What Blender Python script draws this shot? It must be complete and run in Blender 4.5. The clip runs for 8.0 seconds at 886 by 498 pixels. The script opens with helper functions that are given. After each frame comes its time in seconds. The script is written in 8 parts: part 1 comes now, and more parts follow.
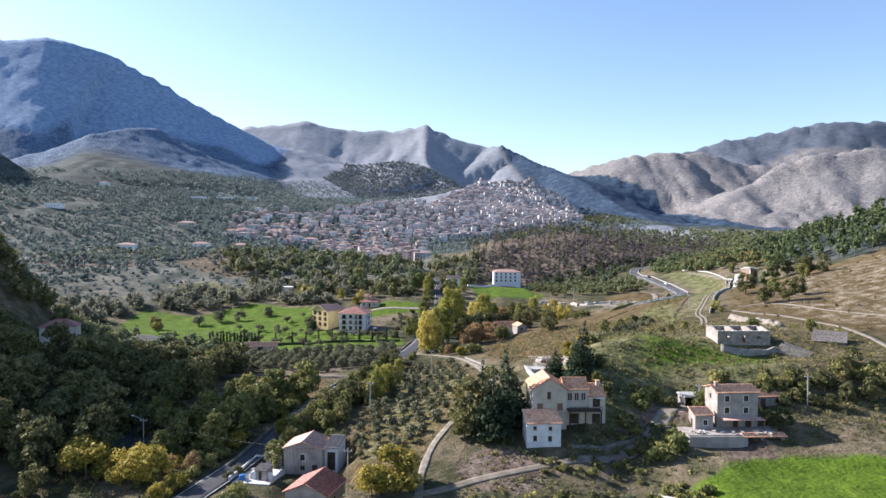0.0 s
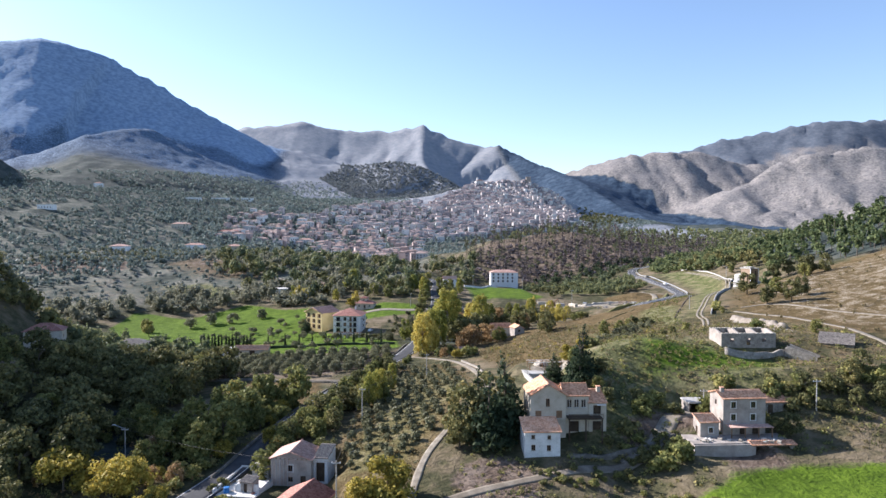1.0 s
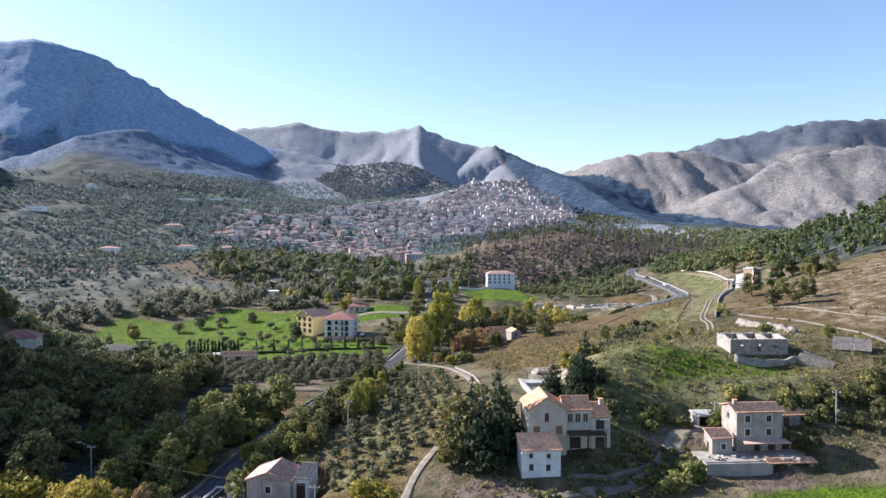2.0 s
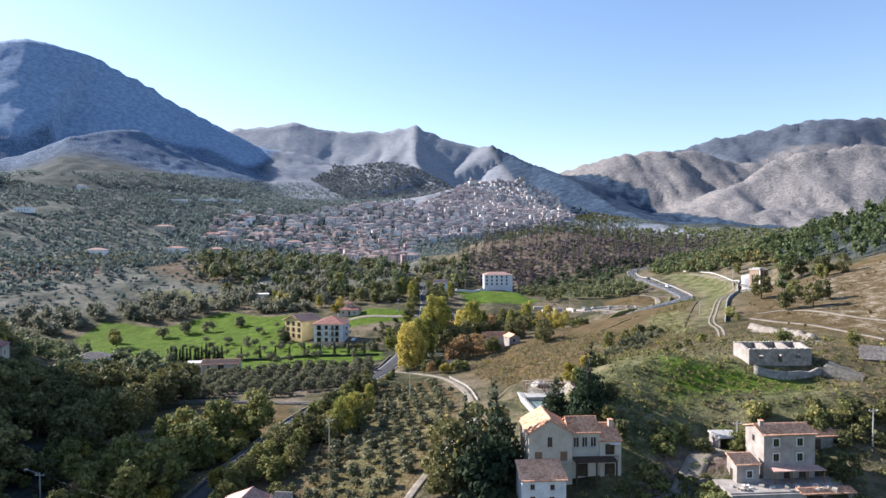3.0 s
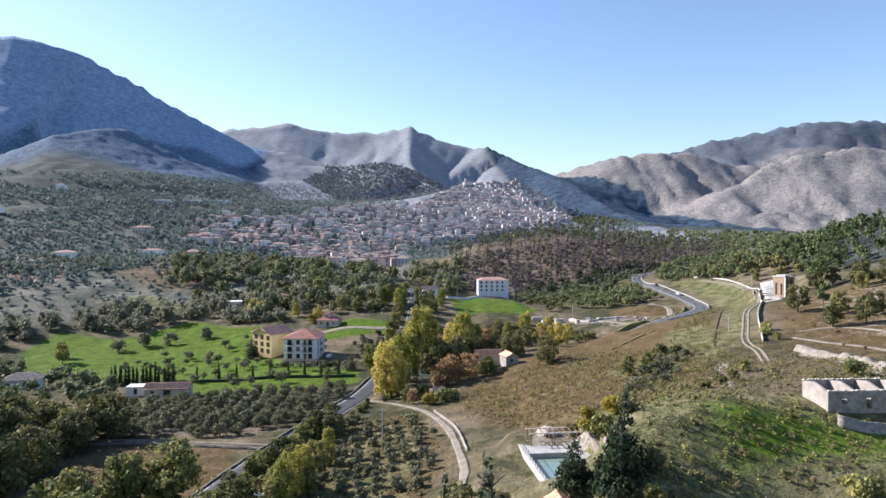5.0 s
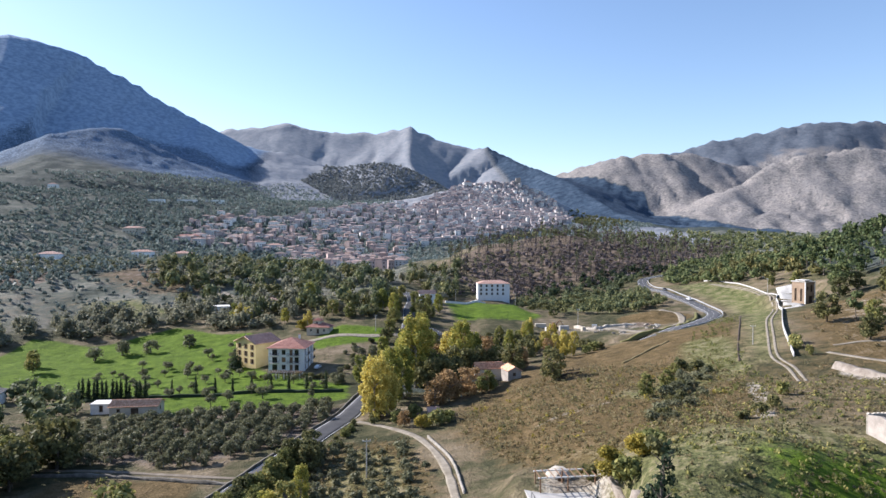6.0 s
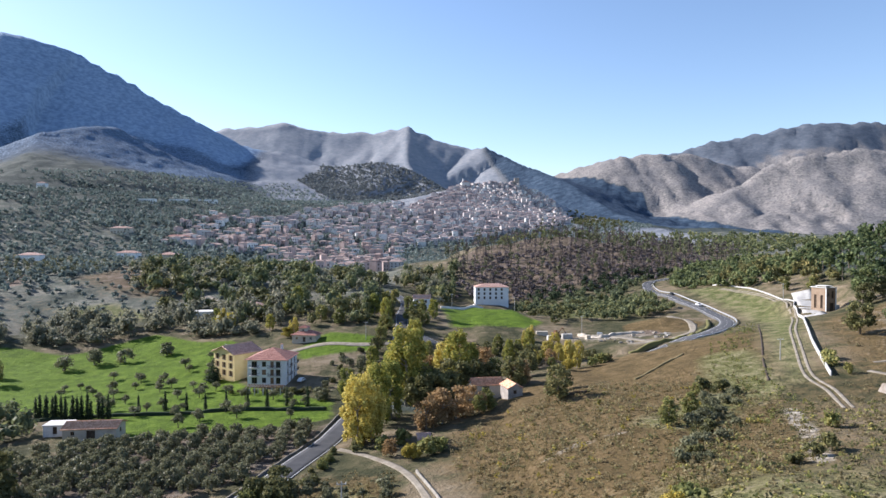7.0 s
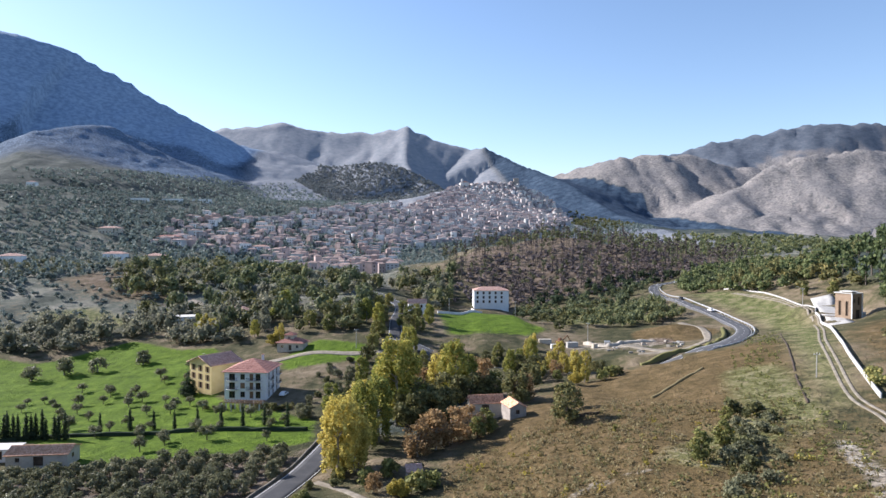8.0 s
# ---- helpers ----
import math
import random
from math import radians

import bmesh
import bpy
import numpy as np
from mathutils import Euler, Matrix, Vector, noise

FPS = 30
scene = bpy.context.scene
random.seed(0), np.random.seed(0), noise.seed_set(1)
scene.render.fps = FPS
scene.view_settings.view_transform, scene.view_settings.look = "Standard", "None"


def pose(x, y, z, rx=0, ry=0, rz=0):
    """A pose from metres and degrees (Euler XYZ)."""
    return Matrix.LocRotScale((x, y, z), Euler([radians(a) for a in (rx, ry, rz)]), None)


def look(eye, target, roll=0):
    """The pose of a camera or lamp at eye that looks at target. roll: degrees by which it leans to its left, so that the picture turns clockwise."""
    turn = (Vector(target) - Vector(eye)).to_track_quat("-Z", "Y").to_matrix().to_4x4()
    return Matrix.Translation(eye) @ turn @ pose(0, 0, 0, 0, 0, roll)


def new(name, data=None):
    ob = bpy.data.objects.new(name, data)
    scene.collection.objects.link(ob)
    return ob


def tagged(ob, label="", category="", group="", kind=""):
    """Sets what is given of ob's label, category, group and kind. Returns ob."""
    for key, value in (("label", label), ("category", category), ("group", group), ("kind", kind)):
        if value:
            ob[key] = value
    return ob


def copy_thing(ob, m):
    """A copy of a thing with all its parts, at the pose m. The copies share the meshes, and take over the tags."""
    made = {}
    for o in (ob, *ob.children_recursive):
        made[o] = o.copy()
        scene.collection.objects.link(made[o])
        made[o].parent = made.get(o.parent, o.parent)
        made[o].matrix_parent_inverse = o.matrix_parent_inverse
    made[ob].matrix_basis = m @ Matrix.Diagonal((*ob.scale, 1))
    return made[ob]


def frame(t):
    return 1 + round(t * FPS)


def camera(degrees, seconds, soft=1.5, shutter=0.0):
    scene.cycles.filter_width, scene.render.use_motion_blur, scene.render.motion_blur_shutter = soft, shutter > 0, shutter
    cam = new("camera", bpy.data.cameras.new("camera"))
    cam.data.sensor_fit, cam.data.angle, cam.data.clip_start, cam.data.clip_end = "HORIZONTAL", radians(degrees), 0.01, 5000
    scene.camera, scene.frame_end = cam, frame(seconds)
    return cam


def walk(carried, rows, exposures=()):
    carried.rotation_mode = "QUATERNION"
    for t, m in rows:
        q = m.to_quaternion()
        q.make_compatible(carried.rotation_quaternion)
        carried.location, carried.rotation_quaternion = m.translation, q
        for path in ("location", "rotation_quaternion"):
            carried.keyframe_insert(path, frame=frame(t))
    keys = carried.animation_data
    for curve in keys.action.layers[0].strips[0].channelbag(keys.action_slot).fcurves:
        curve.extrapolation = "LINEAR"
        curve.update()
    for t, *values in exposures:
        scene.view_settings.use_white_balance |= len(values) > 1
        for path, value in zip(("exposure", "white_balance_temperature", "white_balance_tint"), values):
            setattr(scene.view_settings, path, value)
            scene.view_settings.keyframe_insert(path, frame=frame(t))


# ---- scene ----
cam = camera(67.4, 8.0)
PATH = [
    (0, (1.144, -0.89, 43.217), (1.123, 1.109, 43.168), 0.4),
    (0.5, (1.507, 1.626, 43.162), (1.488, 3.626, 43.113), 0.3),
    (1, (1.871, 5.102, 43.173), (1.858, 7.101, 43.125), 0.2),
    (1.5, (2.479, 9.829, 43.195), (2.471, 11.828, 43.148), 0.1),
    (3, (4.509, 29.587, 43.421), (4.513, 31.587, 43.375), -0.2),
    (3.5, (5.199, 38.232, 43.391), (5.208, 40.231, 43.347), -0.2),
    (4, (6.079, 47.66, 43.31), (6.092, 49.659, 43.269), -0.1),
    (4.5, (6.895, 57.318, 43.322), (6.913, 59.318, 43.282), -0.1),
    (6, (8.986, 86.816, 44.05), (9.005, 88.815, 44.012), 0),
    (6.5, (9.806, 96.91, 44.411), (9.828, 98.91, 44.374), 0),
    (7, (10.524, 107.109, 44.722), (10.549, 109.108, 44.685), 0.1),
    (7.5, (11.24, 116.95, 44.797), (11.267, 118.95, 44.761), 0.1),
    (8, (11.927, 127.232, 44.873), (11.955, 129.232, 44.838), 0.2),
]
walk(cam, [(t, look(eye, target, roll)) for t, eye, target, roll in PATH], [(0.0, 1.17, 5900, 16), (8.0, 1.0, 5900, 15)])

# ---- daylight: low sun over the left-hand mountain, clear sky ----
SUN_EL, SUN_AZ = 29.0, 26.0          # degrees up; degrees ahead of due left (-x)
sun_way = Vector((-math.cos(radians(SUN_EL)) * math.cos(radians(SUN_AZ)),
                  math.cos(radians(SUN_EL)) * math.sin(radians(SUN_AZ)), math.sin(radians(SUN_EL))))
sun = new("sun", bpy.data.lights.new("sun", "SUN"))
sun.data.energy, sun.data.angle, sun.data.color = 5.0, radians(0.53), (1.0, 0.92, 0.8)
sun.matrix_world = look((0, 0, 900), Vector((0, 0, 900)) - sun_way)
world = bpy.data.worlds.new("sky")
scene.world = world
world.use_nodes = True
wn = world.node_tree
sky = wn.nodes.new("ShaderNodeTexSky")
sky.sky_type, sky.sun_disc = "NISHITA", False
sky.sun_elevation, sky.sun_rotation = radians(SUN_EL), math.atan2(sun_way.x, sun_way.y)
sky.altitude, sky.air_density, sky.dust_density, sky.ozone_density = 400, 1.0, 0.42, 1.0
wn.nodes["Background"].inputs["Strength"].default_value = 0.095
wn.links.new(sky.outputs[0], wn.nodes["Background"].inputs["Color"])

# ---- the lie of the land ----
# rises and hollows of the valley floor: x, y, radius, height
HILLOCKS = [
    # first two: hills out of view, added to cast shade on the left wood
    (-225, 240, 37, 118),
    (-238, 170, 26, 38),
    (-735, 1010, 48, 62),
    (-28, 135, 11, -3),
    (120, 770, 70, 9),
    (-131, 176, 24, 22),
    (-51, 128, 58, 1.7),
    (26, 122, 28, -3.5),
    (77, 128, 28, -11.8),
    (51, 160, 20, 10.9),
    (77, 179, 33, 9),
    (26, 192, 32, -0),
    (-26, 179, 45, 0.5),
    (122, 179, 58, -3.6),
    (128, 256, 51, -4.6),
    (77, 243, 38, 2),
    (26, 256, 38, -1.4),
    (-38, 256, 51, -2.7),
    (-102, 256, 64, 3.3),
    (-77, 346, 58, -4.4),
    (-154, 422, 77, -9.2),
    (13, 141, 26, 4.6),
    (70, 151, 15, -7.7),
    (58, 550, 51, -16.8),
    (141, 442, 45, -1.7),
    (38, 346, 51, -11.3),
    (115, 333, 45, 3.2),
    (166, 384, 58, -14.8),
    (77, 435, 64, -10.8),
    (0, 486, 90, 9.2),
    (154, 538, 77, -6.3),
    (-179, 589, 102, 16.9),
    (269, 384, 115, 3.7),
    (243, 576, 90, -7.4),
    (115, 755, 90, 28.5),
    (340, 450, 60, 14),
    (119, 419, 8, 3.2),
]
SWELLS = [
    (0, 0, 282, -24.7),
    (-384, 384, 282, -41.2),
    (448, 320, 282, 31.7),
    (-256, 896, 333, -16),
    (-704, 1152, 410, 86.5),
    (128, 1024, 333, -53.9),
    (448, 1024, 384, 40),
    (-192, 1664, 448, 73),
    (448, 1664, 448, 0.5),
    (-896, 384, 448, 63.7),
    (768, -128, 448, 71.3),
    (0, -384, 448, -18.9),
]
# levelled plots: x, y, radius, height
PLOTS = [(-24.4, 125.6, 5.5, -9.2), (-28, 141.5, 6, -8.1), (25, 177, 8, 4.6), (27, 190, 5, 6.2)]
YARDS = [(61, 139, 6.5, 2.9), (57, 129, 4, 0.6), (53, 146, 5, 5.4), (180, 407, 12, 15.4), (172, 387, 8, 14.3)]
# where the bend road drops behind the field
CUTTING = [(90, 353), (79, 357), (62, 366), (40, 378), (20, 390)]
# crest lines of the mountains (x, y, z), with the reach of their flanks
RIDGE_LEFT = [(-2595, 2307, 648), (-1598, 2365, 725), (-1473, 2423, 751), (-1406, 2483, 753), (-1287, 2539, 707), (-1069, 2530, 588), (-848, 2510, 463), (-691, 2561, 375), (-554, 2744, 371), (-430, 2933, 338)]
RIDGE_SPUR = [(-1311, 1562, 126), (-1085, 1583, 195), (-989, 1583, 225), (-896, 1635, 278), (-868, 1771, 312), (-852, 1919, 342)]
RIDGE_MID = [(-417, 2496, 296), (-303, 2432, 288), (-195, 2368, 292), (-111, 2304, 278), (-32, 2240, 234), (15, 2176, 198)]
RIDGE_FAR = [(-1995, 4515, 638), (-1372, 4515, 752), (-988, 4515, 792), (-680, 4515, 736), (-407, 4462, 730), (-159, 4410, 755), (10, 4357, 668), (228, 4305, 600), (330, 4200, 598), (441, 4100, 530), (570, 3800, 424), (654, 3400, 320), (716, 3050, 212), (762, 2800, 146), (803, 2500, 96)]
RIDGE_RIGHT = [(778, 4120, 435), (893, 4017, 481), (1068, 3914, 521), (1299, 3914, 552), (1662, 3914, 491), (1939, 3811, 433)]
RIDGE_BACK = [(1500, 4600, 595), (1719, 4600, 664), (1873, 4600, 712), (2219, 4600, 772), (2527, 4600, 831), (2719, 4600, 851), (2980, 4600, 845), (3900, 4500, 795)]
RIDGE_CRAG = [(1430, 3245, 289), (1624, 3300, 403), (1789, 3300, 465), (1954, 3300, 474), (2142, 3300, 484), (2970, 3190, 487)]
RIDGE_TOWN = [(-51, 1702, 128), (6, 1856, 159), (105, 2035, 192), (253, 2112, 205), (365, 2074, 156), (442, 2022, 105)]
SPUR_PEAK = [(-159, 4410, 745), (-130, 3900, 490), (-60, 3350, 220)]
RIDGES = [(RIDGE_LEFT, 1000, 1.0, 12), (RIDGE_SPUR, 560, 1.0, 14), (RIDGE_MID, 550, 1.0, 60), (RIDGE_FAR, 1500, 1.2, 80), (RIDGE_RIGHT, 900, 0.95, 75),
          (RIDGE_BACK, 1600, 1.2, 100), (RIDGE_CRAG, 800, 1.0, 85), (RIDGE_TOWN, 510, 1.1, 40),
          (SPUR_PEAK, 900, 1.0, 90)]


def lattice(i, j, seed):
    n = np.sin(i * 127.1 + j * 311.7 + seed * 74.7) * 43758.5453
    return n - np.floor(n)


def grain(x, y, size, seed=0.0):
    """Smooth value noise of that cell size, -1 to 1."""
    u, v = np.asarray(x, float) / size, np.asarray(y, float) / size
    i, j = np.floor(u), np.floor(v)
    a, b = u - i, v - j
    a, b = a * a * (3 - 2 * a), b * b * (3 - 2 * b)
    low = lattice(i, j, seed) * (1 - a) + lattice(i + 1, j, seed) * a
    high = lattice(i, j + 1, seed) * (1 - a) + lattice(i + 1, j + 1, seed) * a
    return 2 * (low * (1 - b) + high * b) - 1


def from_line(x, y, line):
    """Distance to a polyline, and the value (third number) carried along it."""
    best, value = np.full(np.shape(x), 1e9), np.zeros(np.shape(x))
    for p, q in zip(line, line[1:]):
        dx, dy = q[0] - p[0], q[1] - p[1]
        s = np.clip(((x - p[0]) * dx + (y - p[1]) * dy) / (dx * dx + dy * dy), 0, 1)
        d = np.hypot(x - p[0] - s * dx, y - p[1] - s * dy)
        near = d < best
        best = np.where(near, d, best)
        if len(p) > 2:
            value = np.where(near, p[2] + s * (q[2] - p[2]), value)
    return best, value


def smooth(a, b, v):
    s = np.clip((v - a) / (b - a), 0, 1)
    return s * s * (3 - 2 * s)


def valley(x, y):
    """Hillocks, swells and levelled plots of the valley floor."""
    z = np.full(np.broadcast(x, y).shape, 10.2)
    for cx, cy, r, h in HILLOCKS + SWELLS:
        z = z + h * np.exp(-((x - cx) ** 2 + (y - cy) ** 2) / (2 * r * r))
    z = z + 1.3 * np.tanh((y - 141 - 0.15 * (x - 45)) / 3) * smooth(26, 34, x) * smooth(62, 54, x)
    for cx, cy, r, flat in PLOTS:
        w = smooth(r + 5, r, np.hypot(x - cx, y - cy))
        z = z * (1 - w) + flat * w
    return z


def height(x, y):
    """The ground's height at x, y (arrays)."""
    x, y = np.asarray(x, float), np.asarray(y, float)
    z = valley(x, y)
    # the farmhouse terrace and the green field below it
    w = smooth(33, 50, x) * smooth(172, 158, y) * smooth(150, 110, x) * smooth(50, 85, y)
    terrace = np.interp(y, [100, 120, 128, 134, 140, 146, 152, 160, 168], [-0.7, -0.6, 0.4, 1.5, 3.2, 5.6, 8.2, 11.3, 13.4]) + 0.06 * np.clip(x - 60, 0, 60)
    z = z + w * (terrace - z)
    for cx, cy, r, flat in YARDS:
        w = smooth(r + 5, r, np.hypot(x - cx, y - cy))
        z = z * (1 - w) + flat * w
    z = z - 3.2 * smooth(9, 4, from_line(x, y, CUTTING)[0])
    base = z
    for k, (line, reach, power, cut) in enumerate(RIDGES):
        far = reach / 1000
        d, crest = from_line(x + 0.3 * cut * far * grain(x, y, 260 * far, k), y + 0.3 * cut * far * grain(x, y, 260 * far, k + 9), line)
        f = np.clip(1 - d / reach, 0, 1)
        gully = (1 - np.abs(grain(x, 0.4 * y, 240 * far, k + 3))) ** 2 + 0.5 * (1 - np.abs(grain(x, 0.5 * y, 100 * far, k + 5))) ** 2
        rise = base + (crest - base) * (f ** power) - cut * far * gully * f ** 0.7 * np.clip(1 - f, 0, 1) ** 0.8 * (f > 0)
        k_soft = 70 * far * np.clip(3 * f, 0, 1) + 1e-6          # flanks run into one another softly
        z = np.maximum(z, rise) + np.clip(k_soft - np.abs(z - rise), 0, None) ** 2 / (4 * k_soft)
    crag = smooth(700, 1100, x) * smooth(2300, 2900, y)
    z = z - crag * (20 * (1 - np.abs(grain(x, 0.5 * y, 260, 31))) ** 3 + 16 * (1 - np.abs(grain(x, 0.6 * y, 90, 33))) ** 3)
    out = smooth(250, 900, np.hypot(x, y))
    return z + (0.25 + 2.5 * out) * grain(x, y, 17 + 0 * x, 21) * smooth(30, 120, np.hypot(x, y)) + 6 * out * grain(x, y, 110, 23) * smooth(1100, 2000, np.hypot(x, y))


def on_ground(x, y):
    return float(height(np.array([float(x)]), np.array([float(y)]))[0])


# ---- materials ----
def nodes_of(name):
    m = bpy.data.materials.new(name)
    m.use_nodes = True
    return m, m.node_tree.nodes, m.node_tree.links, m.node_tree.nodes["Principled BSDF"]


def noise_node(nd, ln, coord, scale, detail=4.0, rough=0.6):
    n = nd.new("ShaderNodeTexNoise")
    n.inputs["Scale"].default_value, n.inputs["Detail"].default_value, n.inputs["Roughness"].default_value = scale, detail, rough
    ln.new(coord, n.inputs["Vector"])
    return n.outputs["Fac"]


def ramp_node(nd, ln, fac, stops):
    r = nd.new("ShaderNodeValToRGB")
    e = r.color_ramp.elements
    while len(e) < len(stops):
        e.new(0.5)
    for k, (p, c) in enumerate(stops):
        e[k].position, e[k].color = p, (*c, 1)
    ln.new(fac, r.inputs["Fac"])
    return r.outputs["Color"]


def mix_node(nd, ln, fac, a, b, blend="MIX"):
    m = nd.new("ShaderNodeMix")
    m.data_type, m.blend_type = "RGBA", blend
    for socket, v in ((m.inputs["Factor"], fac), (m.inputs["A"], a), (m.inputs["B"], b)):
        if isinstance(v, (int, float)):
            socket.default_value = v
        elif isinstance(v, tuple):
            socket.default_value = (*v, 1)
        else:
            ln.new(v, socket)
    return m.outputs["Result"]


def math_node(nd, ln, op, a, b=0.0, clamp=False):
    m = nd.new("ShaderNodeMath")
    m.operation, m.use_clamp = op, clamp
    for k, v in enumerate((a, b)):
        if isinstance(v, (int, float)):
            m.inputs[k].default_value = v
        else:
            ln.new(v, m.inputs[k])
    return m.outputs[0]


def bump_node(nd, ln, bsdf, fac, strength, distance):
    b = nd.new("ShaderNodeBump")
    b.inputs["Strength"].default_value, b.inputs["Distance"].default_value = strength, distance
    ln.new(fac, b.inputs["Height"])
    ln.new(b.outputs[0], bsdf.inputs["Normal"])


def surface(name, dark, mid, light, coarse=0.4, fine=4.0, rough=0.85, bump=0.02, world_space=False, metal=0.0, vary=0.0, spec=0.3):
    """A surface with stains at one scale and grain at another; vary: how far whole objects differ."""
    m, nd, ln, bs = nodes_of(name)
    if world_space:
        co = nd.new("ShaderNodeNewGeometry").outputs["Position"]
    else:
        co = nd.new("ShaderNodeTexCoord").outputs["Object"]
    big, small = noise_node(nd, ln, co, coarse, 5), noise_node(nd, ln, co, fine, 6, 0.7)
    both = math_node(nd, ln, "ADD", math_node(nd, ln, "MULTIPLY", big, 0.62), math_node(nd, ln, "MULTIPLY", small, 0.38))
    col = ramp_node(nd, ln, both, [(0.33, dark), (0.5, mid), (0.66, light)])
    if vary:
        rnd = nd.new("ShaderNodeObjectInfo").outputs["Random"]
        k = math_node(nd, ln, "ADD", math_node(nd, ln, "MULTIPLY", rnd, 2 * vary), 1 - vary)
        col = mix_node(nd, ln, 1.0, col, k, "MULTIPLY")
    ln.new(col, bs.inputs["Base Color"])
    bs.inputs["Roughness"].default_value, bs.inputs["Metallic"].default_value = rough, metal
    bs.inputs["Specular IOR Level"].default_value = spec
    if bump:
        bump_node(nd, ln, bs, small, 0.6, bump)
    return m


def leafage(name, stops, gloss=0.55, through_light=0.42, patchy=0.35):
    """Leaves: every spray its own tint, lit a little from behind."""
    m, nd, ln, bs = nodes_of(name)
    geo = nd.new("ShaderNodeNewGeometry")
    rnd = geo.outputs["Random Per Island"]
    big = noise_node(nd, ln, nd.new("ShaderNodeTexCoord").outputs["Object"], patchy, 2)
    whole = nd.new("ShaderNodeObjectInfo").outputs["Random"]
    f = math_node(nd, ln, "ADD", math_node(nd, ln, "MULTIPLY", rnd, 0.55), math_node(nd, ln, "ADD", math_node(nd, ln, "MULTIPLY", big, 0.5), math_node(nd, ln, "MULTIPLY", whole, 0.3)))
    col = ramp_node(nd, ln, math_node(nd, ln, "SUBTRACT", f, 0.18), stops)
    ln.new(col, bs.inputs["Base Color"])
    bs.inputs["Roughness"].default_value, bs.inputs["Specular IOR Level"].default_value = gloss, 0.08
    tr = nd.new("ShaderNodeBsdfTranslucent")
    ln.new(col, tr.inputs["Color"])
    mx = nd.new("ShaderNodeMixShader")
    mx.inputs["Fac"].default_value = through_light
    ln.new(bs.outputs[0], mx.inputs[1])
    ln.new(tr.outputs[0], mx.inputs[2])
    ln.new(mx.outputs[0], nd["Material Output"].inputs["Surface"])
    return m


def tile_roof(name, dark, mid, light, size=3.2):
    m, nd, ln, bs = nodes_of(name)
    co = nd.new("ShaderNodeTexCoord").outputs["Object"]
    vo = nd.new("ShaderNodeTexVoronoi")
    vo.inputs["Scale"].default_value = size
    ln.new(co, vo.inputs["Vector"])
    sep = nd.new("ShaderNodeSeparateColor")
    ln.new(vo.outputs["Color"], sep.inputs[0])
    big = noise_node(nd, ln, co, 0.5, 5)
    rnd = nd.new("ShaderNodeObjectInfo").outputs["Random"]
    f = math_node(nd, ln, "ADD", math_node(nd, ln, "MULTIPLY", sep.outputs[0], 0.4), math_node(nd, ln, "ADD", math_node(nd, ln, "MULTIPLY", big, 0.5), math_node(nd, ln, "MULTIPLY", rnd, 0.15)))
    ln.new(ramp_node(nd, ln, f, [(0.25, dark), (0.5, mid), (0.8, light)]), bs.inputs["Base Color"])
    bs.inputs["Roughness"].default_value = 0.88
    bump_node(nd, ln, bs, sep.outputs[1], 0.4, 0.03)
    return m


def town_paint(name, stops):
    """Paint or tile of joined far houses: each house its own tint."""
    m, nd, ln, bs = nodes_of(name)
    rnd = nd.new("ShaderNodeNewGeometry").outputs["Random Per Island"]
    co = nd.new("ShaderNodeNewGeometry").outputs["Position"]
    grain_f = noise_node(nd, ln, co, 0.25, 4)
    col = ramp_node(nd, ln, rnd, stops)
    ln.new(mix_node(nd, ln, 0.5, col, ramp_node(nd, ln, grain_f, [(0.3, (0.5, 0.5, 0.5)), (0.7, (1, 1, 1))]), "MULTIPLY"), bs.inputs["Base Color"])
    bs.inputs["Roughness"].default_value = 0.9
    return m


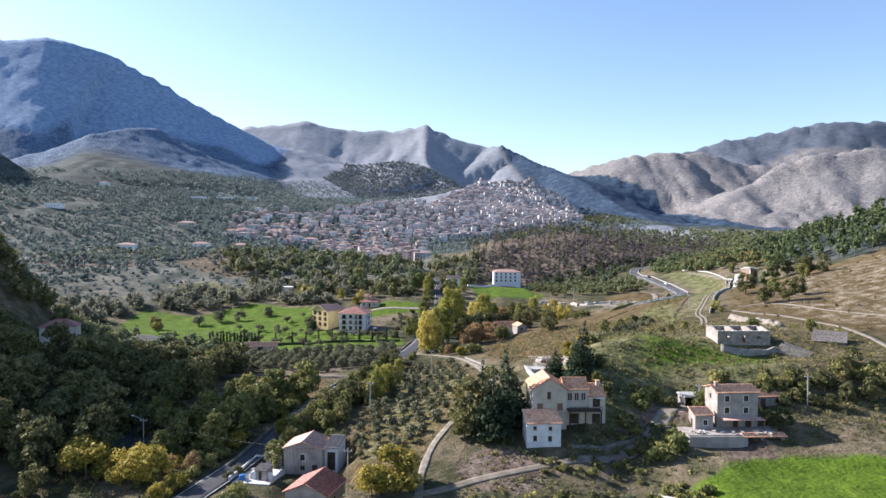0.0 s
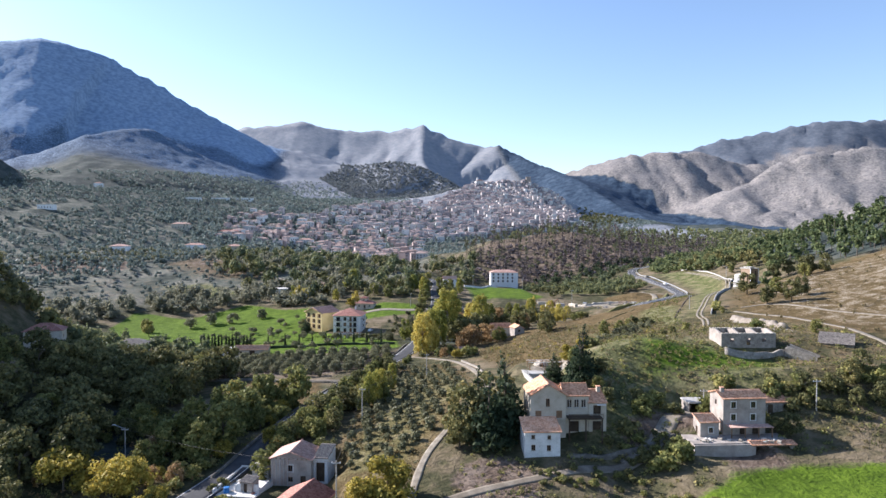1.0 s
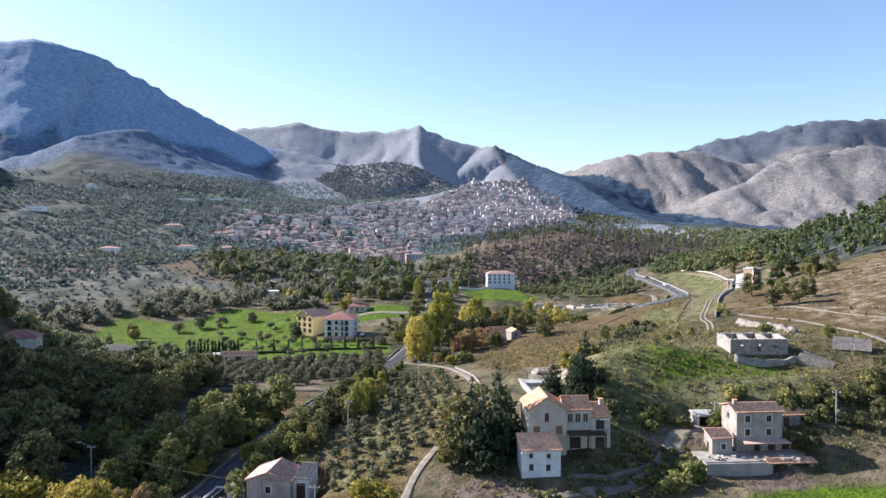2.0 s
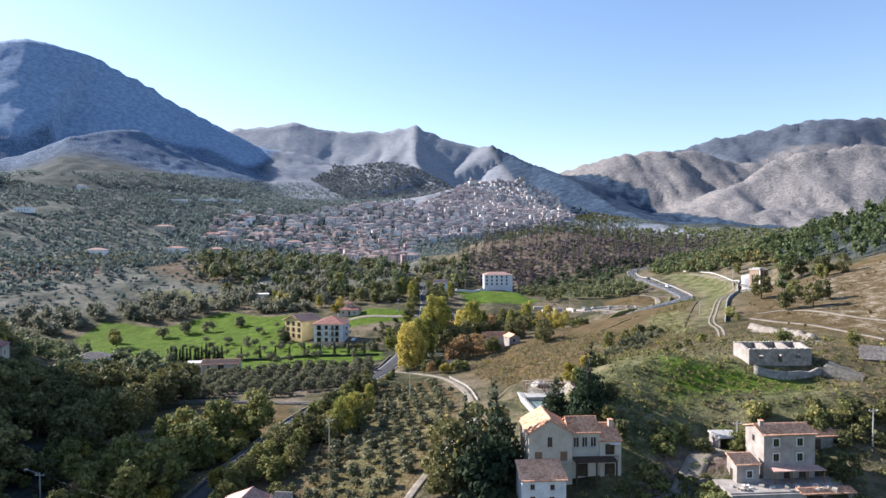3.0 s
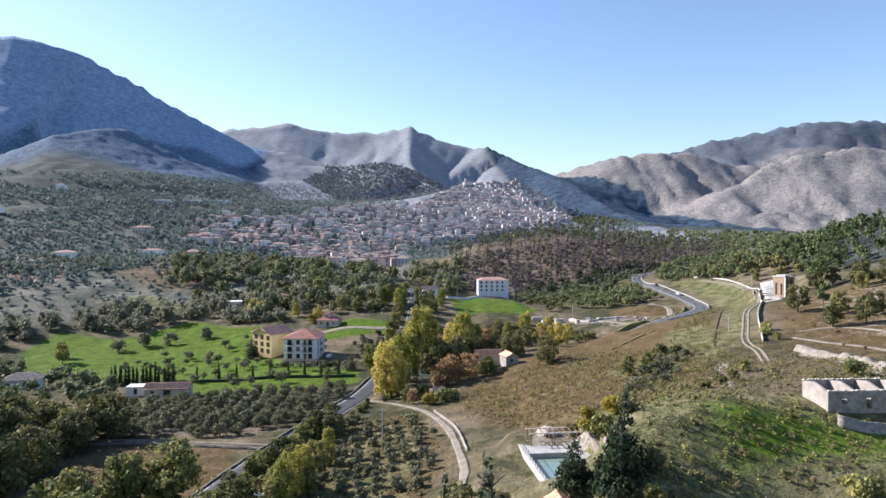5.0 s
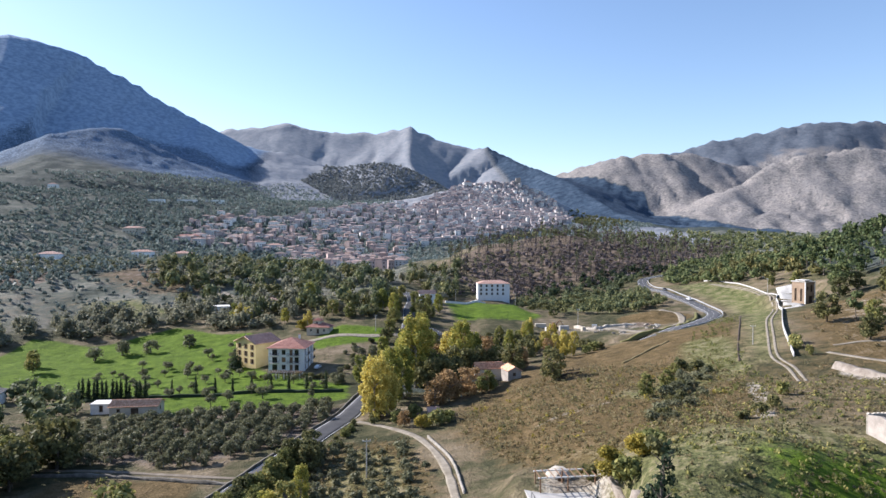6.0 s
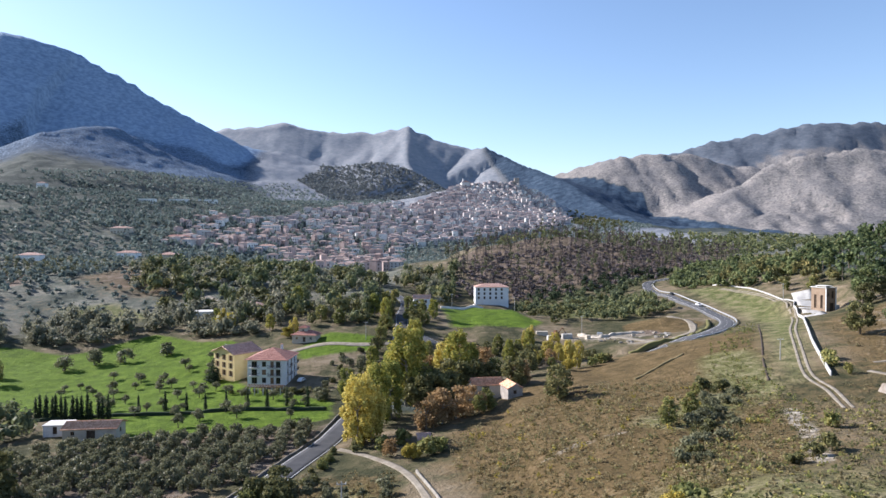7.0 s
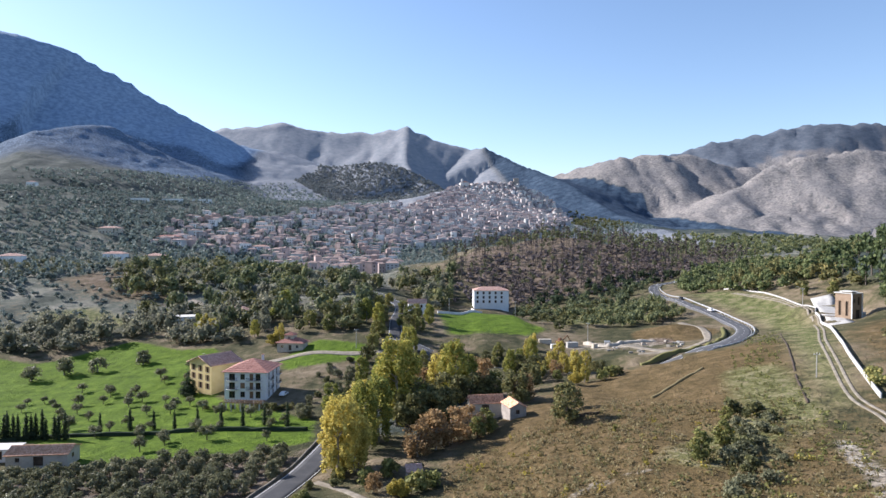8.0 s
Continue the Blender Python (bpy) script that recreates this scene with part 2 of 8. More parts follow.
def ground_material():
    m, nd, ln, bs = nodes_of("ground_cover")
    co = nd.new("ShaderNodeNewGeometry").outputs["Position"]
    n1, n2, n3, n4 = (noise_node(nd, ln, co, s, d, 0.65) for s, d in ((1.3, 6), (0.22, 5), (0.035, 5), (0.006, 6)))
    mid = math_node(nd, ln, "ADD", math_node(nd, ln, "MULTIPLY", n1, 0.45), math_node(nd, ln, "MULTIPLY", n2, 0.55))
    wide = math_node(nd, ln, "ADD", math_node(nd, ln, "MULTIPLY", n2, 0.4), math_node(nd, ln, "MULTIPLY", n3, 0.6))

    spread = lambda f, k: math_node(nd, ln, "ADD", math_node(nd, ln, "MULTIPLY", math_node(nd, ln, "SUBTRACT", f, 0.5), k), 0.5, True)
    mid, wide = spread(mid, 2.5), spread(wide, 1.9)

    def weight(zone, hard=3.0):
        a = nd.new("ShaderNodeAttribute")
        a.attribute_name = zone
        v = math_node(nd, ln, "ADD", a.outputs["Fac"], math_node(nd, ln, "MULTIPLY", math_node(nd, ln, "SUBTRACT", mid, 0.5), 0.6))
        return math_node(nd, ln, "MULTIPLY", math_node(nd, ln, "SUBTRACT", v, 0.5 - 0.5 / hard), hard, True)

    scrub = ramp_node(nd, ln, wide, [(0.3, (0.042, 0.045, 0.022)), (0.46, (0.086, 0.08, 0.042)), (0.58, (0.15, 0.121, 0.075)), (0.72, (0.22, 0.176, 0.12))])
    # far ground greyed so that its colour stands in for haze
    grove = ramp_node(nd, ln, wide, [(0.3, (0.0585, 0.0678, 0.054)), (0.46, (0.106, 0.115, 0.0929)), (0.58, (0.159, 0.158, 0.127)), (0.72, (0.234, 0.22, 0.179))])
    # rock colour greyed towards blue: haze put into the back ridge
    hazy_ridge_rock = ramp_node(nd, ln, wide, [(0.3, (0.075, 0.09, 0.115)), (0.5, (0.1, 0.118, 0.146)), (0.7, (0.14, 0.152, 0.175))])
    # dark blue wood: haze on far hills, painted shade on the far ridge
    haze_shade_wood = ramp_node(nd, ln, spread(math_node(nd, ln, "ADD", math_node(nd, ln, "MULTIPLY", n2, 0.3), math_node(nd, ln, "MULTIPLY", n3, 0.7)), 3.0), [(0.25, (0.0245, 0.0418, 0.0684)), (0.5, (0.0374, 0.0623, 0.0988)), (0.75, (0.0634, 0.0918, 0.131))])
    straw = ramp_node(nd, ln, mid, [(0.15, (0.0664, 0.0506, 0.0226)), (0.45, (0.111, 0.0793, 0.0358)), (0.65, (0.149, 0.105, 0.0508)), (0.9, (0.211, 0.148, 0.081))])
    grass = ramp_node(nd, ln, mid, [(0.15, (0.0442, 0.0728, 0.00809)), (0.45, (0.0807, 0.131, 0.0117)), (0.7, (0.113, 0.173, 0.0162)), (0.9, (0.163, 0.198, 0.0377))])
    weeds = ramp_node(nd, ln, mid, [(0.3, (0.0728, 0.0825, 0.028)), (0.5, (0.14, 0.15, 0.056)), (0.7, (0.239, 0.204, 0.118))])
    soil = ramp_node(nd, ln, mid, [(0.3, (0.085, 0.062, 0.047)), (0.5, (0.15, 0.112, 0.086)), (0.7, (0.22, 0.172, 0.135))])
    pale = ramp_node(nd, ln, mid, [(0.3, (0.18, 0.15, 0.115)), (0.5, (0.3, 0.26, 0.205)), (0.7, (0.44, 0.4, 0.33))])
    wood = ramp_node(nd, ln, wide, [(0.3, (0.026, 0.036, 0.033)), (0.5, (0.05, 0.063, 0.058)), (0.7, (0.095, 0.102, 0.09))])
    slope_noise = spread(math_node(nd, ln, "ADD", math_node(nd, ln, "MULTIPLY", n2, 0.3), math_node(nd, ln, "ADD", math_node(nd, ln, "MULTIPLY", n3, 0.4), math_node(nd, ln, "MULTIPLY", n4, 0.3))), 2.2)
    # pale blue colour carries the haze over the left mountain's woods
    hazy_hillwood = ramp_node(nd, ln, slope_noise, [(0.15, (0.18, 0.25, 0.345)), (0.5, (0.232, 0.315, 0.43)), (0.85, (0.275, 0.36, 0.475))])
    rock = ramp_node(nd, ln, slope_noise, [(0.15, (0.13, 0.131, 0.135)), (0.42, (0.238, 0.222, 0.212)), (0.6, (0.345, 0.306, 0.277)), (0.88, (0.46, 0.415, 0.38))])
    pitted = ramp_node(nd, ln, spread(math_node(nd, ln, "ADD", math_node(nd, ln, "MULTIPLY", noise_node(nd, ln, co, 0.11, 3, 0.7), 0.6), math_node(nd, ln, "MULTIPLY", n3, 0.4)), 4.2), [(0.15, (1.12, 1.11, 1.1)), (0.5, (0.97, 0.97, 0.97)), (0.85, (0.56, 0.6, 0.64))])
    n5 = noise_node(nd, ln, co, 0.075, 3, 0.6)
    # limestone tinted blue, with distance haze in the colour
    hazy_limestone = ramp_node(nd, ln, slope_noise, [(0.15, (0.14, 0.165, 0.195)), (0.45, (0.225, 0.24, 0.265)), (0.85, (0.34, 0.335, 0.335))])
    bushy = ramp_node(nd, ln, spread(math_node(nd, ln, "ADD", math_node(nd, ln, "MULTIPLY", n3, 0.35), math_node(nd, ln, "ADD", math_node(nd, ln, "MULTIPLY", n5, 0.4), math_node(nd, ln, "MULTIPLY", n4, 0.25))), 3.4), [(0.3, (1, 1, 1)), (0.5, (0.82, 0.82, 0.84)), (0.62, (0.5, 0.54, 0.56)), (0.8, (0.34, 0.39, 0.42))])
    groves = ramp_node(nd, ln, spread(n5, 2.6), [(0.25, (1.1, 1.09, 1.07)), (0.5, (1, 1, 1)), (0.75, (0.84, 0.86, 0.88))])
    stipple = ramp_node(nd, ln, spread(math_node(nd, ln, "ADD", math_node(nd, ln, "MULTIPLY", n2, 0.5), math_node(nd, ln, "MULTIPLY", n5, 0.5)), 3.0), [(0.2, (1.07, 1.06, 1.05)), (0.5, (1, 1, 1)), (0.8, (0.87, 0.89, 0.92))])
    hazy_hillwood = mix_node(nd, ln, 1.0, mix_node(nd, ln, 1.0, hazy_hillwood, groves, "MULTIPLY"), stipple, "MULTIPLY")
    rock = mix_node(nd, ln, 1.0, mix_node(nd, ln, 0.6, rock, bushy, "MULTIPLY"), pitted, "MULTIPLY")
    col = scrub
    for zone, paint in (("grove", grove), ("straw", straw), ("weeds", weeds), ("soil", soil), ("wood", wood), ("grass", grass), ("pale", pale), ("haze_shade_wood", haze_shade_wood), ("hazy_hillwood", hazy_hillwood), ("rock", rock), ("hazy_limestone", hazy_limestone), ("hazy_ridge", hazy_ridge_rock)):
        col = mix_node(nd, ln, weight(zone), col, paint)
    ln.new(col, bs.inputs["Base Color"])
    bs.inputs["Roughness"].default_value, bs.inputs["Specular IOR Level"].default_value = 0.95, 0.1
    b1 = nd.new("ShaderNodeBump")
    b1.inputs["Strength"].default_value, b1.inputs["Distance"].default_value = 0.8, 0.8
    ln.new(mid, b1.inputs["Height"])
    b2 = nd.new("ShaderNodeBump")
    b2.inputs["Strength"].default_value, b2.inputs["Distance"].default_value = 0.34, 8.0
    ln.new(n3, b2.inputs["Height"])
    ln.new(b1.outputs[0], b2.inputs["Normal"])
    ln.new(b2.outputs[0], bs.inputs["Normal"])
    return m


GROUND = ground_material()
ASPHALT = surface("asphalt", (0.032, 0.032, 0.035), (0.05, 0.05, 0.053), (0.075, 0.074, 0.075), 0.3, 6, 0.8, 0.01, True)
WORN_ASPHALT = surface("worn_asphalt", (0.06, 0.06, 0.0638), (0.09, 0.09, 0.0938), (0.128, 0.126, 0.124), 0.3, 6, 0.8, 0.01, True)
LINE_PAINT = surface("road_paint", (0.4, 0.4, 0.38), (0.62, 0.62, 0.6), (0.75, 0.75, 0.73), 0.8, 8, 0.7, 0, True)
DIRT = surface("packed_earth", (0.1, 0.082, 0.06), (0.17, 0.142, 0.108), (0.27, 0.235, 0.185), 0.4, 4, 0.95, 0.05, True)
GRAVEL = surface("gravel_track", (0.14, 0.118, 0.085), (0.225, 0.194, 0.15), (0.33, 0.295, 0.24), 0.5, 5, 0.95, 0.04, True)
CONCRETE = surface("concrete", (0.27, 0.26, 0.24), (0.4, 0.385, 0.36), (0.52, 0.51, 0.48), 0.5, 5, 0.9, 0.02)
PALE_CONCRETE = surface("pale_concrete", (0.48, 0.46, 0.42), (0.62, 0.6, 0.56), (0.72, 0.7, 0.67), 0.5, 5, 0.85, 0.02)
STONE = surface("rubble_stone", (0.13, 0.115, 0.095), (0.26, 0.235, 0.2), (0.42, 0.39, 0.34), 0.9, 3.5, 0.95, 0.08)
PALE_ROCK = surface("pale_rock", (0.3, 0.26, 0.2), (0.47, 0.42, 0.35), (0.62, 0.58, 0.51), 0.5, 2.5, 0.95, 0.15)
PALE_EARTH = surface("pale_bare_earth", (0.148, 0.118, 0.0912), (0.252, 0.215, 0.175), (0.355, 0.318, 0.274), 0.6, 2.2, 0.95, 0.2)
STUCCO = surface("old_grey_stucco", (0.2, 0.175, 0.155), (0.34, 0.3, 0.265), (0.45, 0.405, 0.36), 0.45, 5, 0.92, 0.02)
CREAM = surface("cream_stucco", (0.36, 0.31, 0.24), (0.5, 0.445, 0.36), (0.6, 0.55, 0.46), 0.4, 5, 0.92, 0.02)
# stone made darker, so its colour carries the shade on these walls
OLD_STONE = surface("darkened_old_stone", (0.07, 0.062, 0.05), (0.13, 0.117, 0.096), (0.23, 0.208, 0.175), 0.9, 3.5, 0.95, 0.08)
WHITEWASH = surface("whitewash", (0.46, 0.46, 0.44), (0.66, 0.66, 0.64), (0.78, 0.78, 0.77), 0.5, 4, 0.9, 0.02)
WHITE_PAINT = surface("white_paint", (0.68, 0.67, 0.65), (0.77, 0.77, 0.76), (0.81, 0.81, 0.8), 0.25, 4, 0.8, 0.005)
OCHRE = surface("ochre_paint", (0.575, 0.429, 0.195), (0.713, 0.546, 0.255), (0.782, 0.624, 0.33), 0.25, 4, 0.85, 0.005)
TAN_BRICK = surface("tan_plaster", (0.21, 0.147, 0.098), (0.28, 0.203, 0.14), (0.336, 0.252, 0.182), 0.4, 5, 0.9, 0.01)
TILE_OLD = tile_roof("old_clay_tile", (0.345, 0.155, 0.0884), (0.644, 0.325, 0.191), (0.828, 0.52, 0.349))
TILE_RED = tile_roof("red_clay_tile", (0.165, 0.066, 0.055), (0.319, 0.138, 0.105), (0.44, 0.231, 0.182))
TILE_PINK = tile_roof("faded_clay_tile", (0.325, 0.2, 0.163), (0.525, 0.312, 0.25), (0.65, 0.45, 0.362))
TILE_GREY = tile_roof("weathered_grey_tile", (0.09, 0.08, 0.075), (0.2, 0.175, 0.155), (0.33, 0.29, 0.25))
DARK_WOOD = surface("dark_wood", (0.03, 0.022, 0.017), (0.065, 0.045, 0.03), (0.11, 0.08, 0.055), 0.8, 8, 0.8, 0.01)
BROWN_WOOD = surface("brown_wood", (0.12, 0.07, 0.04), (0.22, 0.13, 0.075), (0.3, 0.19, 0.115), 0.8, 8, 0.8, 0.01)
TRIM_WHITE = surface("trim_paint", (0.55, 0.54, 0.52), (0.68, 0.67, 0.65), (0.76, 0.75, 0.73), 0.8, 6, 0.75, 0)
IRON = surface("dark_iron", (0.03, 0.03, 0.032), (0.05, 0.05, 0.053), (0.08, 0.078, 0.075), 1, 8, 0.55, 0, metal=0.6)
STEEL = surface("galvanised_steel", (0.38, 0.39, 0.4), (0.52, 0.53, 0.54), (0.64, 0.65, 0.65), 0.6, 8, 0.45, 0, metal=0.7)
RUBBER = surface("rubber", (0.012, 0.012, 0.012), (0.02, 0.02, 0.02), (0.035, 0.034, 0.033), 2, 12, 0.85, 0)
BLUE_TARP = surface("blue_plastic", (0.02, 0.1, 0.3), (0.03, 0.16, 0.42), (0.06, 0.24, 0.5), 1, 6, 0.5, 0)
BARK = surface("bark", (0.05, 0.04, 0.03), (0.11, 0.09, 0.07), (0.19, 0.165, 0.135), 1.2, 7, 0.95, 0.03)
PALE_BARK = surface("pale_bark", (0.16, 0.145, 0.12), (0.27, 0.25, 0.21), (0.4, 0.375, 0.33), 1.2, 7, 0.95, 0.03)
BODY_WHITE = surface("white_lacquer", (0.68, 0.68, 0.68), (0.74, 0.74, 0.74), (0.78, 0.78, 0.78), 1, 6, 0.3, 0, spec=0.5)
BODY_DARK = surface("dark_lacquer", (0.02, 0.022, 0.026), (0.03, 0.032, 0.037), (0.045, 0.047, 0.05), 1, 6, 0.3, 0, spec=0.5)
BODY_SILVER = surface("silver_lacquer", (0.4, 0.41, 0.42), (0.47, 0.48, 0.49), (0.54, 0.55, 0.55), 1, 6, 0.3, 0, metal=0.5)
RUST = surface("rusty_steel", (0.09, 0.04, 0.02), (0.2, 0.1, 0.055), (0.33, 0.2, 0.13), 0.7, 5, 0.85, 0.01)
LAMP_GLASS = surface("lamp_lens", (0.6, 0.6, 0.58), (0.7, 0.7, 0.68), (0.76, 0.76, 0.75), 2, 8, 0.15, 0)


def glass_material(name, tint):
    m, nd, ln, bs = nodes_of(name)
    bs.inputs["Base Color"].default_value = (*tint, 1)
    bs.inputs["Roughness"].default_value, bs.inputs["Specular IOR Level"].default_value = 0.07, 0.6
    return m


PANE = glass_material("window_glass", (0.018, 0.021, 0.026))
POOL_WATER = glass_material("pool_water", (0.2, 0.27, 0.24))

LEAF_OAK = leafage("oak_leaves", [(0.1, (0.062, 0.066, 0.032)), (0.45, (0.135, 0.138, 0.06)), (0.75, (0.235, 0.215, 0.085)), (1.0, (0.4, 0.305, 0.12))], 0.6, 0.28)
LEAF_GREEN = leafage("green_leaves", [(0.1, (0.092, 0.108, 0.04)), (0.45, (0.2, 0.21, 0.072)), (0.75, (0.33, 0.3, 0.1)), (1.0, (0.55, 0.42, 0.15))], 0.6, 0.32)
LEAF_OLIVE = leafage("olive_leaves", [(0.1, (0.0896, 0.0935, 0.0509)), (0.45, (0.165, 0.166, 0.0944)), (0.75, (0.231, 0.228, 0.133)), (1.0, (0.304, 0.292, 0.177))], 0.5, 0.28)
LEAF_POPLAR = leafage("turning_poplar_leaves", [(0.1, (0.11, 0.135, 0.042)), (0.4, (0.25, 0.27, 0.068)), (0.7, (0.43, 0.385, 0.09)), (1.0, (0.64, 0.49, 0.13))], 0.6, 0.34)
LEAF_GOLD = leafage("golden_leaves", [(0.1, (0.205, 0.185, 0.0648)), (0.4, (0.453, 0.388, 0.0966)), (0.7, (0.659, 0.533, 0.142)), (1.0, (0.704, 0.685, 0.226))], 0.6, 0.36)
LEAF_OCHRE = leafage("ochre_bush_leaves", [(0.1, (0.12, 0.115, 0.032)), (0.4, (0.29, 0.245, 0.05)), (0.7, (0.47, 0.36, 0.07)), (1.0, (0.6, 0.48, 0.13))], 0.6, 0.3)
LEAF_RUSSET = leafage("russet_leaves", [(0.1, (0.178, 0.116, 0.0536)), (0.45, (0.34, 0.232, 0.116)), (0.75, (0.483, 0.321, 0.16)), (1.0, (0.59, 0.429, 0.232))])
LEAF_PINE = leafage("pine_needles", [(0.1, (0.0491, 0.0736, 0.0366)), (0.45, (0.112, 0.143, 0.0627)), (0.75, (0.189, 0.216, 0.0889)), (1.0, (0.301, 0.303, 0.144))], 0.6, 0.34)
LEAF_DARK = leafage("dark_needles", [(0.1, (0.0192, 0.0326, 0.0192)), (0.45, (0.0422, 0.0634, 0.0346)), (0.75, (0.0691, 0.0902, 0.048)), (1.0, (0.106, 0.122, 0.0653))], 0.6, 0.34)
LEAF_VALLEY = leafage("valley_leaves", [(0.1, (0.0602, 0.0748, 0.0522)), (0.4, (0.116, 0.139, 0.0741)), (0.65, (0.176, 0.195, 0.095)), (0.85, (0.254, 0.255, 0.109)), (1.0, (0.353, 0.308, 0.119))], 0.6, 0.3, 0.03)
LEAF_BURNT = leafage("bare_twigs", [(0.1, (0.075, 0.063, 0.0626)), (0.45, (0.14, 0.115, 0.113)), (0.75, (0.2, 0.165, 0.162)), (1.0, (0.27, 0.225, 0.216))], 0.8, 0.1, 0.09)
LEAF_DRY = leafage("dry_brown_weeds", [(0.1, (0.156, 0.129, 0.0671)), (0.45, (0.234, 0.195, 0.103)), (0.75, (0.312, 0.265, 0.148)), (1.0, (0.406, 0.343, 0.203))], 0.8, 0.5, 0.1)
LEAF_SINGED = leafage("singed_needles", [(0.1, (0.075, 0.078, 0.048)), (0.45, (0.125, 0.13, 0.075)), (0.75, (0.18, 0.185, 0.1)), (1.0, (0.25, 0.25, 0.14))], 0.7, 0.25, 0.05)
LEAF_WILLOW = leafage("willow_leaves", [(0.1, (0.131, 0.132, 0.089)), (0.45, (0.227, 0.226, 0.155)), (0.75, (0.326, 0.308, 0.211)), (1.0, (0.444, 0.396, 0.268))], 0.6, 0.38, 0.05)
LEAF_STRAW = leafage("dry_grass_blades", [(0.1, (0.122, 0.0944, 0.0387)), (0.45, (0.21, 0.166, 0.0774)), (0.75, (0.287, 0.232, 0.122)), (1.0, (0.376, 0.309, 0.177))])
# hill leaves greyed to match the haze tint of the mountain colours
LEAF_HAZY_HILL = leafage("hazy_hill_leaves", [(0.1, (0.106, 0.122, 0.125)), (0.45, (0.163, 0.181, 0.181)), (0.75, (0.213, 0.225, 0.219)), (1.0, (0.275, 0.269, 0.25))], 0.6, 0.2, 0.03)
# olive grey-green pushed bluer, so the colour holds distance haze
LEAF_HAZY_SCRUB = leafage("hazy_hillside_scrub", [(0.1, (0.0734, 0.0937, 0.0828)), (0.45, (0.141, 0.175, 0.157)), (0.75, (0.208, 0.249, 0.227)), (1.0, (0.294, 0.335, 0.308))], 0.6, 0.3, 0.06)

# ---- mesh helpers ----
def quick_mesh(name, verts, quads, material=None, slots=None, index=None):
    """A mesh from arrays of vertices and quads."""
    me = bpy.data.meshes.new(name)
    verts, quads = np.asarray(verts, np.float32).reshape(-1, 3), np.asarray(quads, np.int32).reshape(-1, 4)
    me.vertices.add(len(verts))
    me.vertices.foreach_set("co", verts.ravel())
    me.loops.add(quads.size)
    me.loops.foreach_set("vertex_index", quads.ravel())
    me.polygons.add(len(quads))
    me.polygons.foreach_set("loop_start", np.arange(0, quads.size, 4, dtype=np.int32))
    for m in slots or [material]:
        me.materials.append(m)
    if index is not None:
        me.polygons.foreach_set("material_index", np.asarray(index, np.int32))
    me.update(calc_edges=True)
    me.validate()
    return me


def bm_mesh(name, bm, material):
    bmesh.ops.recalc_face_normals(bm, faces=bm.faces)
    me = bpy.data.meshes.new(name)
    bm.to_mesh(me)
    bm.free()
    me.materials.append(material)
    return me


def part(name, bm, material, parent, label=""):
    """One mesh object under a thing or under a part."""
    ob = new(name, bm_mesh(name, bm, material) if isinstance(bm, bmesh.types.BMesh) else bm)
    ob.parent = parent
    return tagged(ob, label)


def thing(name, m, label, category, group="", kind=""):
    ob = new(name)
    ob.empty_display_size = 0.2
    ob.matrix_world = m
    return tagged(ob, label, category, group, kind)


def box(bm, x0, x1, y0, y1, z0, z1, m=None, jitter=0.0):
    vs = [bm.verts.new((x, y, z)) for z in (z0, z1) for y in (y0, y1) for x in (x0, x1)]
    if jitter:
        for v in vs:
            v.co += Vector([random.uniform(-jitter, jitter) for _ in range(3)])
    if m is not None:
        for v in vs:
            v.co = m @ v.co
    for f in ((0, 2, 3, 1), (4, 5, 7, 6), (0, 1, 5, 4), (2, 6, 7, 3), (0, 4, 6, 2), (1, 3, 7, 5)):
        bm.faces.new([vs[k] for k in f])
    return vs


def rod(bm, a, b, r0, r1, sides=6):
    """A tapered rod from a to b."""
    a, b = Vector(a), Vector(b)
    w = (b - a).normalized()
    u = w.orthogonal().normalized()
    v = w.cross(u)
    rings = []
    for p, r in ((a, r0), (b, r1)):
        rings.append([bm.verts.new(p + r * (math.cos(2 * math.pi * k / sides) * u + math.sin(2 * math.pi * k / sides) * v)) for k in range(sides)])
    for k in range(sides):
        bm.faces.new((rings[0][k], rings[0][(k + 1) % sides], rings[1][(k + 1) % sides], rings[1][k]))
    bm.faces.new(rings[0][::-1])
    bm.faces.new(rings[1])


def boxed(*sizes, m=None, jitter=0.0):
    bm = bmesh.new()
    for s in sizes:
        box(bm, *s, m=m, jitter=jitter)
    return bm


def rodded(*rods, sides=6):
    bm = bmesh.new()
    for r in rods:
        rod(bm, *r, sides=sides)
    return bm


def curve_points(line, step):
    """Points along a smooth curve through the given ones."""
    pts = [np.array(p[:2], float) for p in line]
    pts = [2 * pts[0] - pts[1], *pts, 2 * pts[-1] - pts[-2]]
    out = []
    for a, b, c, d in zip(pts, pts[1:], pts[2:], pts[3:]):
        n = max(2, int(np.linalg.norm(c - b) / step))
        for k in range(n):
            t = k / n
            out.append(0.5 * (2 * b + (c - a) * t + (2 * a - 5 * b + 4 * c - d) * t * t + (3 * b - a - 3 * c + d) * t ** 3))
    out.append(pts[-2])
    return np.array(out)


def sideways(pts):
    g = np.gradient(pts, axis=0)
    g /= np.linalg.norm(g, axis=1, keepdims=True) + 1e-9
    return np.stack([g[:, 1], -g[:, 0]], 1)      # to the right of the way


def level(pts, spread=5):
    """Heights along a road's middle, evened out."""
    z = height(pts[:, 0], pts[:, 1])
    k = np.ones(2 * spread + 1) / (2 * spread + 1)
    return np.convolve(np.pad(z, spread, mode="edge"), k, mode="valid")


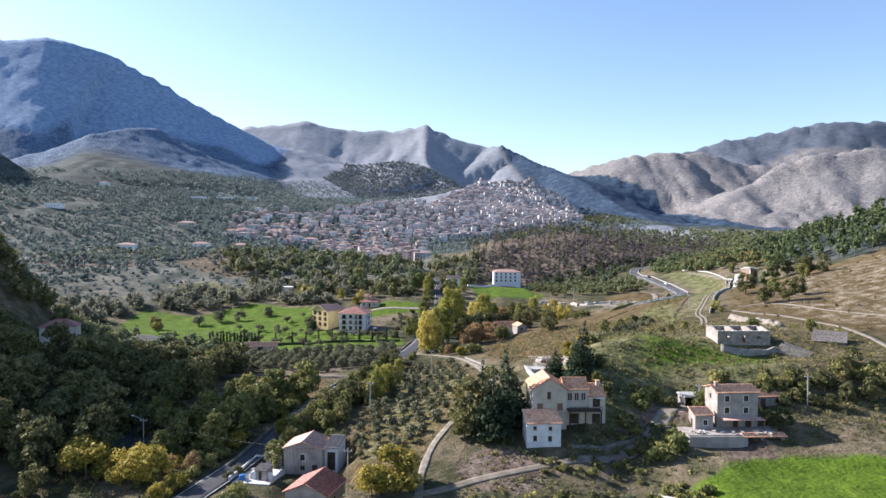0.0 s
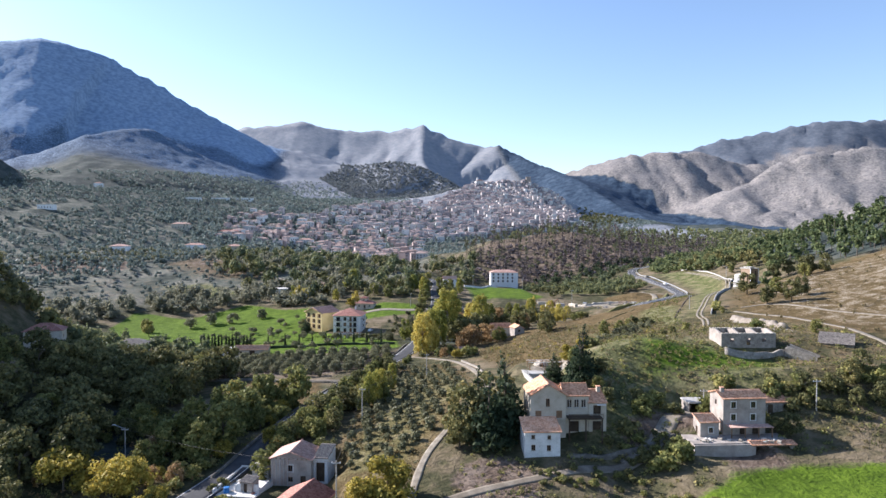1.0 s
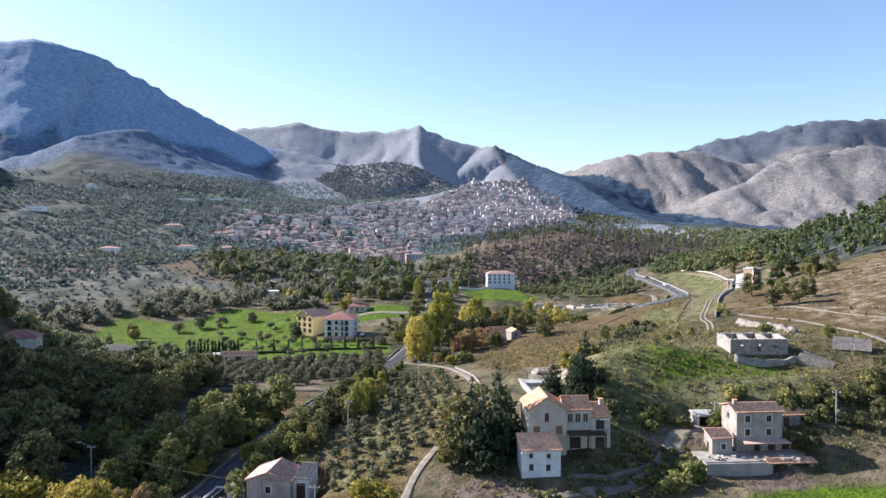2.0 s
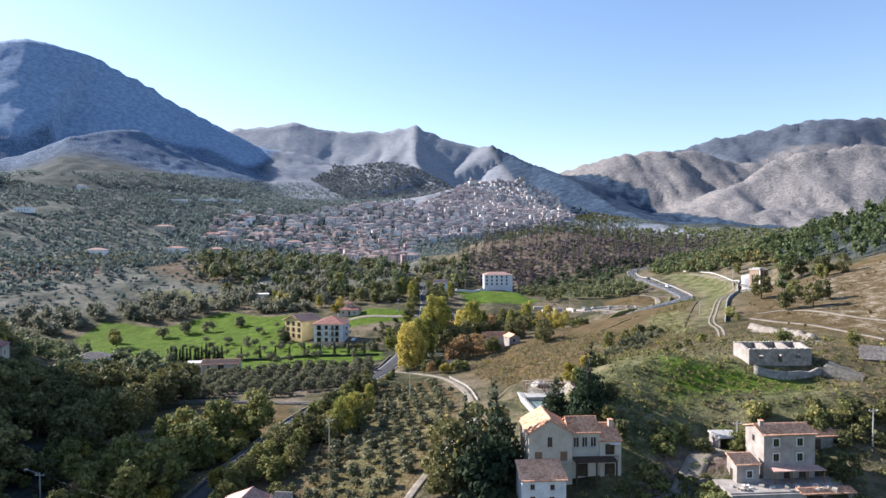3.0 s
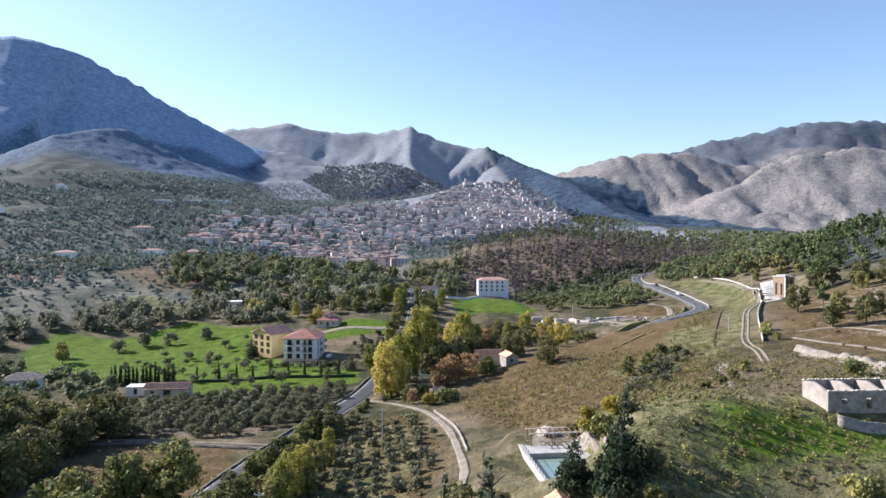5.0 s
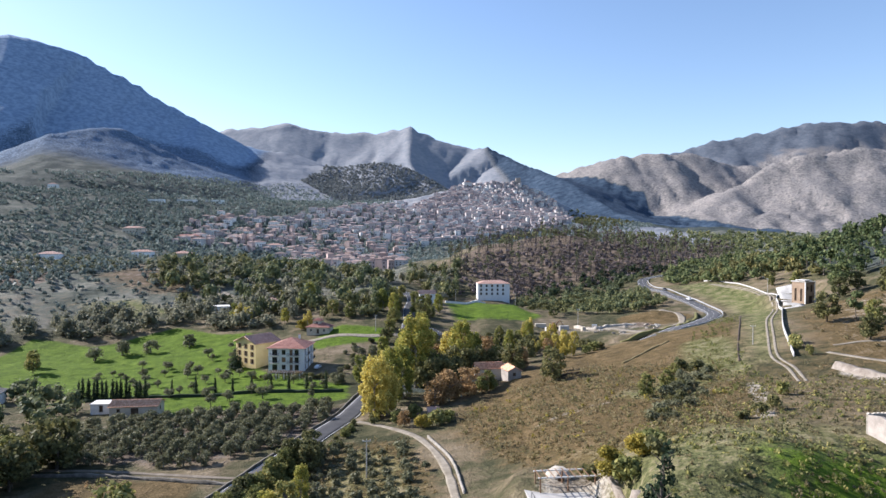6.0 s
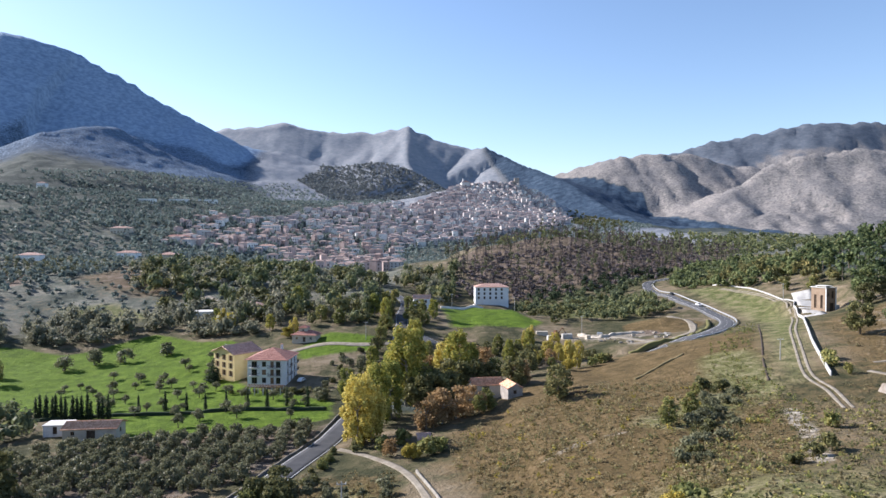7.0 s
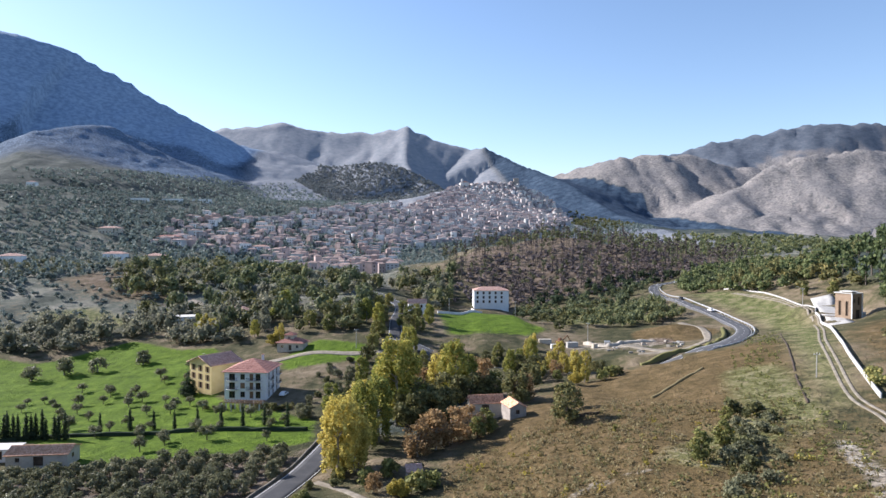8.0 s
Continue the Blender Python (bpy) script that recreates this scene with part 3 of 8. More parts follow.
def ribbon(line, width, lift, step=1.5, offset=0.0, ragged=0.0, flat=True, skirt=1.2, dash=None):
    """A strip along a curve: arrays of vertices and quads. flat: level across, on the road's own bed."""
    pts = curve_points(line, step)
    side, z0 = sideways(pts), level(pts)
    us = np.array([-0.5, -0.5, -0.25, 0, 0.25, 0.5, 0.5])
    drop = np.array([skirt, 0, 0, 0, 0, 0, skirt])
    wob = 1 + ragged * grain(pts[:, 0], pts[:, 1], 4.0, 3)[:, None]
    xy = pts[:, None, :] + side[:, None, :] * (offset + us[None, :, None] * width * wob[:, :, None])
    z = np.repeat(z0[:, None], 7, 1) if flat else height(xy[..., 0], xy[..., 1])
    z = z + lift - drop[None, :]
    v = np.concatenate([xy, z[..., None]], 2).reshape(-1, 3)
    i = np.arange(len(pts) - 1)[:, None] * 7 + np.arange(6)[None, :]
    if dash:
        run = np.arange(len(pts) - 1) * step
        i = i[(run % (dash[0] + dash[1])) < dash[0]]
    q = np.stack([i, i + 1, i + 8, i + 7], -1).reshape(-1, 4)
    return v, q


def inside(x, y, ring):
    """1 inside a ring of points, 0 outside."""
    odd = np.zeros(np.shape(x), bool)
    for (x0, y0), (x1, y1) in zip(ring, ring[1:] + ring[:1]):
        cross = ((y0 > y) != (y1 > y)) & (x < (x1 - x0) * (y - y0) / (y1 - y0 + 1e-12) + x0)
        odd ^= cross
    return odd


def patch(x, y, ring, soft=3.0):
    d, _ = from_line(x, y, ring + ring[:1])
    sign = np.where(inside(x, y, ring), 1.0, -1.0)
    return np.clip(0.5 + 0.5 * sign * d / soft, 0, 1)

# ---- ground: one sheet to the horizon, with its fields ----
MEADOW_HOTEL = [(-196, 392), (-201, 432), (-163, 422), (-131, 446), (-107, 430), (-84, 420), (-66, 395), (-62, 352), (-56, 347), (-22, 318), (-19, 294), (-38, 287), (-76, 284), (-86, 300), (-120, 322), (-160, 340)]
MEADOW_BACK = [(-39, 418), (-12, 404), (-13, 390), (-44, 380), (-50, 394)]
MEADOW_FAR = [(14, 470), (41, 534), (66, 440), (55, 418), (18, 425)]
MEADOW_NEAR = [(41.0, 113.7), (54.5, 123.6), (67.1, 127.2), (82.4, 125.4), (101.2, 112.8), (77.0, 91.2), (45.5, 100.2)]
MEADOW_HILL = [(50, 174), (64, 177), (79, 173), (86, 170), (82, 163), (63, 159), (47, 156)]
MEADOW_ROAD = [(158, 521), (175, 484), (178, 434), (150, 360), (104, 275), (96, 262), (118, 320), (142, 368), (156, 420)]
STRAW_SLOPE = [(14, 262), (30, 300), (58, 335), (95, 352), (126, 346), (118, 322), (97, 280), (84, 245), (72, 205), (44, 184), (33, 178), (24, 205), (14, 235)]
STRAW_HILL = [(118, 200), (112, 262), (140, 330), (160, 350), (210, 350), (300, 330), (330, 220), (230, 150), (140, 160)]
STRAW_FIELD = [(-70, 208), (-70, 226), (-40, 222), (-33, 195), (-45, 182), (-58, 189)]
BROWN_LEFT = [(-306, 462), (-248, 532), (-208, 512), (-190, 475), (-215, 446), (-280, 434)]
RED_LEFT = [(-356, 566), (-283, 596), (-256, 541), (-314, 520)]
OLIVE_PLOT = [(-86, 268), (-74, 278), (-23, 283), (-18, 288), (-18, 272), (-26, 246), (-42, 232), (-78, 238)]
ORCHARD = [(-15, 240), (1, 238), (8, 215), (9, 190), (2, 150), (-5, 124), (-22, 132), (-22, 170)]
YARD_QUARRY = [(66, 402), (86, 412), (106, 410), (110, 396), (98, 386), (78, 390)]
BURNT_HILL = [(24, 620), (24, 720), (60, 770), (190, 770), (300, 740), (245, 640), (190, 596), (120, 575), (60, 566)]
MEADOW_LEFT = [(-208, 494), (-183, 507), (-139, 478), (-154, 467), (-190, 473)]
TERRACE_BEND = [(82, 551), (124, 505), (112, 450), (76, 452)]
LEFT_SLOPE = [(-235, 640), (-150, 560), (-120, 500), (-190, 520), (-240, 560)]


def build_ground():
    a = np.radians(np.concatenate([np.arange(-180, -60, 4.0), np.arange(-60, -41, 1.0), np.arange(-41, 41, 0.24), np.arange(41, 60, 1.0), np.arange(60, 180.1, 4.0)]))
    r = np.concatenate([[0.5, 15, 30, 45], 60 * 1.0105 ** np.arange(int(math.log(110) / math.log(1.0105)))])
    A, R = np.meshgrid(a, r)
    x, y = 3 + R * np.sin(A), -30 + R * np.cos(A)
    z = height(x, y)
    n, k = len(r), len(a)
    i = np.arange(n - 1)[:, None] * k + np.arange(k - 1)[None, :]
    quads = np.stack([i, i + 1, i + k + 1, i + k], -1).reshape(-1, 4)
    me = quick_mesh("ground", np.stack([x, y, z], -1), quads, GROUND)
    me.polygons.foreach_set("use_smooth", np.ones(len(me.polygons), bool))
    x, y = x.ravel(), y.ravel()

    def zone(name, *fields):
        w = np.zeros(len(x))
        for f in fields:
            w = np.maximum(w, f)
        me.attributes.new(name, "FLOAT", "POINT").data.foreach_set("value", w.astype(np.float32))

    far = np.hypot(x, y)
    zone("grass", patch(x, y, MEADOW_HOTEL), patch(x, y, MEADOW_BACK, 4), 0.8 * patch(x, y, MEADOW_FAR, 4), patch(x, y, MEADOW_NEAR, 3), 0.78 * patch(x, y, MEADOW_HILL, 8))
    zone("weeds", 0.9 * patch(x, y, MEADOW_LEFT, 10), 0.8 * patch(x, y, TERRACE_BEND, 8), patch(x, y, MEADOW_ROAD, 12), 0.55 * patch(x, y, MEADOW_HILL, 22), 0.5 * patch(x, y, ORCHARD, 6),
         0.55 * smooth(60, 20, np.hypot(x - 50, y - 165)), 0.6 * smooth(16, 4, from_line(x, y, [(60, 240), (84, 262), (96, 300)])[0]))
    zone("straw", 0.9 * smooth(22, 14, np.hypot(x - 116, y - 413)), 0.95 * patch(x, y, ORCHARD, 6), patch(x, y, STRAW_SLOPE, 14), patch(x, y, STRAW_HILL, 18), patch(x, y, STRAW_FIELD, 3), 0.35 * patch(x, y, BROWN_LEFT, 8), 0.45 * smooth(130, 40, np.hypot(x - 95, y - 215)),
         0.75 * patch(x, y, LEFT_SLOPE, 20))
    zone("soil", 0.8 * smooth(6, 2, from_line(x, y, [(41, 138), (47, 142), (51, 142)])[0]), patch(x, y, RED_LEFT, 8), 0.8 * smooth(12, 6, np.hypot(x - 103, y - 400)), 0.8 * patch(x, y, OLIVE_PLOT, 6), 0.62 * patch(x, y, BURNT_HILL, 20), 0.85 * smooth(11, 6, np.hypot(x - 11, y - 124)), 0.8 * smooth(10, 3, np.hypot(x - 60, y - 129)),
         0.6 * patch(x, y, LEFT_SLOPE, 30))
    zone("pale", 0.36 * patch(x, y, STRAW_HILL, 18), 0.62 * patch(x, y, YARD_QUARRY, 7), 0.8 * smooth(4, 1, from_line(x, y, [(105, 240), (105, 220), (103, 202)])[0]), 0.75 * smooth(9, 3, np.hypot(x - 30, y - 186)),
         0.75 * smooth(3.0, 0.8, from_line(x, y, [(82, 239), (76, 222), (66, 201)])[0]), 0.5 * smooth(2.2, 0.6, from_line(x, y, [(31, 229), (39, 235), (48, 237)])[0]))
    hill = np.maximum(smooth(1350, 1700, y), smooth(150, 175, z.ravel()) * smooth(1150, 1250, y) * smooth(-300, -450, x))
    plateau = 0.7 * smooth(950, 1150, y) * smooth(1650, 1400, y) * smooth(-1000, -750, x) * smooth(60, -40, x)
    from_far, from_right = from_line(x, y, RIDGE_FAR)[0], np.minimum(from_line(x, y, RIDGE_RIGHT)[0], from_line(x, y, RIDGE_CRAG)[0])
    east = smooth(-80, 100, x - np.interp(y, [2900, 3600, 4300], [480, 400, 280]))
    # far ridge's right flank, coloured dark blue to look shaded
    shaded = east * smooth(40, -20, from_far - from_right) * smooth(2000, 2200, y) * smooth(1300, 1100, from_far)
    foot = smooth(1250, 1500, y) * (1 - smooth(150, 190, z.ravel())) * smooth(200, 0, x) * smooth(2700, 2400, y)
    mid_hill = smooth(300, 180, from_line(x, y, RIDGE_MID)[0]) * smooth(-460, -300, x)
    zone("wood", smooth(110, 60, np.hypot(x + 735, y - 1010)), 0.95 * mid_hill, foot, 0.85 * smooth(200, 500, x) * smooth(1250, 1500, y) * smooth(3000, 2600, y), 0.45 * patch(x, y, OLIVE_PLOT, 6), 0.55 * smooth(800, 1150, far) * smooth(-40, -140, x) * smooth(1900, 1500, y), 0.9 * plateau, smooth(30, 10, np.hypot((x + 75) / 1.4, y - 165)) * 0.9, 0.9 * smooth(40, 15, np.hypot(x - 10, y - 320)) * smooth(285, 300, y), 0.8 * smooth(0, 40, x - 190) * smooth(330, 370, y) * smooth(620, 500, y))
    stony = smooth(3150, 3500, far + 0.18 * np.abs(x)) * np.maximum(smooth(-900, -500, x), smooth(3300, 3600, y)) + smooth(780, 860, x) * smooth(1900, 2100, y)
    stony = np.clip(stony, 0, 1) * (1 - shaded)
    zone("rock", np.clip(stony, 0, 1), 0.45 * smooth(0.1, 0.7, grain(x, y, 160, 4)) * smooth(1300, 1700, far) * smooth(0, 300, x) * (1 - shaded))
    # grows with distance: haze painted as greyer ground
    zone("grove", smooth(420, 560, far) * smooth(30, -60, x), smooth(650, 900, far))
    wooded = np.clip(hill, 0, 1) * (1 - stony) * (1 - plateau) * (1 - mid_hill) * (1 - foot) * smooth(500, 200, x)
    # near the left mountain's shaded face and away from the lit spur
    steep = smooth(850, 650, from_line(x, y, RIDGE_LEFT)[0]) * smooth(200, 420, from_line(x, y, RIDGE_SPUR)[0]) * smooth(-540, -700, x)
    zone("haze_shade_wood", wooded, shaded)
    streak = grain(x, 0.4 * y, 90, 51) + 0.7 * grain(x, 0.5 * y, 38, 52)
    # blue-grey haze tint along the back ridge, broken into streaks
    zone("hazy_ridge", np.clip(1.1 * smooth(620, 120, from_line(x, y, RIDGE_BACK)[0]) + 0.45 * streak * smooth(760, 500, from_line(x, y, RIDGE_BACK)[0]), 0, 1))
    # pale haze colour on the shaded face, thinner on the spur
    zone("hazy_hillwood", wooded * steep, 0.46 * wooded * smooth(520, 300, from_line(x, y, RIDGE_SPUR)[0]) * smooth(-480, -560, x))
    zone("hazy_limestone", smooth(1500, 1300, from_far) * smooth(-60, 120, from_right - from_far) * (1 - east))
    return tagged(new("ground", me), "valley floor of fields, scrub and bare earth rising to mountains", "ground", kind="structure")


build_ground()

MAIN_ROAD = [(-40, -160), (-52, -100), (-60, -40), (-61, 20), (-57, 65), (-52, 98), (-49, 112), (-46.5, 126), (-42, 145), (-37.5, 165), (-35, 182), (-32, 198), (-27, 222), (-21.1, 246), (-17, 262), (-14.6, 276), (-12, 300), (-9, 340), (-6, 380), (-5, 418), (-6, 445), (-5.5, 478), (-14, 525), (-40, 570)]
CURVE_ROAD = [(300, 640), (255, 590), (213, 567), (191, 570), (170, 574), (155, 557), (148, 511), (146, 470), (147, 440), (143, 408), (132, 383), (117, 362), (104, 355), (91, 352), (79, 356), (62, 366), (40, 378), (16, 392), (-5, 415)]
TRACK_WEST = [(-40, -20), (-26, 20), (-14, 60), (-8, 84), (-6, 100), (-4.2, 114), (-4, 123), (-2.2, 135), (1.9, 147), (7, 160), (12, 177), (12, 196), (10, 218), (5, 238), (-3, 252), (-12, 262)]
TRACK_YARD = [(-4.2, 116), (1.8, 118), (7, 120.5), (14.6, 123.3), (22.5, 126), (33, 130), (42, 133)]
TRACK_EAST = [(92, 236), (97, 250), (100.5, 265), (111, 288), (128, 323), (150, 362), (167, 397), (176, 426), (176, 455), (172, 480)]
TRACK_BANK = [(113, 262), (117, 250), (122, 236), (122, 207), (119, 189), (116, 170)]
TRACK_SLOPE = [(118, 268), (131, 262), (143, 217), (158, 190), (190, 165)]
TRACK_FARM = [(-207, 606), (-186, 580), (-168, 557), (-142, 531), (-120, 505)]
LANE_TERRACE = [(-78, 233), (-60, 230), (-40, 224), (-30, 221)]
LANE_QUARRY = [(84, 408), (92, 392), (98, 372), (104, 357)]
TRACK_CARPORT = [(36, 131), (41, 134.5), (45.5, 139), (49.5, 143), (53.5, 145)]
LANE_LOOP = [(128, 438), (129, 420), (127, 405), (120, 388), (110, 374), (98, 368), (88, 372)]
LANE_HOTEL = [(-55, 392), (-40, 398), (-22, 396), (-5, 398)]


def road(name, line, width, material, label, lift=0.3, ragged=0.0, flat=True, skirt=1.4, step=1.5):
    v, q = ribbon(line, width, lift, step, 0, ragged, flat, skirt)
    return tagged(new(name, quick_mesh(name, v, q, material)), label, "road", kind="structure")


main_road = road("road_main", MAIN_ROAD, 6.2, ASPHALT, "grey asphalt country road with white edge lines")
curve_road = road("road_curve", CURVE_ROAD, 6.2, WORN_ASPHALT, "grey asphalt road winding round the hillside", 0.5, skirt=2.5)
for owner, line, lift in ((main_road, MAIN_ROAD, 0.33), (curve_road, CURVE_ROAD, 0.53)):
    for side in (-2.75, 2.75):
        v, q = ribbon(line, 0.14, lift, 1.5, side, 0, True, 0.01)
        part("edge_line", quick_mesh("edge_line", v, q, LINE_PAINT), None, owner)
    if owner is main_road:
        continue
    v, q = ribbon(line, 0.14, lift, 1.5, 0, 0, True, 0.01, (3.0, 4.5))
    part("centre_line", quick_mesh("centre_line", v, q, LINE_PAINT), None, owner)
for name, line, width, label in (("track_west", TRACK_WEST, 1.6, "pale gravel farm track between the olive plots"), ("track_yard", TRACK_YARD, 1.8, "dusty earth track to the old houses"),
                                 ("track_bank", TRACK_BANK, 1.4, "pale gravel track above the earth bank"),
                                 ("track_slope", TRACK_SLOPE, 1.2, "narrow pale track across the dry slope"), ("track_farm", TRACK_FARM, 5.0, "wide pale farm track on the hillside"),
                                 ("lane_terrace", LANE_TERRACE, 1.3, "pale lane along the olive terrace"), ("lane_quarry", LANE_QUARRY, 4.0, "pale gravel lane into the builder's yard"),
                                 ("track_carport", TRACK_CARPORT, 3.4, "pale gravel drive up to the carport"), ("lane_loop", LANE_LOOP, 3.2, "pale earth lane looping below the bend"), ("lane_hotel", LANE_HOTEL, 4.0, "pale lane past the small red-roofed house")):
    road(name, line, width, DIRT if name in ("track_yard", "lane_terrace") else GRAVEL, label, 0.14, 0.18, False, 0.5, 1.2)
# two wheel ruts with a grassy middle
for name, off in (("track_east", 0.0),):
    v1, q1 = ribbon(TRACK_EAST, 0.65, 0.14, 1.2, -0.8, 0.2, False, 0.4)
    v2, q2 = ribbon(TRACK_EAST, 0.65, 0.14, 1.2, 0.8, 0.2, False, 0.4)
    tagged(new(name, quick_mesh(name, np.concatenate([v1, v2]), np.concatenate([q1, q2 + len(v1)]), GRAVEL)), "pale two-rut farm track climbing the grassy slope", "track", kind="structure")


def low_wall(name, line, thick, tall, material, label, category="wall", lift=0.0, rough=0.0, step=1.0, offset=0.0, kind="structure", batter=1.0):
    """A wall that follows the ground along a curve."""
    pts = curve_points(line, step)
    side = sideways(pts)
    pts = pts + side * offset
    z = height(pts[:, 0], pts[:, 1])
    bump = rough * grain(pts[:, 0], pts[:, 1], 2.1, 8)
    rows = []
    low = z - 0.8
    for s, zz in ((-0.5, low), (-0.5, z + tall + lift + bump), (0.5, z + tall + lift + 1.4 * bump), (0.5, low)):
        xy = pts + side * thick * s * (batter if zz is low else 1.0)
        rows.append(np.concatenate([xy, zz[:, None]], 1))
    v = np.stack(rows, 1).reshape(-1, 3)
    i = np.arange(len(pts) - 1)[:, None] * 4 + np.arange(3)[None, :]
    q = np.stack([i, i + 1, i + 5, i + 4], -1).reshape(-1, 4)
    e = 4 * (len(pts) - 1)
    q = np.concatenate([q, [[0, 3, 2, 1], [e, e + 1, e + 2, e + 3]]])
    return tagged(new(name, quick_mesh(name, v, q, material)), label, category, kind=kind)


low_wall("wall_retaining", [(104, 262), (112, 280), (122, 302), (140, 337), (154, 364), (168, 396)], 0.35, 1.1, CONCRETE, "pale concrete retaining wall beside the farm track")
low_wall("wall_upper", [(168, 396), (176, 412), (179, 440), (180, 476), (176, 500)], 0.3, 0.6, CONCRETE, "low pale concrete wall along the meadow's edge")
low_wall("wall_roadside", [(-45, 138), (-41, 160), (-38, 182), (-35, 198), (-30, 222), (-24.5, 246), (-20.5, 262), (-18, 276), (-15.5, 300)], 0.45, 0.9, OLD_STONE, "darkened old stone parapet along the asphalt road", rough=0.12, offset=-0.6)
low_wall("wall_terrace", [(-80, 229), (-60, 226.5), (-40, 220.5), (-31, 217.5)], 0.6, 0.6, OLD_STONE, "dry-stone terrace wall below the olives", rough=0.25)
low_wall("wall_field", [(37.4, 117.3), (40.5, 113.2), (43.2, 109.2), (46.4, 102.0)], 0.5, 0.9, PALE_ROCK, "rough pale stone wall at the green field", rough=0.25)
low_wall("wall_track", [(13.6, 196), (11.8, 218), (7, 238)], 0.4, 0.5, STONE, "low pale kerb wall beside the gravel track", rough=0.1)
low_wall("wall_house_terrace", [(25.5, 131.5), (31, 132.6), (37, 134.2), (43, 136), (48, 138)], 0.6, 0.7, OLD_STONE, "rough stone retaining wall below the old house", rough=0.35, batter=1.6)
low_wall("bank_rock", [(106, 246), (107, 234), (107, 222), (106, 210)], 1.4, 1.3, PALE_EARTH, "bare pale earth bank cut below the track", "bank", rough=0.7, step=0.6, batter=3.0)
# no hollow is cut: a dark strip paints the ditch's shade
low_wall("ditch_shade_strip", [(139, 368), (131, 352), (124, 337), (117, 322), (108, 303), (99.5, 285), (91.5, 266.5)], 0.55, 0.12, DARK_WOOD, "dark raised strip standing for the shade in a ditch", "ditch", rough=0.2)
low_wall("hedge_road", [(85, 359.5), (104, 361.5), (115, 368), (127, 388), (136, 410)], 1.6, 1.0, LEAF_OAK, "dark hedge along the inside of the bend", "hedge", rough=0.5, kind="stuff")

# ---- trees ----
def leaf_quads(lobes, count, size, rng, inner=0.72, flat=0.0):
    """Sprays of leaves scattered through the outer shell of some lobes (cx, cy, cz, rx, ry, rz): vertices in fours."""
    lobes = np.array(lobes, float)
    area = (lobes[:, 3] * lobes[:, 4] + lobes[:, 4] * lobes[:, 5] + lobes[:, 3] * lobes[:, 5])
    pick = rng.choice(len(lobes), count, p=area / area.sum())
    d = rng.normal(size=(count, 3))
    d /= np.linalg.norm(d, axis=1, keepdims=True)
    reach = rng.uniform(inner, 1.36, (count, 1))
    p = lobes[pick, :3] + d * lobes[pick, 3:] * reach
    nrm = d + rng.normal(size=(count, 3)) * 0.62
    nrm[:, 2] += flat
    nrm /= np.linalg.norm(nrm, axis=1, keepdims=True)
    u = np.cross(nrm, rng.normal(size=(count, 3)))
    u /= np.linalg.norm(u, axis=1, keepdims=True)
    v = np.cross(nrm, u)
    s = size * rng.uniform(0.6, 1.35, (count, 1))
    t = s * rng.uniform(0.55, 0.95, (count, 1))
    return np.stack([p - u * s * 0.5 - v * t * 0.2, p - v * t * 0.55 + u * s * 0.12, p + u * s * 0.55 + v * t * 0.15, p + v * t * 0.5 - u * s * 0.1], 1)


def lobe_cores(lobes, k=0.74):
    """Rough inner masses of the lobes, so that the crown is not see-through."""
    vs, qs, base = [], [], 0
    for cx, cy, cz, rx, ry, rz in lobes:
        la, lo = np.meshgrid(np.linspace(-1.4, 1.4, 4), np.linspace(0, 2 * math.pi, 6)[:-1], indexing="ij")
        jig = 1 + 0.12 * np.sin(3 * lo + 5 * la + cx * 7)
        v = np.stack([cx + k * rx * jig * np.cos(la) * np.cos(lo), cy + k * ry * jig * np.cos(la) * np.sin(lo), cz + k * rz * np.sin(la)], -1).reshape(-1, 3)
        i = np.arange(3)[:, None] * 5 + np.arange(5)[None, :]
        j = np.arange(3)[:, None] * 5 + (np.arange(5)[None, :] + 1) % 5
        qs.append(np.stack([i, j, j + 5, i + 5], -1).reshape(-1, 4) + base)
        vs.append(v)
        base += len(v)
    return np.concatenate(vs), np.concatenate(qs)


def crown_arrays(lobes, count, size, rng, inner=0.62, core=0.6, flat=0.0):
    lv = leaf_quads(lobes, count, size, rng, inner if core else 0.35, flat)
    if not core:
        return lv.reshape(-1, 3), np.arange(count * 4).reshape(-1, 4)
    cv, cq = lobe_cores(lobes[:12], core)
    lq = np.arange(count * 4).reshape(-1, 4) + len(cv)
    return np.concatenate([cv, lv.reshape(-1, 3)]), np.concatenate([cq, lq])


def round_lobes(rng, n, tall, wide, low=0.35, squash=0.85, lobe=0.5):
    """Lobes heaped into an uneven rounded crown between low*tall and tall."""
    out = []
    for k in range(n):
        a, h = rng.uniform(0, 2 * math.pi), rng.uniform(0, 1)
        r = wide * lobe * rng.uniform(0.65, 1.15) * (0.75 + 0.25 * (1 - h))
        ring = max(0.0, wide - r) * math.sqrt(max(0.0, 1 - (1.6 * h - 0.65) ** 2)) * rng.uniform(0.55, 1.0)
        z = low * tall + r * squash + h * (tall * (1 - low) - 2 * r * squash)
        out.append((ring * math.cos(a), ring * math.sin(a), z, r, r, r * squash * rng.uniform(0.85, 1.15)))
    return out


def cone_lobes(rng, tall, wide, rows, low=0.1):
    out = []
    for k in range(rows):
        f = k / (rows - 1)
        r = wide * (1 - 0.9 * f)
        for j in range(max(1, int(5 * (1 - f)))):
            a = rng.uniform(0, 2 * math.pi)
            out.append((0.55 * r * math.cos(a), 0.55 * r * math.sin(a), tall * (low + (0.96 - low) * f), 0.62 * r + 0.12, 0.62 * r + 0.12, tall * 0.5 / rows))
    return out


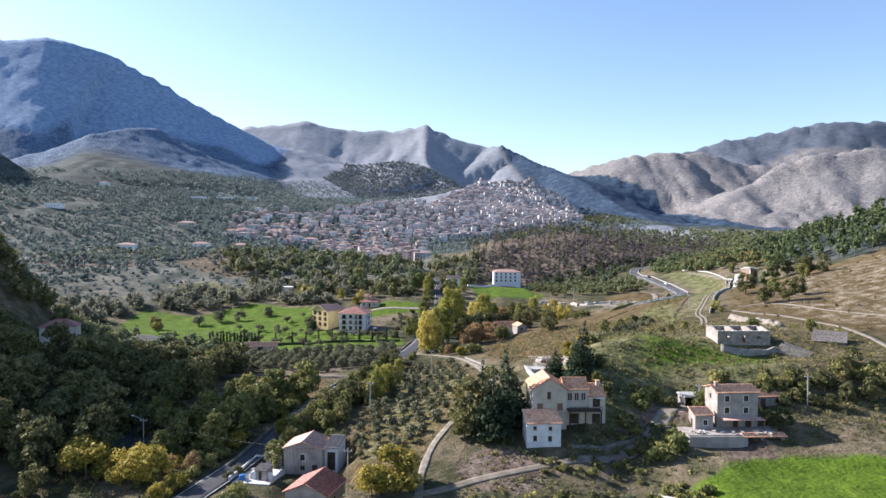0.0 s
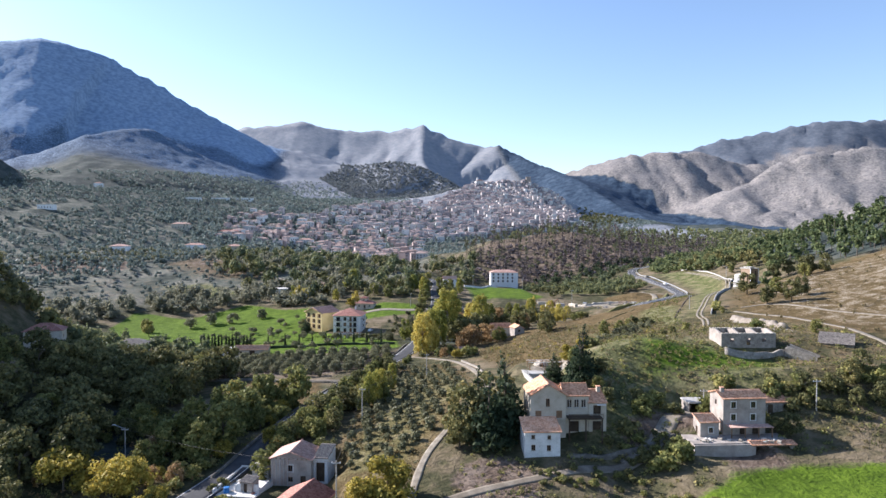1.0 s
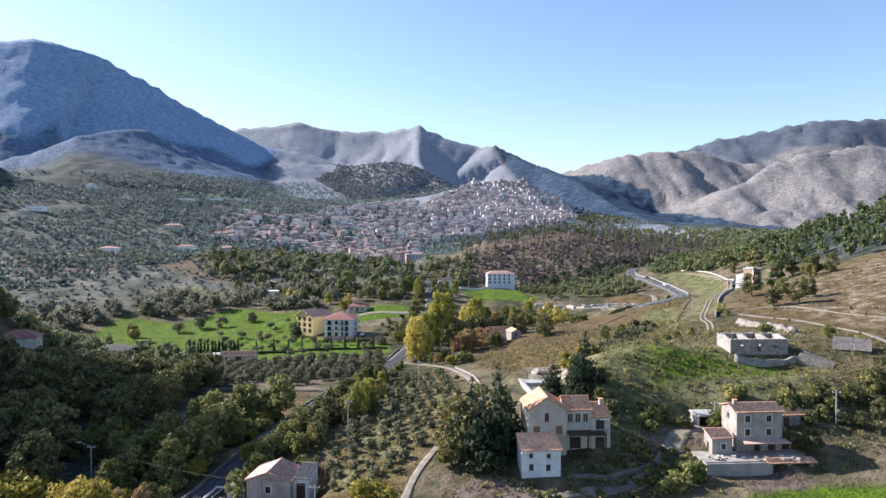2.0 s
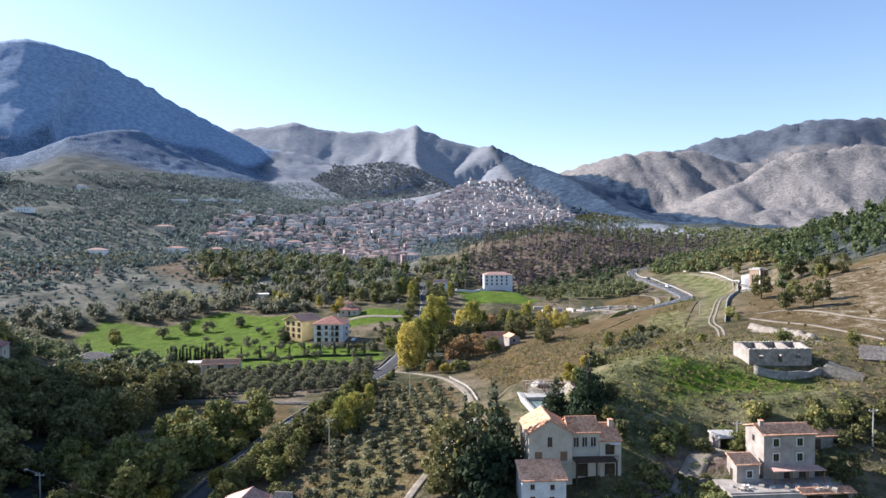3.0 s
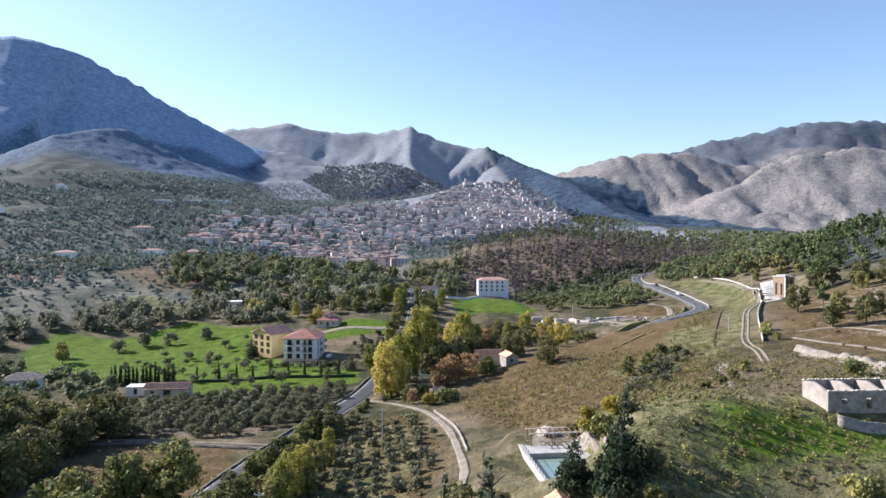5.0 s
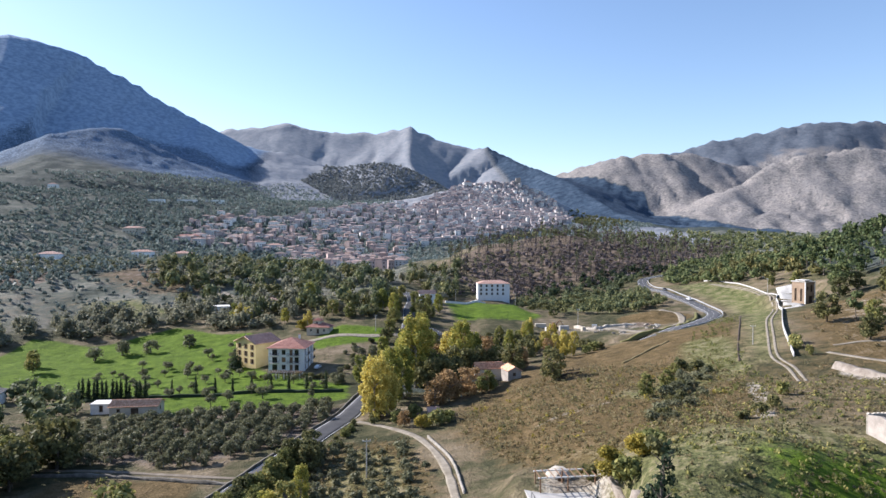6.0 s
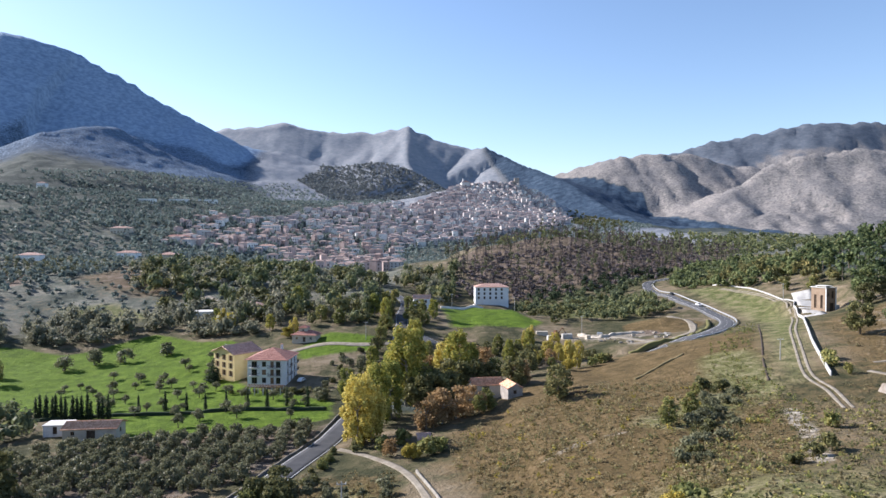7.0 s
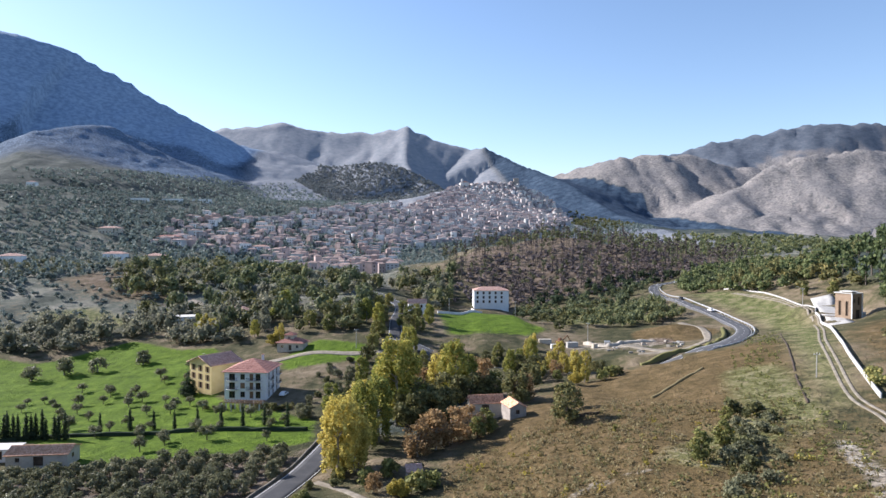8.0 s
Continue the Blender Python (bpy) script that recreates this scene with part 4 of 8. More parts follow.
def trunk_mesh(rng, tall, thick, limbs, spread, material, lean=0.05):
    bm = bmesh.new()
    top = (rng.uniform(-lean, lean) * tall, rng.uniform(-lean, lean) * tall, tall)
    mid = (0.5 * top[0] + 0.03 * tall, 0.5 * top[1], 0.55 * tall)
    rod(bm, (0, 0, -0.4), mid, thick, 0.75 * thick, 7)
    rod(bm, mid, top, 0.75 * thick, 0.4 * thick, 7)
    for k in range(limbs):
        a, f = 2 * math.pi * (k + rng.uniform(-0.3, 0.3)) / max(1, limbs), rng.uniform(0.5, 1.0)
        p = [mid[i] + (top[i] - mid[i]) * f * 0.9 for i in range(3)]
        rod(bm, p, (p[0] + spread * math.cos(a), p[1] + spread * math.sin(a), p[2] + spread * rng.uniform(0.5, 1.1)), 0.38 * thick, 0.12 * thick, 5)
    return bm_mesh("trunk", bm, material)


def tree_models(kind, count=3):
    """Some models of a kind, as (trunk mesh, crown mesh), one unit being a metre."""
    out = []
    for k in range(count):
        rng = np.random.default_rng(sum(map(ord, kind)) * 7 + k)
        if kind == "oak_tree":
            lobes, leaf, n, size = round_lobes(rng, 34, 10, 4.7, 0.06, 0.85, 0.29), LEAF_OAK, 1600, 0.7
            trunk = trunk_mesh(rng, 5.0, 0.3, 5, 2.2, BARK)
        elif kind == "broadleaf_tree":
            lobes, leaf, n, size = round_lobes(rng, 26, 8, 3.5, 0.06, 0.95, 0.31), LEAF_GREEN, 1250, 0.6
            trunk = trunk_mesh(rng, 4.2, 0.22, 5, 1.6, BARK)
        elif kind == "olive_tree":
            lobes, leaf, n, size = round_lobes(rng, 14, 3.3, 2.05, 0.0, 0.85, 0.42), LEAF_OLIVE, 760, 0.32
            trunk = trunk_mesh(rng, 1.9, 0.17, 4, 0.8, PALE_BARK, 0.12)
        elif kind == "meadow_olive_tree":
            lobes, leaf, n, size = round_lobes(rng, 11, 3.6, 1.9, 0.34, 0.7, 0.42), LEAF_OLIVE, 460, 0.36
            trunk = trunk_mesh(rng, 2.1, 0.15, 5, 0.9, BARK, 0.16)
        elif kind == "young_olive_tree":
            lobes, leaf, n, size = round_lobes(rng, 9, 2.2, 1.35, 0.0, 0.85, 0.46), LEAF_OLIVE, 240, 0.42
            trunk = trunk_mesh(rng, 1.4, 0.09, 3, 0.5, PALE_BARK, 0.12)
        elif kind == "poplar_tree":
            lobes, leaf, n, size = round_lobes(rng, 60, 15, 4.2, 0.03, 1.5, 0.215), LEAF_POPLAR, 4200, 0.5
            trunk = trunk_mesh(rng, 8.5, 0.34, 6, 2.2, PALE_BARK)
        elif kind == "golden_tree":
            lobes, leaf, n, size = round_lobes(rng, 56, 12, 3.6, 0.02, 1.5, 0.21), LEAF_GOLD, 4200, 0.42
            trunk = trunk_mesh(rng, 7, 0.28, 5, 1.7, PALE_BARK)
        elif kind == "golden_bush":
            lobes, leaf, n, size = round_lobes(rng, 16, 4.4, 2.9, 0.02, 0.85, 0.38), LEAF_OCHRE, 2600, 0.32
            trunk = trunk_mesh(rng, 1.6, 0.12, 5, 1.2, BARK)
        elif kind == "russet_tree":
            lobes, leaf, n, size = round_lobes(rng, 22, 7.5, 3.7, 0.02, 1.0, 0.32), LEAF_RUSSET, 1500, 0.46
            trunk = trunk_mesh(rng, 3.6, 0.18, 7, 2.0, PALE_BARK)
        elif kind == "cypress_tree":
            lobes = [(rng.uniform(-0.12, 0.12), rng.uniform(-0.12, 0.12), 0.7 + 5.2 * f, 0.62 * (1 - 0.75 * f) + 0.1, 0.62 * (1 - 0.75 * f) + 0.1, 1.0) for f in np.linspace(0, 1, 8)]
            leaf, n, size, trunk = LEAF_DARK, 420, 0.38, trunk_mesh(rng, 2.5, 0.09, 0, 0, BARK, 0.0)
        elif kind == "conifer_tree":
            lobes, leaf, n, size = cone_lobes(rng, 11, 3.3, 9), LEAF_DARK, 2000, 0.55
            trunk = trunk_mesh(rng, 9.5, 0.24, 5, 1.3, BARK, 0.01)
        elif kind == "pine_tree":
            lobes, leaf, n, size = round_lobes(rng, 10, 10, 3.2, 0.4, 0.75, 0.45), LEAF_PINE, 1000, 0.6
            trunk = trunk_mesh(rng, 7.5, 0.2, 5, 1.5, BARK)
        elif kind == "shrub":
            lobes, leaf, n, size = round_lobes(rng, 7, 2.2, 1.7, 0.0, 0.75, 0.5), LEAF_OAK, 280, 0.5
            trunk = trunk_mesh(rng, 0.9, 0.06, 4, 0.6, BARK)
        elif kind == "reed_clump":
            lobes, leaf, n, size = round_lobes(rng, 6, 2.6, 2.2, 0.0, 0.8, 0.5), LEAF_OLIVE, 380, 0.4
            trunk = trunk_mesh(rng, 1.0, 0.05, 5, 0.8, BARK)
        else:                                   # leafy_bush
            lobes, leaf, n, size = round_lobes(rng, 8, 2.8, 2.0, 0.0, 0.8, 0.5), LEAF_GREEN, 340, 0.52
            trunk = trunk_mesh(rng, 1.1, 0.07, 4, 0.7, BARK)
        v, q = crown_arrays(lobes, n, size, rng)
        out.append((trunk, quick_mesh("crown", v, q, leaf)))
    return out


MODELS, FIRST = {}, {}
LABELS = {
    "oak_tree": ("dark green dense broadleaf tree in the valley wood", "tree"),
    "broadleaf_tree": ("mid-green leafy broadleaf tree with an uneven crown", "tree"),
    "olive_tree": ("grey-green rounded olive tree on a short trunk", "olive tree"),
    "meadow_olive_tree": ("grey-green olive on a bare stem in the green meadow", "olive tree"),
    "young_olive_tree": ("small young grey-green olive tree in the plot", "olive tree"),
    "poplar_tree": ("tall yellow-green poplar turning in autumn", "poplar"),
    "golden_tree": ("golden yellow autumn poplar beside the road", "poplar"),
    "golden_bush": ("bright yellow autumn bush on the verge", "bush"),
    "russet_tree": ("brownish thin-leaved autumn tree in the dry field", "tree"),
    "cypress_tree": ("slim dark green cypress tree", "cypress"),
    "conifer_tree": ("dark conical evergreen beside the old house", "conifer"),
    "pine_tree": ("green pine with a bare lower trunk", "pine"),
    "shrub": ("low dark green shrub", "shrub"),
    "reed_clump": ("pale grey-green clump of tall reeds", "reeds"),
    "leafy_bush": ("leafy green bush on the slope", "bush"),
}


CLEARING = [(-68, 206), (-66, 228), (-38, 226), (-35, 196), (-46, 185), (-57, 191)]


def plant(kind, x, y, size=1.0, group="", label="", sink=0.1):
    """One tree of its own: an empty at its foot, with trunk and crown."""
    if kind not in MODELS:
        MODELS[kind] = tree_models(kind)
    which = random.randrange(3)
    if inside(np.array(float(x)), np.array(float(y)), CLEARING):
        x, y = x - 30 + random.uniform(-4, 4), y - 22 + random.uniform(-4, 4)      # keep the mown field open
    if from_line(np.array(float(x)), np.array(float(y)), MAIN_ROAD)[0] < 4.8:
        x += 6.5                       # keep the carriageway clear
    wide = size * random.uniform(0.92, 1.1)
    m = pose(x, y, on_ground(x, y) - sink, 0, 0, random.uniform(0, 360)) @ Matrix.Diagonal((wide, wide, size * random.uniform(0.94, 1.08), 1))
    if (kind, which) in FIRST:
        ob = copy_thing(FIRST[kind, which], Matrix())
        ob.matrix_basis = m
    else:
        ob = thing(kind, m, *LABELS[kind])
        part("trunk", MODELS[kind][which][0], None, ob)
        part("crown", MODELS[kind][which][1], None, ob)
        FIRST[kind, which] = ob
    return tagged(ob, label or LABELS[kind][0], LABELS[kind][1], group)


def strew(ring, spacing, seed, keep=1.0, gap=1.25):
    """Uneven places within a ring, about that far apart."""
    rng = np.random.default_rng(seed)
    xs, ys = [p[0] for p in ring], [p[1] for p in ring]
    gx, gy = np.meshgrid(np.arange(min(xs), max(xs), spacing), np.arange(min(ys), max(ys), spacing))
    gx = gx.ravel() + rng.uniform(-0.5, 0.5, gx.size) * spacing * gap
    gy = gy.ravel() + rng.uniform(-0.5, 0.5, gy.size) * spacing * gap
    ok = inside(gx, gy, ring) & (rng.uniform(size=gx.size) < keep)
    return np.stack([gx[ok], gy[ok]], 1)


def far_wood(name, label, category, places, leaf, tall, wide, leaves, size, seed, trunks=None, low=0.15, squash=1.0, lobes=5, vary=0.35, core=0.62):
    """Many far trees as one body of real crowns and stems."""
    rng = np.random.default_rng(seed)
    models = [crown_arrays(round_lobes(rng, lobes, tall, wide, low, squash, 0.6), leaves, size, rng, 0.6, core) for _ in range(5)]
    z = height(places[:, 0], places[:, 1])
    vs, qs, idx, base = [], [], [], 0
    for (x, y), zz in zip(places, z):
        v, q = models[rng.integers(5)]
        a, s, h = rng.uniform(0, 2 * math.pi), rng.uniform(1 - vary, 1 + vary), rng.uniform(1 - vary, 1 + vary)
        c, n = math.cos(a) * s, math.sin(a) * s
        vs.append(np.stack([x + v[:, 0] * c - v[:, 1] * n, y + v[:, 0] * n + v[:, 1] * c, zz - 0.2 + v[:, 2] * h], 1))
        qs.append(q + base)
        idx.append(np.zeros(len(q)))
        base += len(v)
        if trunks:
            t = trunks * s
            b = np.array([[-t, -t], [t, -t], [t, t], [-t, t]])
            top = 0.75 * tall * h
            vs.append(np.concatenate([np.concatenate([b + (x, y), np.full((4, 1), zz - 0.5)], 1), np.concatenate([0.5 * b + (x, y), np.full((4, 1), zz + top)], 1)]))
            qs.append(np.array([[0, 1, 5, 4], [1, 2, 6, 5], [2, 3, 7, 6], [3, 0, 4, 7]]) + base)
            idx.append(np.ones(4))
            base += 8
    me = quick_mesh(name, np.concatenate(vs), np.concatenate(qs), slots=[leaf, BARK], index=np.concatenate(idx))
    return tagged(new(name, me), label, category, kind="stuff")

# ---- houses ----
def face_frame(face, w, d):
    """From a wall's own plane (x along, y inward, z up; seen from outside, from its left foot) to the house."""
    return {"f": pose(-w / 2, -d / 2, 0), "r": pose(w / 2, -d / 2, 0, 0, 0, 90), "b": pose(w / 2, d / 2, 0, 0, 0, 180), "l": pose(-w / 2, d / 2, 0, 0, 0, -90)}[face]


def wall_panel(length, z0, z1, thick, holes, m, gap=0.0):
    """A wall with its openings (x0, x1, z0, z1) cut through."""
    bm = bmesh.new()
    xs = sorted({gap, length - gap, *(v for h in holes for v in h[:2])})
    zs = sorted({z0, z1, *(v for h in holes for v in h[2:4])})
    for a, b in zip(xs, xs[1:]):
        for c, d in zip(zs, zs[1:]):
            if not any(h[0] < (a + b) / 2 < h[1] and h[2] < (c + d) / 2 < h[3] for h in holes):
                box(bm, a, b, 0, thick, c, d, m)
    bmesh.ops.remove_doubles(bm, verts=bm.verts, dist=0.001)
    both = [f for f in bm.faces if sum(1 for g in f.edges[0].link_faces if set(g.verts) == set(f.verts)) > 1]
    bmesh.ops.delete(bm, geom=list(set(both)), context="FACES_ONLY")
    return bm


def tile_slab(u0, u1, v_len, m, thick=0.12, wave=0.34, course=0.42, sag=0.0, rng=random):
    """A roof slope of round tiles in courses: x along the eave, y up the slope, z out of it."""
    cols = max(4, int((u1 - u0) / wave * 4))
    rows = max(2, int(v_len / course))
    us = np.linspace(u0, u1, cols + 1)
    vs, quads, base = [], [], 0
    wob = 0.5 + 0.5 * np.cos(us / wave * 2 * math.pi)
    for k in range(2 * rows):
        y, dz = v_len * ((k + 1) // 2) / rows, (0.055 if k % 2 == 0 else 0.0)
        f = y / v_len
        dip = -sag * 4 * f * (1 - f) * np.sin(np.clip((us - u0) / (u1 - u0), 0, 1) * math.pi)
        vs.append(np.stack([us, np.full_like(us, y), 0.07 * wob + dz + dip + 0.012 * np.sin(us * 9 + k // 2)], 1))
        if k:
            i = base - cols - 1 + np.arange(cols)
            quads.append(np.stack([i, i + 1, i + cols + 2, i + cols + 1], 1))
        base += cols + 1
    lo = np.array([(u0, 0, -thick), (u1, 0, -thick), (u1, v_len, -thick), (u0, v_len, -thick)], float)
    vs.append(lo)
    c = (0, cols, base - 1, base - 1 - cols)
    quads.append(np.array([(base, base + 3, base + 2, base + 1), (base, base + 1, c[1], c[0]), (base + 2, base + 3, c[3], c[2]), (base + 1, base + 2, c[2], c[1]), (base + 3, base, c[0], c[3])]))
    v = np.concatenate(vs)
    mm = np.array(m)
    return v @ mm[:3, :3].T + mm[:3, 3], np.concatenate(quads)


def slope_frame(x, y, z, turn, pitch):
    return pose(x, y, z, 0, 0, turn) @ pose(0, 0, 0, pitch)


def window(parent, m, x0, x1, z0, z1, style="plain", surround=None, shutter_mat=BROWN_WOOD):
    """A window in its opening: frame, pane, sill, and shutters where it has them."""
    w = new("window")
    w.empty_display_size, w.parent, w.matrix_basis = 0.2, parent, m
    t = 0.07
    part("frame", boxed((x0, x1, 0.1, 0.18, z0, z0 + t), (x0, x1, 0.1, 0.18, z1 - t, z1), (x0, x0 + t, 0.1, 0.18, z0 + t, z1 - t), (x1 - t, x1, 0.1, 0.18, z0 + t, z1 - t),
                        ((x0 + x1) / 2 - 0.03, (x0 + x1) / 2 + 0.03, 0.1, 0.17, z0 + t, z1 - t)), BROWN_WOOD if style != "white" else TRIM_WHITE, w)
    part("pane", boxed((x0 + t, x1 - t, 0.13, 0.15, z0 + t, z1 - t)), PANE, w)
    part("sill", boxed((x0 - 0.1, x1 + 0.1, -0.1, 0.1, z0 - 0.08, z0)), surround or CONCRETE, w)
    if surround:
        s = 0.16
        part("surround", boxed((x0 - s, x0, -0.03, 0.05, z0 - s, z1 + s), (x1, x1 + s, -0.03, 0.05, z0 - s, z1 + s), (x0, x1, -0.03, 0.05, z1, z1 + s)), surround, w)
    if style == "shutters":
        half = (x1 - x0) / 2
        for a, b in ((x0 - half, x0 - 0.02), (x1 + 0.02, x1 + half)):
            part("shutter", boxed((a, b, -0.06, -0.01, z0, z1)), shutter_mat, w)
    if style == "closed":
        part("shutter", boxed((x0, (x0 + x1) / 2 - 0.01, 0.02, 0.06, z0, z1), ((x0 + x1) / 2 + 0.01, x1, 0.02, 0.06, z0, z1)), shutter_mat, w)
    return w


def house(name, label, x, y, z, turn, w, d, h, wall, roof_mat, roof="gable", along="x", rise=1.6, over=0.45, openings=(), thick=0.4, sag=0.0, category="house", foot=1.5, chimney=None, walls="frbl", size=1.0):
    """A house of four walls with openings, and its roof. openings: (face, x0, x1, z0, z1, style)."""
    root = thing(name, pose(x, y, z, 0, 0, turn) @ Matrix.Scale(size, 4), label, category)
    bpy.context.view_layer.update()
    for face in walls:
        m = face_frame(face, w, d)
        length = w if face in "fb" else d
        holes = [o[1:5] for o in openings if o[0] == face]
        gap = 0.0 if face in "fb" else thick
        part("wall", wall_panel(length, -foot, h, thick, holes, m, gap), wall, root)
        for o in openings:
            if o[0] != face:
                continue
            if o[5] == "door":
                dr = part("door", boxed((o[1], o[2], 0.12, 0.18, o[3], o[4]), m=m), DARK_WOOD, root)
                part("handle", boxed((o[2] - 0.22, o[2] - 0.1, 0.06, 0.12, o[3] + 0.95, o[3] + 1.05), m=m), IRON, dr)
            elif o[5] == "void":
                # a dark board fills the hole, standing in for interior shade
                part("dark_backing", boxed((o[1], o[2], thick - 0.06, thick - 0.01, o[3], o[4]), m=m), DARK_WOOD, root, "dark board standing for the shade in an unglazed opening")
            else:
                window(root, m, *o[1:5], style=o[5], surround=TRIM_WHITE if o[5] == "trim" else None)
    if roof == "flat":
        part("roof", boxed((-w / 2 - over, w / 2 + over, -d / 2 - over, d / 2 + over, h, h + 0.3)), roof_mat, root)
    elif roof == "shed":          # falls to the front
        pitch = math.degrees(math.atan2(rise, d))
        v, q = tile_slab(-w / 2 - over, w / 2 + over, math.hypot(d + 2 * over, rise * (d + 2 * over) / d), slope_frame(0, -d / 2 - over, h + 0.12 - over * rise / d, 0, pitch), sag=sag)
        part("roof", quick_mesh("roof", v, q, roof_mat), None, root)
        for sx in (-1, 1):
            bm = bmesh.new()
            a = [bm.verts.new((sx * (w / 2 - e), yy, zz)) for e in (0, thick) for yy, zz in ((-d / 2, h), (d / 2, h), (d / 2, h + rise))]
            for f in ((0, 1, 2), (3, 5, 4), (0, 3, 4, 1), (1, 4, 5, 2), (2, 5, 3, 0)):
                bm.faces.new([a[k] for k in f])
            part("gable", bm, wall, root)
        part("gable", boxed((-w / 2 + thick, w / 2 - thick, d / 2 - thick, d / 2, h, h + rise)), wall, root)
    elif roof == "gable":
        span, run = (d, w) if along == "x" else (w, d)
        pitch = math.degrees(math.atan2(rise, span / 2))
        slope = math.hypot(span / 2 + over, rise * (span / 2 + over) / (span / 2))
        for turn2 in ((0, 180) if along == "x" else (90, -90)):
            m = pose(0, 0, 0, 0, 0, turn2) @ slope_frame(0, -span / 2 - over, h + 0.12 - over * rise / (span / 2), 0, pitch)
            v, q = tile_slab(-run / 2 - over, run / 2 + over, slope, m, sag=sag)
            part("roof_slope", quick_mesh("roof_slope", v, q, roof_mat), None, root)
        turn3 = 0 if along == "x" else 90
        for sx in (-1, 1):
            bm = bmesh.new()
            a = [bm.verts.new(pose(0, 0, 0, 0, 0, turn3) @ Vector((sx * (run / 2 - e), yy, zz))) for e in (0, thick) for yy, zz in ((-span / 2, h), (span / 2, h), (0, h + rise))]
            for f in ((0, 1, 2), (3, 5, 4), (0, 3, 4, 1), (1, 4, 5, 2), (2, 5, 3, 0)):
                bm.faces.new([a[k] for k in f])
            part("gable", bm, wall, root)
        bm = bmesh.new()
        m = pose(0, 0, 0, 0, 0, turn3)
        rod(bm, m @ Vector((-run / 2 - over, 0, h + rise + 0.16)), m @ Vector((run / 2 + over, 0, h + rise + 0.16)), 0.16, 0.16, 8)
        part("ridge", bm, roof_mat, root)
    else:                          # hip
        r = min(w, d) / 2
        hx, hy = max(0.05, w / 2 - r), max(0.05, d / 2 - r)
        e = 0.12
        bm = bmesh.new()
        lo = [bm.verts.new((sx * (w / 2 + over), sy * (d / 2 + over), h + e - over * rise / r)) for sx, sy in ((-1, -1), (1, -1), (1, 1), (-1, 1))]
        hi = [bm.verts.new((sx * hx, sy * hy, h + e + rise)) for sx, sy in ((-1, -1), (1, -1), (1, 1), (-1, 1))]
        for k in range(4):
            bm.faces.new((lo[k], lo[(k + 1) % 4], hi[(k + 1) % 4], hi[k]))
        bm.faces.new(hi)
        bm.faces.new(lo[::-1])
        part("roof", bm, roof_mat, root)
        # courses of tiles laid over each hip face
        for turn2, half, top in ((0, w / 2, hx), (180, w / 2, hx), (90, d / 2, hy), (-90, d / 2, hy)):
            out = (d / 2 if turn2 in (0, 180) else w / 2)
            bm = bmesh.new()
            n, mm, last = 8, pose(0, 0, 0, 0, 0, turn2), None
            for k in range(2 * n):
                f = min(1.0, ((k + 1) // 2) / n)
                a, y, z = half + over + (top - half - over) * f, -(out + over) + (r + over) * f, h + e - over * rise / r + (rise + over * rise / r) * f
                lift = 0.11 if k % 2 == 0 else 0.03
                row = [bm.verts.new(mm @ Vector((-a, y, z + lift))), bm.verts.new(mm @ Vector((a, y, z + lift)))]
                if last:
                    bm.faces.new((last[0], last[1], row[1], row[0]))
                last = row
            part("tile_face", bm, roof_mat, root)
    part("ceiling", boxed((-w / 2 + thick, w / 2 - thick, -d / 2 + thick, d / 2 - thick, h - 0.25, h - 0.05)), DARK_WOOD, root)
    if chimney:
        ch = part("chimney", boxed((chimney[0] - 0.35, chimney[0] + 0.35, chimney[1] - 0.35, chimney[1] + 0.35, h - 0.2, h + rise + 0.9)), wall, root)
        part("cap", boxed((chimney[0] - 0.45, chimney[0] + 0.45, chimney[1] - 0.45, chimney[1] + 0.45, h + rise + 0.9, h + rise + 1.02)), roof_mat, ch)
    return root


# the two-storey grey house with its terrace
grey = house("farmhouse", "two-storey grey stucco farmhouse with white-framed windows and tiled roof", 61.3, 140.6, 3.0, 4, 9.7, 6.4, 8.1, STUCCO, TILE_OLD, "gable", "x", 1.0, 0.35,
             [("f", 1.8, 2.9, 5.95, 7.35, "trim"), ("f", 6.3, 7.4, 5.95, 7.35, "trim"), ("f", 1.8, 2.9, 3.2, 4.6, "trim"), ("f", 6.3, 7.4, 3.2, 4.6, "trim"), ("f", 3.8, 5.0, 0, 2.1, "door"), ("f", 6.7, 8.2, 0.0, 2.1, "void"),
              ("l", 2.4, 3.3, 6.0, 7.1, "plain"), ("r", 2.4, 3.4, 6.0, 7.2, "trim")], foot=3, chimney=(-4.0, -0.6), size=0.9)
part("porch_roof", boxed((-4.4, 5.3, -5.9, -3.25, 2.25, 2.4)), TILE_PINK, grey, "thin sloping porch roof of faded tiles")
for k in range(4):
    part("porch_post", boxed((-4.2 + 3.05 * k, -4.0 + 3.05 * k, -5.75, -5.55, 0, 2.25)), BROWN_WOOD, grey)
house("outbuilding", "small grey lean-to with a tiled roof beside the farmhouse", 53.8, 137.6, 3.0, 4, 4.2, 3.6, 3.2, STUCCO, TILE_OLD, "shed", rise=0.9, over=0.25,
      openings=[("f", 1.9, 2.9, 0.9, 2.1, "trim"), ("l", 1.2, 2.2, 0, 2.0, "door")], foot=3, size=0.9)
garage = thing("garage_terrace", pose(57.1, 134.0, 0.5, 0, 0, 4) @ Matrix.Scale(0.9, 4), "rendered garage terrace with tiled edge and two dark bays", "terrace")
# darker stucco gives the front wall the tone it has in shade
part("retaining_wall", wall_panel(22, -1.5, 2.6, 0.5, [(13.4, 16.4, 0, 2.2), (17.2, 21.0, 0, 2.2)], pose(-9, -2.6, 0)), STUCCO, garage, "front wall rendered in darker grey stucco")
